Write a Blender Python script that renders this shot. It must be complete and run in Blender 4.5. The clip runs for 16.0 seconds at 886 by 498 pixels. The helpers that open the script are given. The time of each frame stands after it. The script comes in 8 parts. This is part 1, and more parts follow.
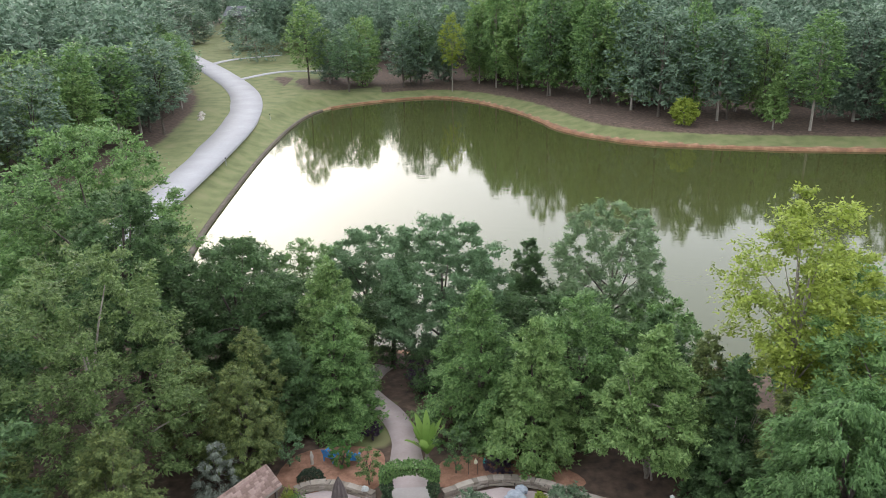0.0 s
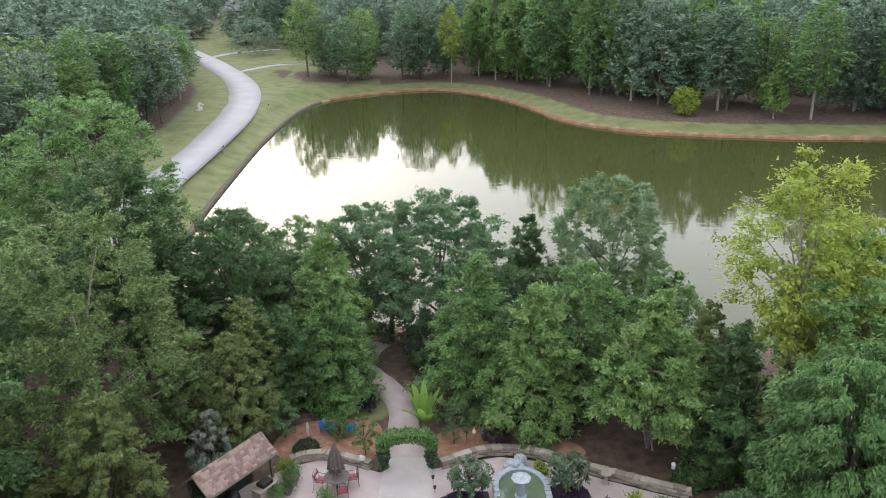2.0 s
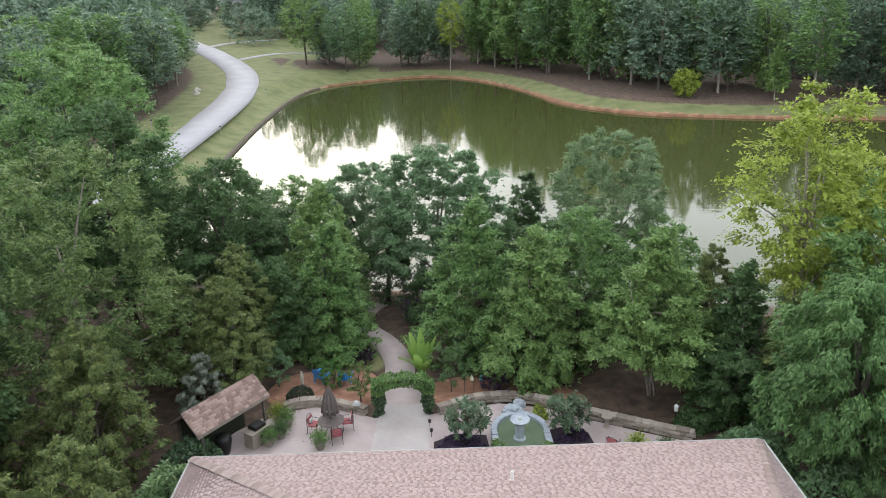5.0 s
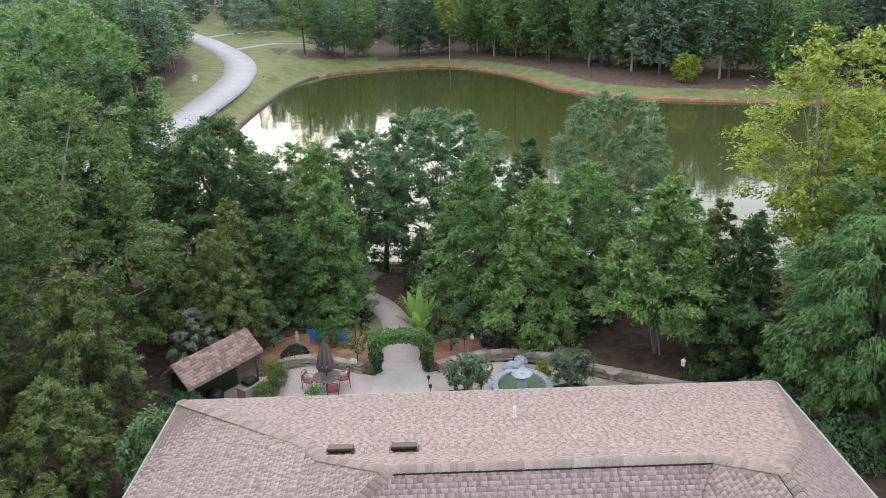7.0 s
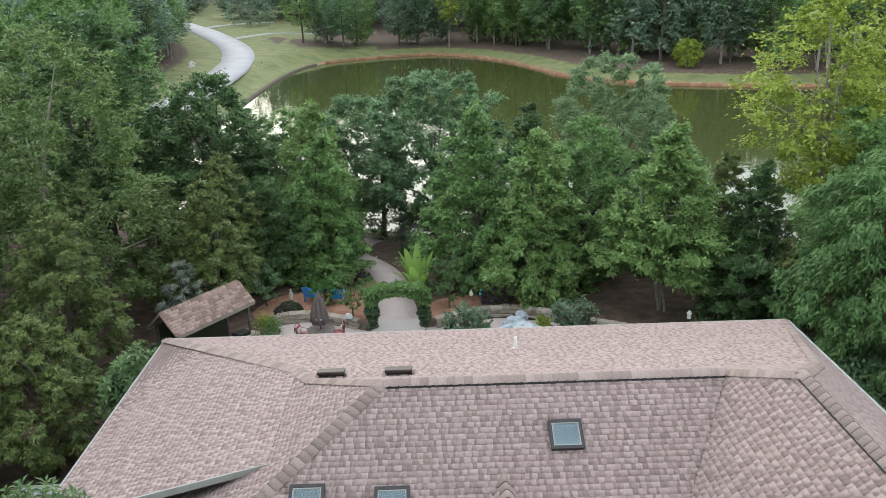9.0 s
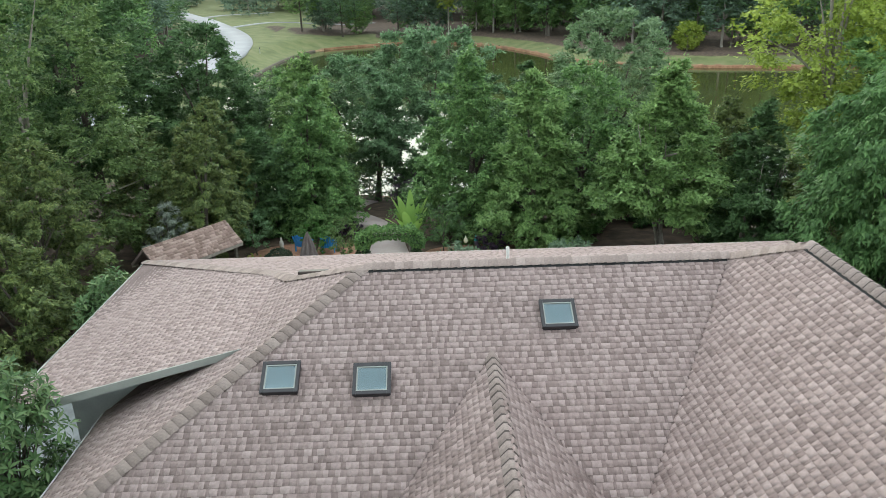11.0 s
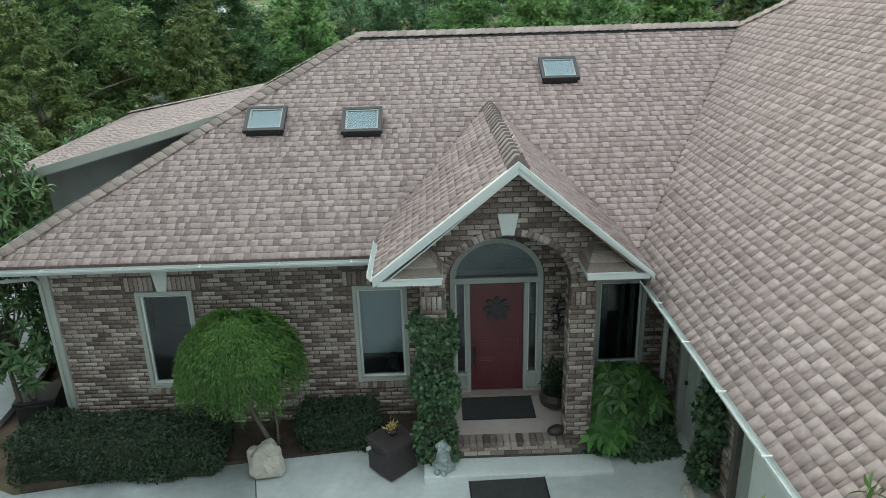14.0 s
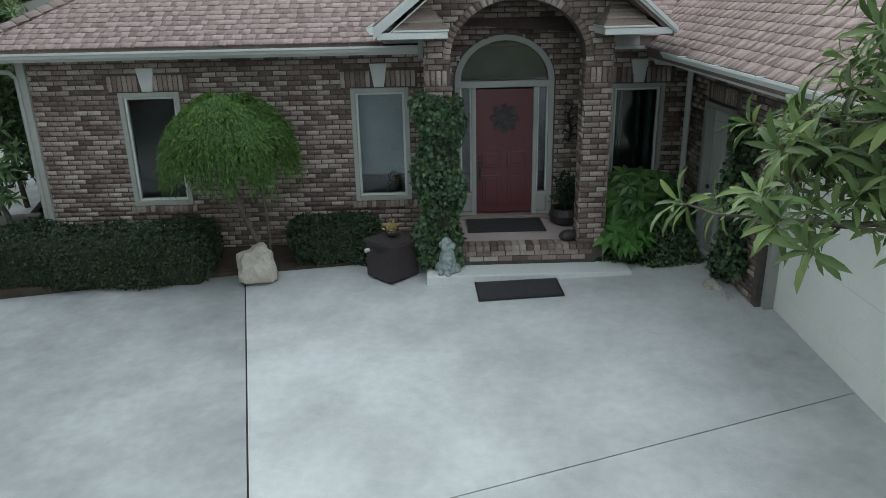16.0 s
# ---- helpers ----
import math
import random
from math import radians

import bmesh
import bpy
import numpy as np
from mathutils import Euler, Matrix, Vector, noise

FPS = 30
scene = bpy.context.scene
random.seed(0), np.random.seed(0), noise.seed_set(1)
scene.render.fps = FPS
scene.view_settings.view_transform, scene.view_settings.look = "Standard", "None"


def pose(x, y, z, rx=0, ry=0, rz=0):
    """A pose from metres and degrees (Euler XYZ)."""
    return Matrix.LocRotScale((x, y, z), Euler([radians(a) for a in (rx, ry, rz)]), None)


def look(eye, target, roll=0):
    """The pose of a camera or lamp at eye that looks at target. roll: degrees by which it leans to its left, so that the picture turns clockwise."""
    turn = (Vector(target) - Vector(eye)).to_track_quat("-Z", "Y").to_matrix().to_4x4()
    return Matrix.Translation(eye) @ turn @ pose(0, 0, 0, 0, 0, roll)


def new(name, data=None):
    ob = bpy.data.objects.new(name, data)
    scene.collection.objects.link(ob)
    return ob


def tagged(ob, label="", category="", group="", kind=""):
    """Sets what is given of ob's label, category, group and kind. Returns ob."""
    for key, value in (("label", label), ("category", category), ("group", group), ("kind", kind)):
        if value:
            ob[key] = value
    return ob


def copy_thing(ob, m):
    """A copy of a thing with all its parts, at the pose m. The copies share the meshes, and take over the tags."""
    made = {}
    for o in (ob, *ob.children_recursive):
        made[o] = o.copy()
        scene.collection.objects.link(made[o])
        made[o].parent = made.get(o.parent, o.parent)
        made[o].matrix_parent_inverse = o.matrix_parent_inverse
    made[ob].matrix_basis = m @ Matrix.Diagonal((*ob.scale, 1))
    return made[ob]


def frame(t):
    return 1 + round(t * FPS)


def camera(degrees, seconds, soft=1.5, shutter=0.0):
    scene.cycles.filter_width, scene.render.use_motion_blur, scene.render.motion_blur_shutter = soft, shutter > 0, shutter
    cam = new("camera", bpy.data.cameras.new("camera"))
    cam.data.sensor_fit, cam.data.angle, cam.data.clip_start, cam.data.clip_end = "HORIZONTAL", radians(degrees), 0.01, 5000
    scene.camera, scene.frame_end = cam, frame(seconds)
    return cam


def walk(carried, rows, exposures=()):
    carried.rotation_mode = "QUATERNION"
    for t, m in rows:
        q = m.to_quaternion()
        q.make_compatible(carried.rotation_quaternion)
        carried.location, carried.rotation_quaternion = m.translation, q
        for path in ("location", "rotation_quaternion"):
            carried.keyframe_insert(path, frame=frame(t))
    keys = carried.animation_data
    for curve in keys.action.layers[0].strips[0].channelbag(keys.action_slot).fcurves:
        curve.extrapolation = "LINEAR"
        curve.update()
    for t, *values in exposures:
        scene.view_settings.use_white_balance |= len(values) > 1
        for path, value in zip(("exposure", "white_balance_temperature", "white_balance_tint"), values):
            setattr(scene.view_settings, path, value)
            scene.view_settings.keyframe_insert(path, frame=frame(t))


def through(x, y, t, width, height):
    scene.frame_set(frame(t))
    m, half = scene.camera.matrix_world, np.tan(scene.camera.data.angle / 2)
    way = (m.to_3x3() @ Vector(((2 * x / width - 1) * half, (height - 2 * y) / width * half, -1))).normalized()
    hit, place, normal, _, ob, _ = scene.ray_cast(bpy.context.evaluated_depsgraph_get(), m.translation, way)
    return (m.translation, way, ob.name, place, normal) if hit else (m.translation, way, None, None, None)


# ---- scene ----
cam = camera(62.3, 16.0, 0.75)
METRES, EYE, TILT, LEAN, TURN = 21.3, 24.87, -20.2, 1.2, -1.2
ROWS = [
    (0.0, 0.0, 0.0, 0.0, 0.0, 0.0, -0.0),
    (0.5, 0.0006, 0.006, -0.0196, -0.01, -0.0, 0.01),
    (1.0, 0.0017, 0.0132, -0.0404, -0.02, 0.0, 0.02),
    (1.5, 0.0028, 0.0208, -0.0625, -0.01, -0.01, 0.02),
    (2.0, 0.0052, 0.0286, -0.0845, -0.02, -0.02, 0.03),
    (2.5, 0.0082, 0.0383, -0.1028, -0.04, -0.03, 0.03),
    (3.0, 0.0108, 0.0497, -0.1209, -0.03, -0.03, 0.05),
    (5.5, 0.0128, 0.0807, -0.2571, -0.04, -0.04, 0.17),
    (6.0, 0.0117, 0.0924, -0.2865, -0.05, -0.05, 0.19),
    (6.5, 0.0125, 0.1071, -0.3124, -0.06, -0.09, 0.19),
    (7.0, 0.0128, 0.1248, -0.3356, -0.08, -0.1, 0.2),
    (7.5, 0.013, 0.1412, -0.3605, -0.1, -0.13, 0.2),
    (8.0, 0.0135, 0.1553, -0.3874, -0.11, -0.14, 0.2),
    (8.5, 0.0148, 0.1665, -0.4148, -0.11, -0.17, 0.2),
    (9.0, 0.0163, 0.1764, -0.4422, -0.1, -0.19, 0.19),
    (11.5, 0.0371, 0.2287, -0.6007, -0.03, -0.26, 0.28),
    (12.0, 0.0432, 0.236, -0.6367, -0.03, -0.24, 0.26),
    (12.5, 0.0484, 0.2405, -0.6735, -0.04, -0.25, 0.27),
    (13.0, 0.0494, 0.2446, -0.7119, -0.03, -0.24, 0.29),
    (13.5, 0.0446, 0.2482, -0.7504, 0.0, -0.24, 0.3),
    (14.0, 0.0362, 0.2524, -0.7891, 0.03, -0.24, 0.29),
    (14.5, 0.0297, 0.2564, -0.8257, 0.04, -0.27, 0.28),
    (15.0, 0.0287, 0.2631, -0.8622, 0.03, -0.3, 0.26),
    (15.5, 0.0303, 0.2739, -0.8982, 0.02, -0.2, 0.22),
    (16.0, 0.0313, 0.2884, -0.9413, -0.14, 0.76, 0.01),
]
walk(cam, [(t, pose(0, 0, EYE, TILT, LEAN, TURN) @ pose(METRES * x, METRES * y, METRES * z, 90 + pitch, roll, yaw)) for t, x, y, z, yaw, pitch, roll in ROWS],
     exposures=[(0.0, 0.98, 6280, 11), (9.0, 0.97, 6200, 4), (12.0, 0.97, 6110, -6), (13.5, 0.93, 6080, -8), (14.5, 0.93, 6050, -6), (16.0, 0.74, 6080, 1)])

# ---- world and light: a bright overcast evening, the sun hidden in high cloud beyond the lake ----
SUN_ELEV, SUN_AZ = 24.0, -18.0
world = bpy.data.worlds.new("world")
scene.world = world
world.use_nodes = True
wn, wl = world.node_tree.nodes, world.node_tree.links
wn.clear()
w_sky = wn.new("ShaderNodeTexSky")
w_sky.sky_type, w_sky.sun_disc = "NISHITA", False
w_sky.sun_elevation, w_sky.sun_rotation = radians(SUN_ELEV), radians(SUN_AZ)
w_sky.air_density, w_sky.dust_density, w_sky.ozone_density = 1.0, 3.5, 1.0
w_co = wn.new("ShaderNodeTexCoord")
w_noise = wn.new("ShaderNodeTexNoise")
w_noise.inputs["Scale"].default_value, w_noise.inputs["Detail"].default_value = 2.2, 4.0
w_ramp = wn.new("ShaderNodeValToRGB")
w_ramp.color_ramp.elements[0].position, w_ramp.color_ramp.elements[0].color = 0.3, (7.0, 7.15, 7.3, 1)
w_ramp.color_ramp.elements[1].position, w_ramp.color_ramp.elements[1].color = 0.75, (10.2, 10.25, 10.3, 1)
w_dot = wn.new("ShaderNodeVectorMath")
w_dot.operation = "DOT_PRODUCT"
w_dot.inputs[1].default_value = (math.sin(radians(SUN_AZ)) * math.cos(radians(SUN_ELEV)), math.cos(radians(SUN_AZ)) * math.cos(radians(SUN_ELEV)), math.sin(radians(SUN_ELEV)))
w_pos = wn.new("ShaderNodeMath")
w_pos.operation = "MAXIMUM"
w_pos.inputs[1].default_value = 0.0
w_pow = wn.new("ShaderNodeMath")
w_pow.operation = "POWER"
w_pow.inputs[1].default_value = 14.0
w_glow = wn.new("ShaderNodeMapRange")
w_glow.inputs["To Min"].default_value, w_glow.inputs["To Max"].default_value = 0.95, 1.5
w_cloud = wn.new("ShaderNodeVectorMath")
w_cloud.operation = "SCALE"
w_mix = wn.new("ShaderNodeMix")
w_mix.data_type = "RGBA"
w_mix.inputs["Factor"].default_value = 0.78
w_bg = wn.new("ShaderNodeBackground")
w_bg.inputs["Strength"].default_value = 0.15
w_out = wn.new("ShaderNodeOutputWorld")
wl.new(w_co.outputs["Generated"], w_noise.inputs["Vector"])
wl.new(w_noise.outputs["Fac"], w_ramp.inputs["Fac"])
wl.new(w_sky.outputs["Color"], w_mix.inputs["A"])
wl.new(w_co.outputs["Generated"], w_dot.inputs[0])
wl.new(w_dot.outputs["Value"], w_pos.inputs[0])
wl.new(w_pos.outputs[0], w_pow.inputs[0])
wl.new(w_pow.outputs[0], w_glow.inputs["Value"])
wl.new(w_ramp.outputs["Color"], w_cloud.inputs[0])
wl.new(w_glow.outputs["Result"], w_cloud.inputs["Scale"])
wl.new(w_cloud.outputs["Vector"], w_mix.inputs["B"])
wl.new(w_mix.outputs["Result"], w_bg.inputs["Color"])
wl.new(w_bg.outputs["Background"], w_out.inputs["Surface"])

sun = new("sun", bpy.data.lights.new("sun", "SUN"))
sun.data.energy, sun.data.angle, sun.data.color = 0.25, radians(100), (1.0, 0.98, 0.96)
SUN_DIR = Vector((math.sin(radians(SUN_AZ)) * math.cos(radians(SUN_ELEV)), math.cos(radians(SUN_AZ)) * math.cos(radians(SUN_ELEV)), math.sin(radians(SUN_ELEV))))
sun.matrix_world = look(SUN_DIR * 300, (0, 0, 0))


# ---- materials ----
def material(name, stops, scale=4.0, rough=0.8, bump=0.0, bump_scale=40.0, vary="", spread=0.25, metal=0.0, spec=0.5, fine=0.0, detail=6.0):
    """Noise between colour stops; vary 'island', 'object' or 'tone' (an attribute) picks a colour for each piece, spread mixes the noise into that choice."""
    m = bpy.data.materials.new(name)
    m.use_nodes = True
    n, l = m.node_tree.nodes, m.node_tree.links
    p = n["Principled BSDF"]
    co = n.new("ShaderNodeTexCoord")
    tex = n.new("ShaderNodeTexNoise")
    tex.inputs["Scale"].default_value, tex.inputs["Detail"].default_value, tex.inputs["Roughness"].default_value = scale, detail, 0.62
    l.new(co.outputs["Object"], tex.inputs["Vector"])
    ramp = n.new("ShaderNodeValToRGB")
    ramp.color_ramp.interpolation = "LINEAR"
    while len(ramp.color_ramp.elements) < len(stops):
        ramp.color_ramp.elements.new(0.5)
    for e, (at, c) in zip(ramp.color_ramp.elements, stops):
        e.position, e.color = at, (*c, 1)
    fac = tex.outputs["Fac"]
    if vary:
        if vary == "tone":
            info = n.new("ShaderNodeAttribute")
            info.attribute_name = "tone"
            rnd = info.outputs["Fac"]
        else:
            info = n.new("ShaderNodeNewGeometry" if vary == "island" else "ShaderNodeObjectInfo")
            rnd = info.outputs["Random Per Island" if vary == "island" else "Random"]
        mx = n.new("ShaderNodeMix")
        mx.inputs["Factor"].default_value = spread
        l.new(rnd, mx.inputs["A"])
        l.new(fac, mx.inputs["B"])
        fac = mx.outputs["Result"]
    l.new(fac, ramp.inputs["Fac"])
    col = ramp.outputs["Color"]
    if fine:
        t2 = n.new("ShaderNodeTexNoise")
        t2.inputs["Scale"].default_value, t2.inputs["Detail"].default_value = scale * 14, 3.0
        l.new(co.outputs["Object"], t2.inputs["Vector"])
        mp = n.new("ShaderNodeMapRange")
        mp.inputs["From Min"].default_value, mp.inputs["From Max"].default_value = 0.25, 0.75
        mp.inputs["To Min"].default_value, mp.inputs["To Max"].default_value = 1 - fine, 1 + fine
        l.new(t2.outputs["Fac"], mp.inputs["Value"])
        vm = n.new("ShaderNodeVectorMath")
        vm.operation = "SCALE"
        l.new(col, vm.inputs[0])
        l.new(mp.outputs["Result"], vm.inputs["Scale"])
        col = vm.outputs["Vector"]
    l.new(col, p.inputs["Base Color"])
    p.inputs["Roughness"].default_value, p.inputs["Metallic"].default_value = rough, metal
    p.inputs["Specular IOR Level"].default_value = spec
    if bump:
        bt = n.new("ShaderNodeTexNoise")
        bt.inputs["Scale"].default_value, bt.inputs["Detail"].default_value = bump_scale, 4.0
        l.new(co.outputs["Object"], bt.inputs["Vector"])
        b = n.new("ShaderNodeBump")
        b.inputs["Strength"].default_value, b.inputs["Distance"].default_value = bump, 0.02
        l.new(bt.outputs["Fac"], b.inputs["Height"])
        l.new(b.outputs["Normal"], p.inputs["Normal"])
    return m


def leaf_material(name, dark, mid, light, through=0.42, gloss=0.3, rough=0.5):
    """Leaves: a colour for each leaf, part of the light passes through."""
    dark, mid, light = ((r * 1.09, g, b * 1.46) for r, g, b in ([k * 0.9 for k in dark], [k * 1.34 for k in mid], [k * 1.48 for k in light]))
    m = material(name, [(0.1, dark), (0.5, mid), (0.92, light)], scale=0.8, rough=rough, vary="island", spread=0.5, spec=gloss, detail=3)
    n, l = m.node_tree.nodes, m.node_tree.links
    p, out = n["Principled BSDF"], n["Material Output"]
    tr = n.new("ShaderNodeBsdfTranslucent")
    ramp = next(x for x in n if x.bl_idname == "ShaderNodeValToRGB")
    l.new(ramp.outputs["Color"], tr.inputs["Color"])
    mx = n.new("ShaderNodeMixShader")
    mx.inputs["Fac"].default_value = through
    l.new(p.outputs["BSDF"], mx.inputs[1])
    l.new(tr.outputs["BSDF"], mx.inputs[2])
    l.new(mx.outputs["Shader"], out.inputs["Surface"])
    return m


def glass_material(name, tint=(0.8, 0.86, 0.88)):
    m = bpy.data.materials.new(name)
    m.use_nodes = True
    p = m.node_tree.nodes["Principled BSDF"]
    p.inputs["Base Color"].default_value = (*tint, 1)
    p.inputs["Roughness"].default_value = 0.02
    p.inputs["Transmission Weight"].default_value = 1.0
    p.inputs["IOR"].default_value = 1.5
    return m


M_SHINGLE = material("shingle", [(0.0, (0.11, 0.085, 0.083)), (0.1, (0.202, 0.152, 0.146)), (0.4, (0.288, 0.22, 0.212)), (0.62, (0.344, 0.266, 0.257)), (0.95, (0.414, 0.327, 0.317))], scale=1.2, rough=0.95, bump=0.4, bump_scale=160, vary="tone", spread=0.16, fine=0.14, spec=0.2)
M_SHINGLE_PIECE = material("shingle_piece", [(0.0, (0.11, 0.085, 0.083)), (0.1, (0.202, 0.152, 0.146)), (0.4, (0.288, 0.22, 0.212)), (0.62, (0.344, 0.266, 0.257)), (0.95, (0.414, 0.327, 0.317))], scale=1.2, rough=0.95, bump=0.4, bump_scale=160, vary="object", spread=0.4, fine=0.14, spec=0.2)
M_PAVILION = material("red_shingle", [(0.0, (0.08, 0.06, 0.054)), (0.1, (0.2, 0.14, 0.122)), (0.4, (0.3, 0.212, 0.185)), (0.62, (0.37, 0.268, 0.235)), (0.95, (0.45, 0.34, 0.3))], scale=1.2, rough=0.95, bump=0.4, bump_scale=160, vary="tone", spread=0.16, fine=0.14, spec=0.2)
M_CAP = material("ridge_cap", [(0.1, (0.14, 0.11, 0.096)), (0.6, (0.235, 0.195, 0.172)), (0.95, (0.31, 0.265, 0.24))], scale=1.5, rough=0.95, bump=0.4, bump_scale=160, vary="island", spread=0.3, fine=0.15, spec=0.2)
BRICKS = [(0.06, (0.085, 0.062, 0.057)), (0.28, (0.165, 0.124, 0.112)), (0.48, (0.24, 0.188, 0.17)), (0.7, (0.325, 0.27, 0.245)), (0.94, (0.44, 0.385, 0.35))]
M_BRICK = material("brick", BRICKS, scale=3.0, rough=0.9, bump=0.5, bump_scale=70, vary="island", spread=0.26, fine=0.26, spec=0.25)
M_BRICK_PIECE = material("brick_piece", BRICKS, scale=3.0, rough=0.9, bump=0.5, bump_scale=70, vary="object", spread=0.26, fine=0.26, spec=0.25)
M_MORTAR = material("mortar", [(0.2, (0.045, 0.04, 0.037)), (0.8, (0.11, 0.098, 0.09))], scale=9, rough=0.95, bump=0.3, bump_scale=90)
M_CONCRETE = material("concrete", [(0.26, (0.29, 0.298, 0.302)), (0.42, (0.395, 0.407, 0.413)), (0.56, (0.47, 0.485, 0.493)), (0.74, (0.555, 0.57, 0.577))], scale=0.6, rough=0.82, bump=0.25, bump_scale=60, fine=0.07, detail=9)
# left slab: slightly duller concrete, darkened further to paint in the shade over it
M_CONCRETE_SHADED = material("worn_shaded_concrete", [(0.28, (0.175, 0.182, 0.187)), (0.44, (0.255, 0.265, 0.271)), (0.56, (0.318, 0.33, 0.337)), (0.72, (0.385, 0.399, 0.404))], scale=0.6, rough=0.85, bump=0.25, bump_scale=60, fine=0.07, detail=9)
M_PATIO = material("patio_concrete", [(0.25, (0.32, 0.26, 0.25)), (0.55, (0.4, 0.335, 0.325)), (0.85, (0.48, 0.415, 0.405))], scale=0.6, rough=0.85, bump=0.15, bump_scale=60, fine=0.05, detail=8)
M_ROAD = material("road_concrete", [(0.3, (0.3, 0.296, 0.315)), (0.6, (0.345, 0.342, 0.362)), (0.85, (0.39, 0.386, 0.405))], scale=0.25, rough=0.85, fine=0.06, detail=8)
M_TRIM = material("white_trim", [(0.2, (0.46, 0.48, 0.47)), (0.8, (0.54, 0.56, 0.55))], scale=2.0, rough=0.5, bump=0.05, fine=0.03)
M_CREAM = material("cream_paint", [(0.2, (0.27, 0.28, 0.262)), (0.8, (0.34, 0.35, 0.33))], scale=1.6, rough=0.5, fine=0.03)
M_GREYWALL = material("grey_siding", [(0.2, (0.28, 0.29, 0.28)), (0.8, (0.38, 0.39, 0.38))], scale=2, rough=0.7, fine=0.05)
M_DOOR = material("red_door", [(0.2, (0.072, 0.014, 0.02)), (0.8, (0.1, 0.021, 0.028))], scale=3, rough=0.4, fine=0.05)
M_DARK = material("dark_rubber", [(0.2, (0.022, 0.022, 0.024)), (0.8, (0.045, 0.045, 0.048))], scale=9, rough=0.85, bump=0.4, bump_scale=200)
M_BLACK = material("black_metal", [(0.2, (0.014, 0.014, 0.015)), (0.8, (0.03, 0.03, 0.03))], scale=6, rough=0.45, metal=0.4)
M_BRONZE = material("dark_bronze", [(0.2, (0.035, 0.026, 0.024)), (0.8, (0.065, 0.05, 0.045))], scale=6, rough=0.45, metal=0.5)
M_CURTAIN = material("teal_curtain", [(0.3, (0.05, 0.075, 0.075)), (0.7, (0.1, 0.135, 0.135))], scale=3, rough=0.9)
M_SKYDARK = material("black_anodised", [(0.2, (0.02, 0.018, 0.022)), (0.8, (0.036, 0.033, 0.038))], scale=6, rough=0.5, metal=0.2)
M_SKYWELL = material("skylight_well", [(0.3, (0.2, 0.235, 0.25)), (0.7, (0.27, 0.31, 0.325))], scale=1.5, rough=0.8)
M_ROOM = material("room_wall", [(0.3, (0.16, 0.16, 0.16)), (0.7, (0.22, 0.22, 0.21))], scale=1, rough=0.9)
M_SKY_SHEET = material("pale_sky_sheet", [(0.3, (0.22, 0.26, 0.28)), (0.7, (0.29, 0.33, 0.35))], scale=1.5, rough=0.9)
M_GLASS = glass_material("window_glass")
M_SKYGLASS = glass_material("skylight_glass", (0.7, 0.82, 0.88))
M_BARK = material("bark", [(0.25, (0.05, 0.04, 0.032)), (0.7, (0.13, 0.11, 0.092))], scale=6, rough=0.95, bump=0.8, bump_scale=18, fine=0.2)
M_BARK_PALE = material("pale_bark", [(0.25, (0.16, 0.14, 0.12)), (0.7, (0.3, 0.27, 0.235))], scale=6, rough=0.95, bump=0.6, bump_scale=18, fine=0.2)
M_STONE = material("field_stone", [(0.1, (0.15, 0.125, 0.1)), (0.5, (0.28, 0.24, 0.2)), (0.9, (0.42, 0.375, 0.325))], scale=4, rough=0.92, bump=0.7, bump_scale=22, vary="island", spread=0.45, fine=0.2)
M_ROCK = material("pale_rock", [(0.2, (0.27, 0.24, 0.205)), (0.55, (0.42, 0.39, 0.345)), (0.9, (0.56, 0.53, 0.48))], scale=3.5, rough=0.92, bump=0.9, bump_scale=9, fine=0.15)

M_EDGING = material("edging_timber", [(0.2, (0.06, 0.048, 0.038)), (0.8, (0.14, 0.115, 0.09))], scale=1.2, rough=0.95, bump=0.4, bump_scale=12, fine=0.2)
L_OAK = leaf_material("leaf_oak", (0.03, 0.062, 0.018), (0.062, 0.122, 0.032), (0.115, 0.2, 0.055))
L_MID = leaf_material("leaf_mid", (0.05, 0.103, 0.025), (0.107, 0.203, 0.047), (0.19, 0.315, 0.078))
L_LIGHT = leaf_material("leaf_light", (0.066, 0.125, 0.03), (0.13, 0.226, 0.05), (0.215, 0.33, 0.088))
L_YELLOW = leaf_material("leaf_yellow", (0.105, 0.155, 0.018), (0.195, 0.27, 0.032), (0.295, 0.375, 0.058))
L_PINE = leaf_material("leaf_pine", (0.065, 0.12, 0.04), (0.125, 0.205, 0.068), (0.195, 0.285, 0.105), through=0.35)
L_CEDAR = leaf_material("leaf_cedar", (0.034, 0.06, 0.014), (0.082, 0.122, 0.026), (0.17, 0.215, 0.046), through=0.2)
L_SILVER = leaf_material("leaf_silver", (0.05, 0.1, 0.034), (0.1, 0.182, 0.06), (0.17, 0.28, 0.105))
L_AIRY = leaf_material("leaf_airy", (0.04, 0.075, 0.018), (0.094, 0.155, 0.036), (0.185, 0.27, 0.07))
# distant leaves: aerial haze put into the colour, bluer and with less contrast
L_FAR_HAZE = leaf_material("leaf_far_haze", (0.058, 0.102, 0.05), (0.108, 0.178, 0.082), (0.17, 0.255, 0.118), through=0.3)
L_WILLOW = leaf_material("leaf_willow", (0.04, 0.09, 0.022), (0.08, 0.165, 0.038), (0.14, 0.25, 0.06))
# darker copy of the glossy leaf, shade at the house corner put into its colour
L_SHADE = leaf_material("leaf_glossy_shaded", (0.02, 0.044, 0.013), (0.042, 0.085, 0.023), (0.1, 0.152, 0.043), through=0.2, gloss=0.28)
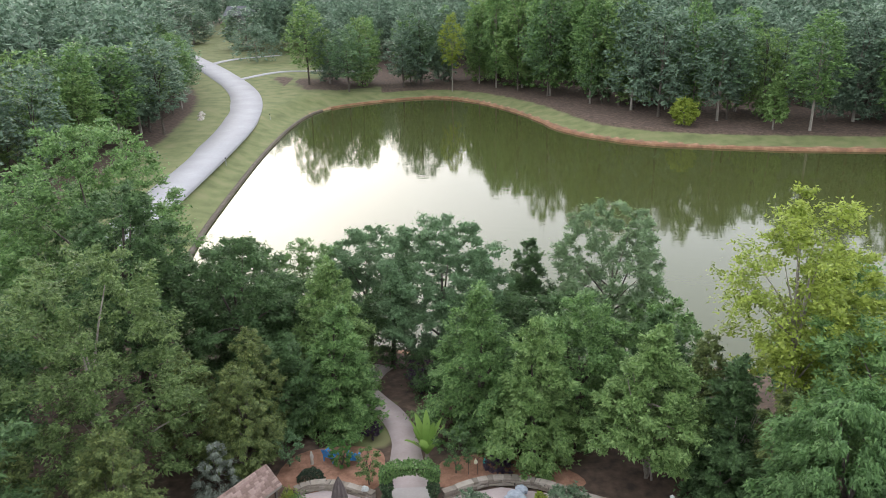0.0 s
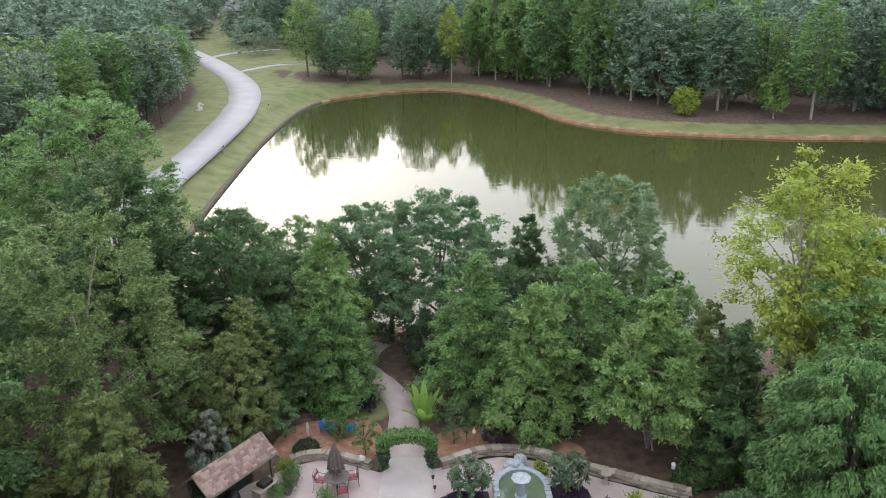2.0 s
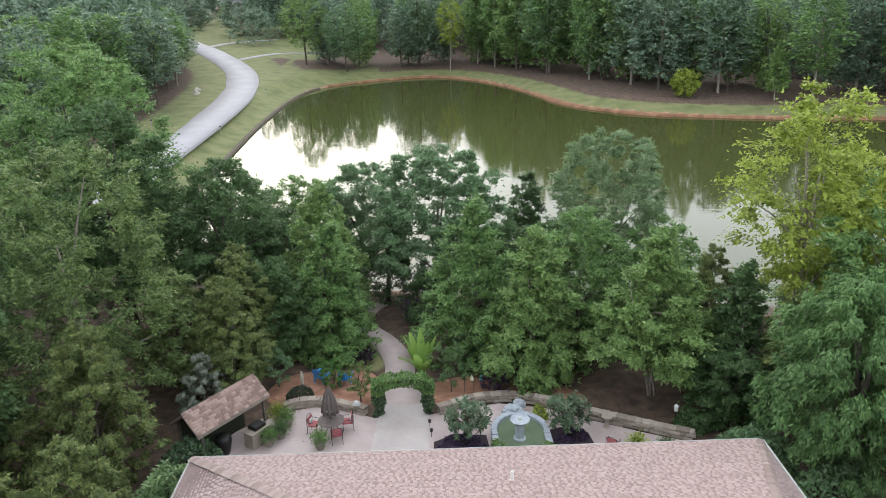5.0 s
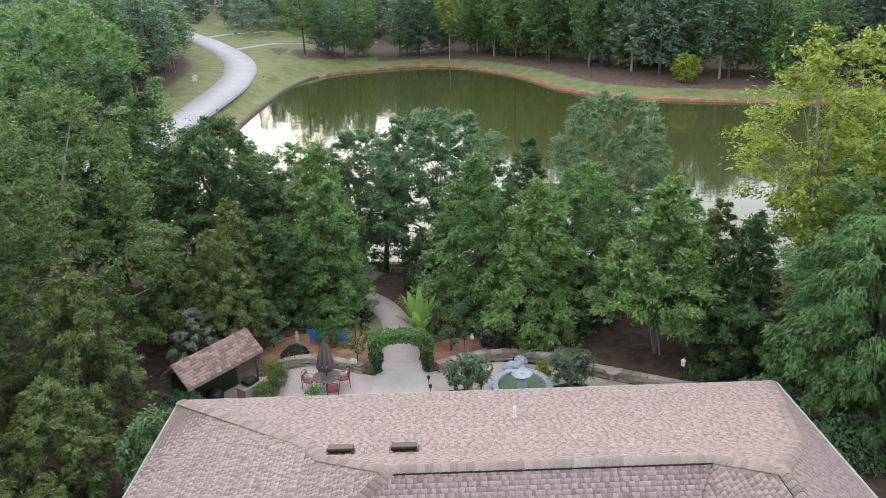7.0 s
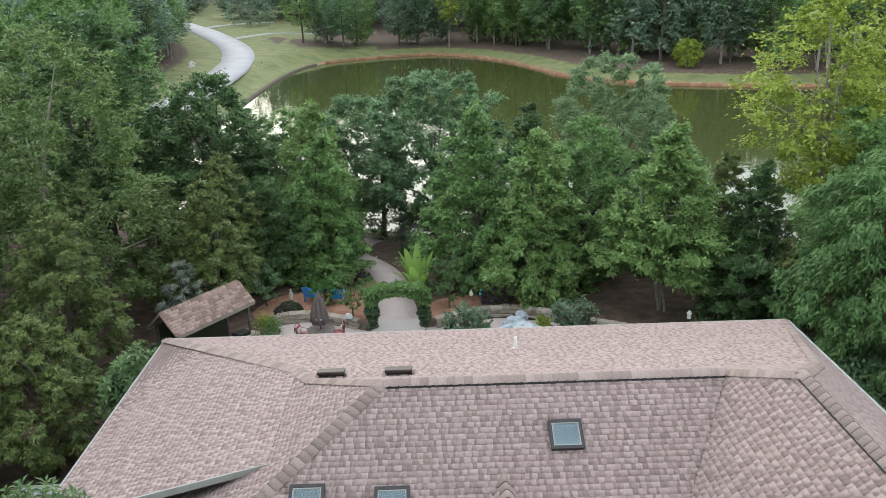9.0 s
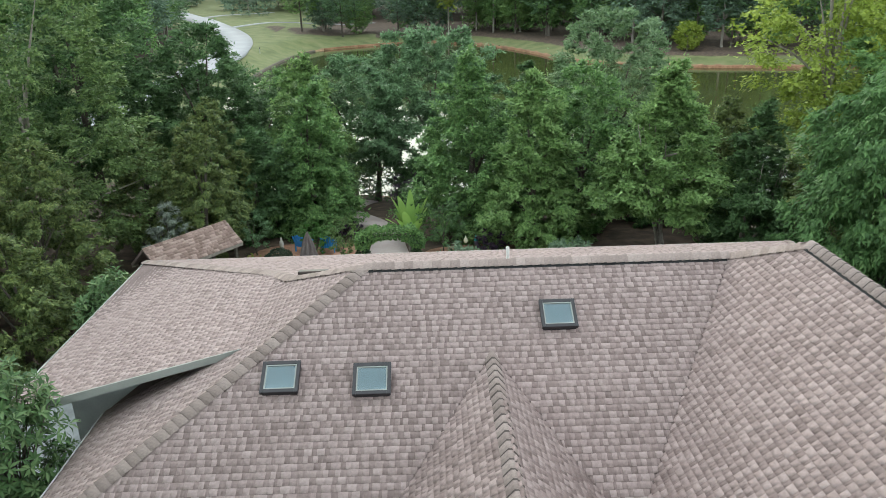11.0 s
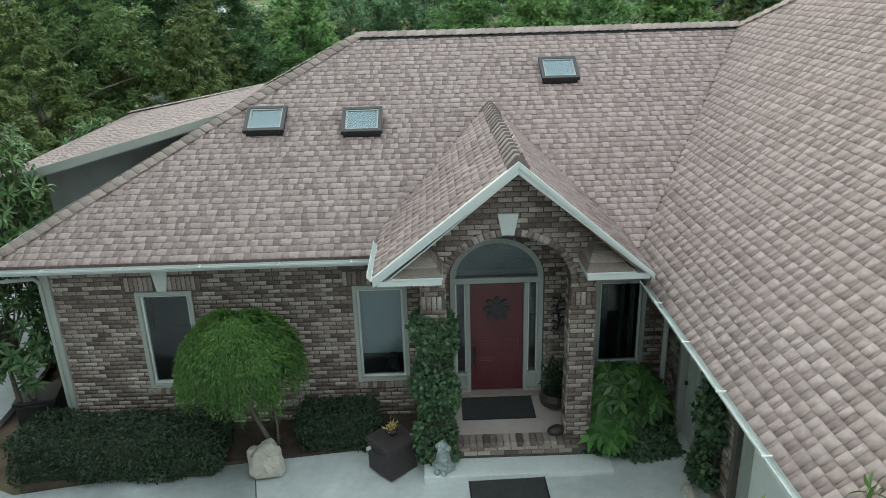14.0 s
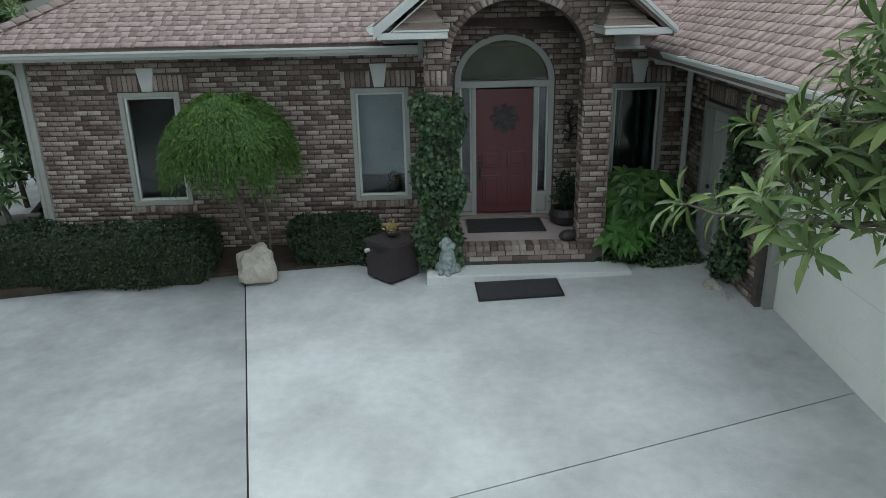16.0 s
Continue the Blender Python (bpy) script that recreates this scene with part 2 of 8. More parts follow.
L_GLOSSY = leaf_material("leaf_glossy", (0.03, 0.068, 0.018), (0.062, 0.12, 0.03), (0.135, 0.2, 0.058), through=0.25, gloss=0.28, rough=0.5)
L_HEDGE = leaf_material("leaf_hedge", (0.008, 0.016, 0.008), (0.018, 0.034, 0.013), (0.04, 0.066, 0.023), through=0.12)
L_IVY = leaf_material("leaf_ivy", (0.016, 0.034, 0.013), (0.04, 0.078, 0.027), (0.1, 0.16, 0.05), through=0.12)
L_WEEP = leaf_material("leaf_weeping", (0.022, 0.056, 0.01), (0.05, 0.108, 0.017), (0.112, 0.195, 0.03))
L_BLUE = leaf_material("leaf_blue_spruce", (0.075, 0.1, 0.052), (0.135, 0.17, 0.092), (0.21, 0.25, 0.145), through=0.1)
L_BRIGHT = leaf_material("leaf_bright", (0.036, 0.1, 0.016), (0.062, 0.155, 0.024), (0.115, 0.235, 0.046))


# ---- mesh tools ----
def from_arrays(name, verts, faces, mat, smooth=False):
    """A mesh from arrays; all faces have the same number of corners."""
    verts, faces = np.asarray(verts, np.float32), np.asarray(faces, np.int32)
    me = bpy.data.meshes.new(name)
    k = faces.shape[1]
    me.vertices.add(len(verts))
    me.vertices.foreach_set("co", verts.ravel())
    me.loops.add(faces.size)
    me.loops.foreach_set("vertex_index", faces.ravel())
    me.polygons.add(len(faces))
    me.polygons.foreach_set("loop_start", np.arange(0, faces.size, k, dtype=np.int32))
    me.update(calc_edges=True)
    me.validate()
    if smooth:
        me.polygons.foreach_set("use_smooth", np.ones(len(faces), bool))
    me.materials.append(mat)
    return me


def mesh_part(name, me, parent=None, label="", m=None):
    ob = new(name, me)
    if parent:
        ob.parent = parent
    if m is not None:
        ob.matrix_local = m
    if label:
        ob["label"] = label
    return ob


def part(name, bm, mat, parent=None, label="", m=None, smooth=False):
    me = bpy.data.meshes.new(name)
    bm.normal_update()
    bm.to_mesh(me)
    bm.free()
    if smooth:
        for p in me.polygons:
            p.use_smooth = True
    me.materials.append(mat)
    return mesh_part(name, me, parent, label, m)


def thing(name, at=(0, 0, 0), rz=0, label="", category="", group="", kind=""):
    ob = new(name)
    ob.empty_display_size = 0.2
    ob.matrix_basis = pose(*at, 0, 0, rz)
    return tagged(ob, label, category, group, kind)


def add_box(bm, lo, hi, bevel=0.0, m=None):
    """A box between two corners, edges bevelled."""
    c = [(a + b) / 2 for a, b in zip(lo, hi)]
    s = [max(abs(b - a), 1e-4) for a, b in zip(lo, hi)]
    r = bmesh.ops.create_cube(bm, size=1, matrix=Matrix.Translation(c) @ Matrix.Diagonal((*s, 1)))
    vs = r["verts"]
    if bevel:
        es = list({e for v in vs for e in v.link_edges})
        g = bmesh.ops.bevel(bm, geom=es, offset=bevel, segments=2, affect="EDGES", profile=0.6)
        vs = list({v for v in g["verts"]} | {v for v in vs if v.is_valid})
    if m is not None:
        bmesh.ops.transform(bm, matrix=m, verts=vs)
    return bm


def box(lo, hi, bevel=0.0):
    return add_box(bmesh.new(), lo, hi, bevel)


def prism(poly, depth_vec):
    """A solid from a flat polygon pushed along depth_vec."""
    bm = bmesh.new()
    f = bm.faces.new([bm.verts.new(p) for p in poly])
    r = bmesh.ops.extrude_face_region(bm, geom=[f])
    bmesh.ops.translate(bm, verts=[v for v in r["geom"] if isinstance(v, bmesh.types.BMVert)], vec=depth_vec)
    bmesh.ops.recalc_face_normals(bm, faces=bm.faces[:])
    return bm


def lathe(profile, seg=20, bm=None, at=(0, 0, 0)):
    """A turned body from (radius, height) pairs."""
    bm = bm or bmesh.new()
    rings = []
    for r, z in profile:
        rings.append([bm.verts.new((at[0] + r * math.cos(2 * math.pi * i / seg), at[1] + r * math.sin(2 * math.pi * i / seg), at[2] + z)) for i in range(seg)])
    for a, b in zip(rings, rings[1:]):
        for i in range(seg):
            bm.faces.new((a[i], a[(i + 1) % seg], b[(i + 1) % seg], b[i]))
    if profile[0][0] > 0.001:
        bm.faces.new(list(reversed(rings[0])))
    if profile[-1][0] > 0.001:
        bm.faces.new(rings[-1])
    return bm


def tube(path, radii, seg=8, bm=None):
    """A tapered tube along points."""
    bm = bm or bmesh.new()
    pts_ = [Vector(p) for p in path]
    rings = []
    for i, p in enumerate(pts_):
        d = (pts_[min(i + 1, len(pts_) - 1)] - pts_[max(i - 1, 0)]).normalized()
        a = d.orthogonal().normalized() if i == 0 else (a0 - d * a0.dot(d)).normalized()
        a0 = a
        b = d.cross(a)
        rings.append([bm.verts.new(p + (a * math.cos(2 * math.pi * k / seg) + b * math.sin(2 * math.pi * k / seg)) * radii[i]) for k in range(seg)])
    for r0, r1 in zip(rings, rings[1:]):
        for k in range(seg):
            bm.faces.new((r0[k], r0[(k + 1) % seg], r1[(k + 1) % seg], r1[k]))
    bm.faces.new(list(reversed(rings[0])))
    bm.faces.new(rings[-1])
    return bm


def unit(v):
    return v / np.maximum(np.linalg.norm(v, axis=1, keepdims=True), 1e-6)


def leaves(P, axis, normal, length, width, fold=0.18, rich=False):
    """Leaf blades: base at P, tip along axis. Plain: a folded diamond (2 triangles). Rich: four triangles with a drooping tip."""
    n = len(P)
    axis = unit(axis)
    side = unit(np.cross(axis, normal))
    nrm = np.cross(side, axis)
    L, W = np.broadcast_to(length, n)[:, None], np.broadcast_to(width, n)[:, None]
    if rich == "fine":
        rows = [(0.22, 0.62, 0.02), (0.5, 1.0, 0.045), (0.78, 0.72, 0.0)]
        v = [P]
        for s, k, lift in rows:
            mid = P + axis * L * s + nrm * L * lift
            v += [mid + side * W * 0.5 * k + nrm * W * fold * k, mid, mid - side * W * 0.5 * k + nrm * W * fold * k]
        v.append(P + axis * L * 0.98 - nrm * L * 0.1)
        i = np.arange(n)[:, None] * 11
        f = [i + [0, 1, 2], i + [0, 2, 3], i + [7, 10, 8], i + [8, 10, 9]]
        for a in (1, 4):
            for b in (0, 1):
                f += [i + [a + b, a + b + 3, a + b + 4], i + [a + b, a + b + 4, a + b + 1]]
        return np.stack(v, 1).reshape(-1, 3), np.concatenate(f)
    if rich == "tri":
        v = np.stack([P - side * W * 0.5, P + side * W * 0.5, P + axis * L - nrm * L * 0.08], 1)
        return v.reshape(-1, 3), np.arange(n * 3).reshape(-1, 3)
    if not rich:
        v = np.stack([P, P + axis * L * 0.45 + side * W * 0.5 + nrm * W * fold, P + axis * L, P + axis * L * 0.45 - side * W * 0.5 + nrm * W * fold], 1)
        i = np.arange(n)[:, None] * 4
        f = np.concatenate([i + [0, 1, 2], i + [0, 2, 3]])
        return v.reshape(-1, 3), f
    mid = P + axis * L * 0.5 + nrm * L * 0.03
    tip = P + axis * L - nrm * L * 0.14
    v = np.stack([P, mid + side * W * 0.5 + nrm * W * fold, mid, mid - side * W * 0.5 + nrm * W * fold, tip], 1)
    i = np.arange(n)[:, None] * 5
    f = np.concatenate([i + [0, 1, 2], i + [0, 2, 3], i + [1, 4, 2], i + [2, 4, 3]])
    return v.reshape(-1, 3), f


def crown_outline(profile, h):
    """A crown's relative radius at relative heights h."""
    if profile == "round":
        return np.sqrt(np.clip(1 - (np.abs(h - 0.45) / 0.57) ** 2.3, 0.03, 1))
    elif profile == "oval":
        return np.clip(np.sin(math.pi * (0.12 + 0.86 * h)) ** 0.75, 0.05, 1)
    elif profile == "cone":
        return np.clip((1 - h) ** 0.75 * np.minimum(1, 0.55 + h * 3), 0.05, 1)
    elif profile == "pyramid":
        return np.clip((1 - h) ** 0.76 * np.minimum(1, 0.7 + h * 2.0), 0.03, 1)
    elif profile == "spread":
        return np.sqrt(np.clip(1 - (np.abs(h - 0.55) / 0.5) ** 2.0, 0.05, 1))
    else:
        return np.clip((1 - h) ** 0.5 * np.minimum(1, 0.4 + h * 2.4), 0.08, 1)


def crown_cloud(rng, R, H, clumps, per, leaf, profile="round", clump=0.75, flat=0.55, droop=0.0, hollow=3.2, lump=0.3, aspect=0.55):
    """Leaves of a crown, its base at z = 0 and H high: boughs along an uneven envelope, each of many leafy tufts."""
    n = max(16, int(clumps * 0.46))
    tufts = 8
    grid = np.linspace(0, 1, 300)
    cdf = np.cumsum(crown_outline(profile, grid) + 0.1)
    h = np.interp((np.arange(n) + rng.uniform(0, 1, n)) / n, cdf / cdf[-1], grid)
    th = np.arange(n) * 2.39996 + rng.normal(0, 0.22, n)
    env = crown_outline(profile, h)
    k = rng.integers(2, 5, 2)
    ph = rng.uniform(0, 6.28, 2)
    wob = 1 + lump * (np.sin(k[0] * th + ph[0] + 3 * h) * 0.4 + np.sin(k[1] * th + ph[1] - 7 * h) * 0.3 + rng.normal(0, 0.2, n))
    q = np.where(rng.uniform(0, 1, n) < 0.24, rng.uniform(0.2, 0.65, n), rng.uniform(0.1, 1, n) ** (0.3 / hollow))
    size = 0.74 * math.sqrt(2 * math.pi * R * 0.62 * H / n) * (clump / 0.88) ** 0.5 * rng.uniform(0.65, 1.4, n) * (0.55 + 0.45 * env)
    r = np.maximum(R * env * wob - size * 0.6, 0.05) * q
    C = np.stack([r * np.cos(th), r * np.sin(th), np.minimum(h * H, H - size * 0.5)], 1)
    out = np.stack([np.cos(th), np.sin(th), -0.1 + 0.9 * h - droop * 0.6], 1)
    i1 = np.repeat(np.arange(n), tufts)
    d = unit(rng.normal(0, 1, (len(i1), 3)) + out[i1] * 0.8 + np.array([0, 0, 0.55]))
    T = C[i1] + d * (size[i1] * rng.uniform(0.45, 1, len(i1)))[:, None] * np.array([1, 1, flat + 0.2]) + unit(out)[i1] * (size[i1] * rng.uniform(-0.5, 0.5, len(i1)))[:, None]
    tsize = size[i1] * rng.uniform(0.25, 0.5, len(i1))
    i2 = np.repeat(np.arange(len(i1)), max(6, int(clumps * per / len(i1))))
    m = len(i2)
    e = unit(rng.normal(0, 1, (m, 3)))
    e[:, 2] = np.where((e[:, 2] < -0.1) & (rng.uniform(0, 1, m) < 0.75), -e[:, 2] * 0.7, e[:, 2])
    P = T[i2] + e * (tsize[i2] * rng.uniform(0.1, 1.15, m) ** 0.6)[:, None] * np.array([1, 1, 0.62])
    stray = rng.uniform(0, 1, m) < 0.16
    P[stray] += rng.normal(0, 0.28, (stray.sum(), 3)) * size[i1][i2][stray][:, None]
    if droop:
        P[:, 2] -= droop * rng.uniform(0, 1, m) ** 1.5 * size[i1][i2] * 1.2
    nrm = unit(e * 0.6 + d[i2] * 0.5 + np.array([0, 0, 0.5]) + rng.normal(0, 0.3, (m, 3)))
    ax = unit(np.cross(nrm, rng.normal(0, 1, (m, 3))) * 0.7 + e * 0.3 + out[i1][i2] * 0.6 - np.array([0, 0, 0.3 + droop]))
    s = leaf * rng.uniform(0.65, 1.35, m)
    return leaves(P, ax, nrm, s, s * aspect, rich="tri"), C


def skeleton_trunk(rng, C, base_z, height, r0, limbs=7, lean=0.3, seg=7, stems=1):
    """Trunk and limbs reaching from the ground into the crown's clumps (crown starts at base_z)."""
    bm = bmesh.new()
    for s in range(stems):
        bx, by = (0, 0) if stems == 1 else rng.normal(0, 0.22, 2)
        tx, ty = rng.normal(0, lean, 2) * (1 if stems == 1 else 2.5)
        top = base_z + height * rng.uniform(0.6, 0.72)
        path = [(bx, by, -0.3), (bx, by, 0.15), (bx + tx * 0.3, by + ty * 0.3, top * 0.35), (bx + tx * 0.7, by + ty * 0.7, top * 0.7), (bx + tx, by + ty, top)]
        q = r0 * (1 if stems == 1 else 0.26)
        tube(path, [q * 1.5, q * 1.1, q * 0.85, q * 0.55, q * 0.2], seg, bm)
    for i in rng.choice(len(C), min(limbs, len(C)), replace=False):
        e = np.array(C[i]) + [0, 0, base_z]
        z = max(base_z * 0.75, min(e[2] - 0.6, top * 0.85) * rng.uniform(0.55, 0.9))
        f = z / top
        s = np.array([tx * f, ty * f, z])
        mid = s * 0.45 + e * 0.55 + [0, 0, 0.25]
        tube([s, mid, e], [r0 * 0.42, r0 * 0.25, r0 * 0.07], 5, bm)
    return bm


def tree(name, at, R, top, base, mat, rng, label, category="tree", profile="round", leaf=0.24, clumps=300, per=40, bark=None, r0=0.18, stems=1, limbs=8, **kw):
    """A tree on the ground at `at`: trunk and crown; top and base are the crown's heights above the world's zero."""
    t = thing(name, at, 0, label, category)
    H, bz = top - base, base - at[2]
    (v, f), C = crown_cloud(rng, R, H, clumps, per, leaf, profile, **kw)
    mesh_part("crown", from_arrays("crown", v, f, mat), t, "", Matrix.Translation((0, 0, bz)))
    part("trunk", skeleton_trunk(rng, C, bz, H, r0, limbs, stems=stems), bark or M_BARK, t, "", None, True)
    return t


# ---- ground, lake, road ----
LAKE_Z = -3.75


def chaikin(p, rounds=2, closed=True):
    p = np.array(p, float)
    for _ in range(rounds):
        q = np.roll(p, -1, 0) if closed else p[1:]
        a = p if closed else p[:-1]
        p = np.stack([a * 0.75 + q * 0.25, a * 0.25 + q * 0.75], 1).reshape(-1, 2)
    return p


SHORE = chaikin([(-16, 57), (-25, 64), (-28, 80), (-29, 101), (-30, 131), (-29.2, 161), (-25.5, 177), (-14.3, 185.5), (-2, 191), (6, 189), (16, 175.5), (22.5, 158), (26.5, 142), (34.5, 132),
                 (43.6, 127), (57, 123), (75.5, 119.6), (110, 112), (160, 95), (165, 40), (60, 44), (30, 47), (10, 51), (-3, 53.5)])


def shore_distance(X, Y):
    """Metres to the shore: positive on land, negative over water."""
    P = np.stack([X.ravel(), Y.ravel()], 1)
    best, inside = np.full(len(P), 1e9), np.zeros(len(P), bool)
    for a, b in zip(SHORE, np.roll(SHORE, -1, 0)):
        ab = b - a
        t = np.clip(((P - a) @ ab) / (ab @ ab), 0, 1)
        best = np.minimum(best, np.hypot(*(P - a - t[:, None] * ab).T))
        c = (a[1] > P[:, 1]) != (b[1] > P[:, 1])
        xs = a[0] + (P[:, 1] - a[1]) * ab[0] / (ab[1] if abs(ab[1]) > 1e-9 else 1e-9)
        inside ^= c & (P[:, 0] < xs)
    return np.where(inside, -best, best).reshape(X.shape)


def smooth(a, b, x):
    t = np.clip((x - a) / (b - a), 0, 1)
    return t * t * (3 - 2 * t)


def drive_z(x, y):
    return 0.02 + 0.045 * (y - 8.5) + 0.03 * (x - 1.0)


def ground_z(X, Y):
    X, Y = np.asarray(X, float), np.asarray(Y, float)
    d = shore_distance(X, Y)
    far = LAKE_Z + 0.45 * smooth(0, 0.7, d) + 1.25 * smooth(0.6, 8, d) + 0.022 * np.clip(d - 8, 0, 400) - 1.6 * smooth(0, 5, -d)
    far += 0.85 * smooth(0.6, 6.5, d) * smooth(-22, -31, X)
    far += 1.5 * smooth(165, 235, Y) * smooth(-28, -46, X)
    far += 0.18 * np.sin(X * 0.11 + 1.3) * np.sin(Y * 0.09) * smooth(4, 15, d)
    near = np.interp(Y, [-60, -10, 9, 13, 20, 24, 34, 44, 50, 54], [-1.6, -0.75, -0.14, -0.35, -0.8, -1.15, -1.17, -2.0, -2.9, -3.4])
    near = near - 0.02 * np.clip(-6 - X, 0, 60) * (Y < 24) + 0.06 * np.sin(X * 0.6) * np.sin(Y * 0.7) * smooth(33.5, 36, Y)
    w = smooth(42, 52, Y)
    z = np.where(Y < 60, near * (1 - w) + np.minimum(far, near + 0.6 * w) * w, far)
    front = Y < 9.3
    z = np.where(front, np.minimum(z, np.maximum(drive_z(X, Y), -2.0) - 0.07), z)
    return z


def stops(*runs):
    out = []
    for a, b, s in runs:
        out.append(np.arange(a, b, s))
    return np.concatenate(out)


gx = stops((-3000, -300, 300), (-300, -100, 20), (-100, -50, 3), (-50, -22, 0.7), (-22, 60, 1.25), (60, 120, 3), (120, 300, 20), (300, 3001, 300))
gy = stops((-2000, -100, 300), (-100, -20, 10), (-20, 60, 1.2), (60, 200, 1.0), (200, 320, 6), (320, 600, 30), (600, 4001, 400))
GX, GY = np.meshgrid(gx, gy)
GZ = ground_z(GX, GY)
nx, ny = len(gx), len(gy)
qi = (np.arange(ny - 1)[:, None] * nx + np.arange(nx - 1)[None, :]).ravel()
M_GROUND = bpy.data.materials.new("ground_cover")
ground_me = from_arrays("ground", np.stack([GX.ravel(), GY.ravel(), GZ.ravel()], 1), np.stack([qi, qi + 1, qi + 1 + nx, qi + nx], 1), M_GROUND, True)
ground = tagged(new("ground", ground_me), "mown grass, brown leaf litter and red clay banks", "ground", kind="structure")

# which cover lies where: litter under the woods, clay along the water's edge
GD = shore_distance(GX, GY)


def polyline_distance(X, Y, line):
    best = np.full(X.shape, 1e9)
    for a, b in zip(line[:-1], line[1:]):
        ab = np.array(b, float) - a
        t = np.clip(((X - a[0]) * ab[0] + (Y - a[1]) * ab[1]) / (ab @ ab), 0, 1)
        best = np.minimum(best, np.hypot(X - a[0] - t * ab[0], Y - a[1] - t * ab[1]))
    return best


ROAD = chaikin([(-34, 55), (-35.2, 80), (-35.7, 100), (-36.4, 121), (-37.5, 143), (-40.6, 164), (-44.7, 181.5), (-50.7, 197), (-56.4, 207.7), (-64, 222.3), (-76, 245), (-95, 280)], 2, False)
GR = polyline_distance(GX, GY, ROAD)
wood = np.maximum(smooth(4.0, 7.0, GD) * (GX > -20) * (GY > 60), smooth(8.5, 14, GR) * (GX < -38))
wood = np.where((GX > -36) & (GX < -12) & (GY > 150), smooth(9, 17, GD) * smooth(10, 20, GR), wood)
wood = np.maximum(wood, smooth(60, 54, GY) * smooth(9.2, 9.8, GY))
wood = wood * (1 - smooth(206, 214, GY) * (GX < -30) * (GX > -110) * 0.9)
lawn = smooth(1.6, 0.9, np.hypot((GX + 4.2) / 1.6, (GY - 40.2) / 2.6))
wood = wood * (1 - lawn)
wood = np.where(GY < 9.2, 0.5, wood)
clay = (1 - smooth(-20, -26, GX) * smooth(172, 160, GY)) * smooth(1.25, 0.6, np.abs(GD - 0.2) / np.where(GX < -15, 0.5, 0.85 + 0.25 * np.sin(GX * 0.2)))
for key, val in (("litter", wood), ("clay", clay)):
    at_ = ground_me.attributes.new(key, "FLOAT", "POINT")
    at_.data.foreach_set("value", np.ascontiguousarray(val.ravel(), np.float32))

M_GROUND.use_nodes = True
g_n, g_l = M_GROUND.node_tree.nodes, M_GROUND.node_tree.links
g_p = g_n["Principled BSDF"]
g_co = g_n.new("ShaderNodeTexCoord")


def g_noise(scale, detail=5.0):
    t = g_n.new("ShaderNodeTexNoise")
    t.inputs["Scale"].default_value, t.inputs["Detail"].default_value = scale, detail
    g_l.new(g_co.outputs["Object"], t.inputs["Vector"])
    return t.outputs["Fac"]


def g_ramp(fac, cols):
    r = g_n.new("ShaderNodeValToRGB")
    while len(r.color_ramp.elements) < len(cols):
        r.color_ramp.elements.new(0.5)
    for e, (at, c) in zip(r.color_ramp.elements, cols):
        e.position, e.color = at, (*c, 1)
    g_l.new(fac, r.inputs["Fac"])
    return r.outputs["Color"]


def g_mix(fac, a, b):
    x = g_n.new("ShaderNodeMix")
    x.data_type = "RGBA"
    g_l.new(fac, x.inputs["Factor"])
    g_l.new(a, x.inputs["A"])
    g_l.new(b, x.inputs["B"])
    return x.outputs["Result"]


def g_attr(key, scale, lo, hi):
    a = g_n.new("ShaderNodeAttribute")
    a.attribute_name = key
    ad = g_n.new("ShaderNodeMath")
    ad.operation = "ADD"
    g_l.new(a.outputs["Fac"], ad.inputs[0])
    mr = g_n.new("ShaderNodeMapRange")
    mr.inputs["To Min"].default_value, mr.inputs["To Max"].default_value = -0.35, 0.35
    g_l.new(g_noise(scale, 6.0), mr.inputs["Value"])
    g_l.new(mr.outputs["Result"], ad.inputs[1])
    m2 = g_n.new("ShaderNodeMapRange")
    m2.inputs["From Min"].default_value, m2.inputs["From Max"].default_value = lo, hi
    g_l.new(ad.outputs[0], m2.inputs["Value"])
    return m2.outputs["Result"]


g_grass = g_ramp(g_noise(0.35, 8), [(0.3, (0.09, 0.107, 0.038)), (0.5, (0.132, 0.15, 0.056)), (0.72, (0.178, 0.174, 0.082))])
# brown litter, its colour lowered to carry the shade under the trees
g_litter = g_ramp(g_noise(1.7, 9), [(0.3, (0.042, 0.029, 0.022)), (0.5, (0.082, 0.054, 0.039)), (0.72, (0.135, 0.09, 0.065))])
g_clay = g_ramp(g_noise(0.8, 8), [(0.3, (0.15, 0.095, 0.06)), (0.55, (0.28, 0.16, 0.095)), (0.75, (0.4, 0.29, 0.2))])
g_l.new(g_mix(g_attr("clay", 0.6, 0.45, 0.75), g_mix(g_attr("litter", 0.4, 0.35, 0.65), g_grass, g_litter), g_clay), g_p.inputs["Base Color"])
g_p.inputs["Roughness"].default_value = 0.95
g_b = g_n.new("ShaderNodeBump")
g_b.inputs["Strength"].default_value, g_b.inputs["Distance"].default_value = 0.3, 0.05
g_l.new(g_noise(9, 6), g_b.inputs["Height"])
g_l.new(g_b.outputs["Normal"], g_p.inputs["Normal"])

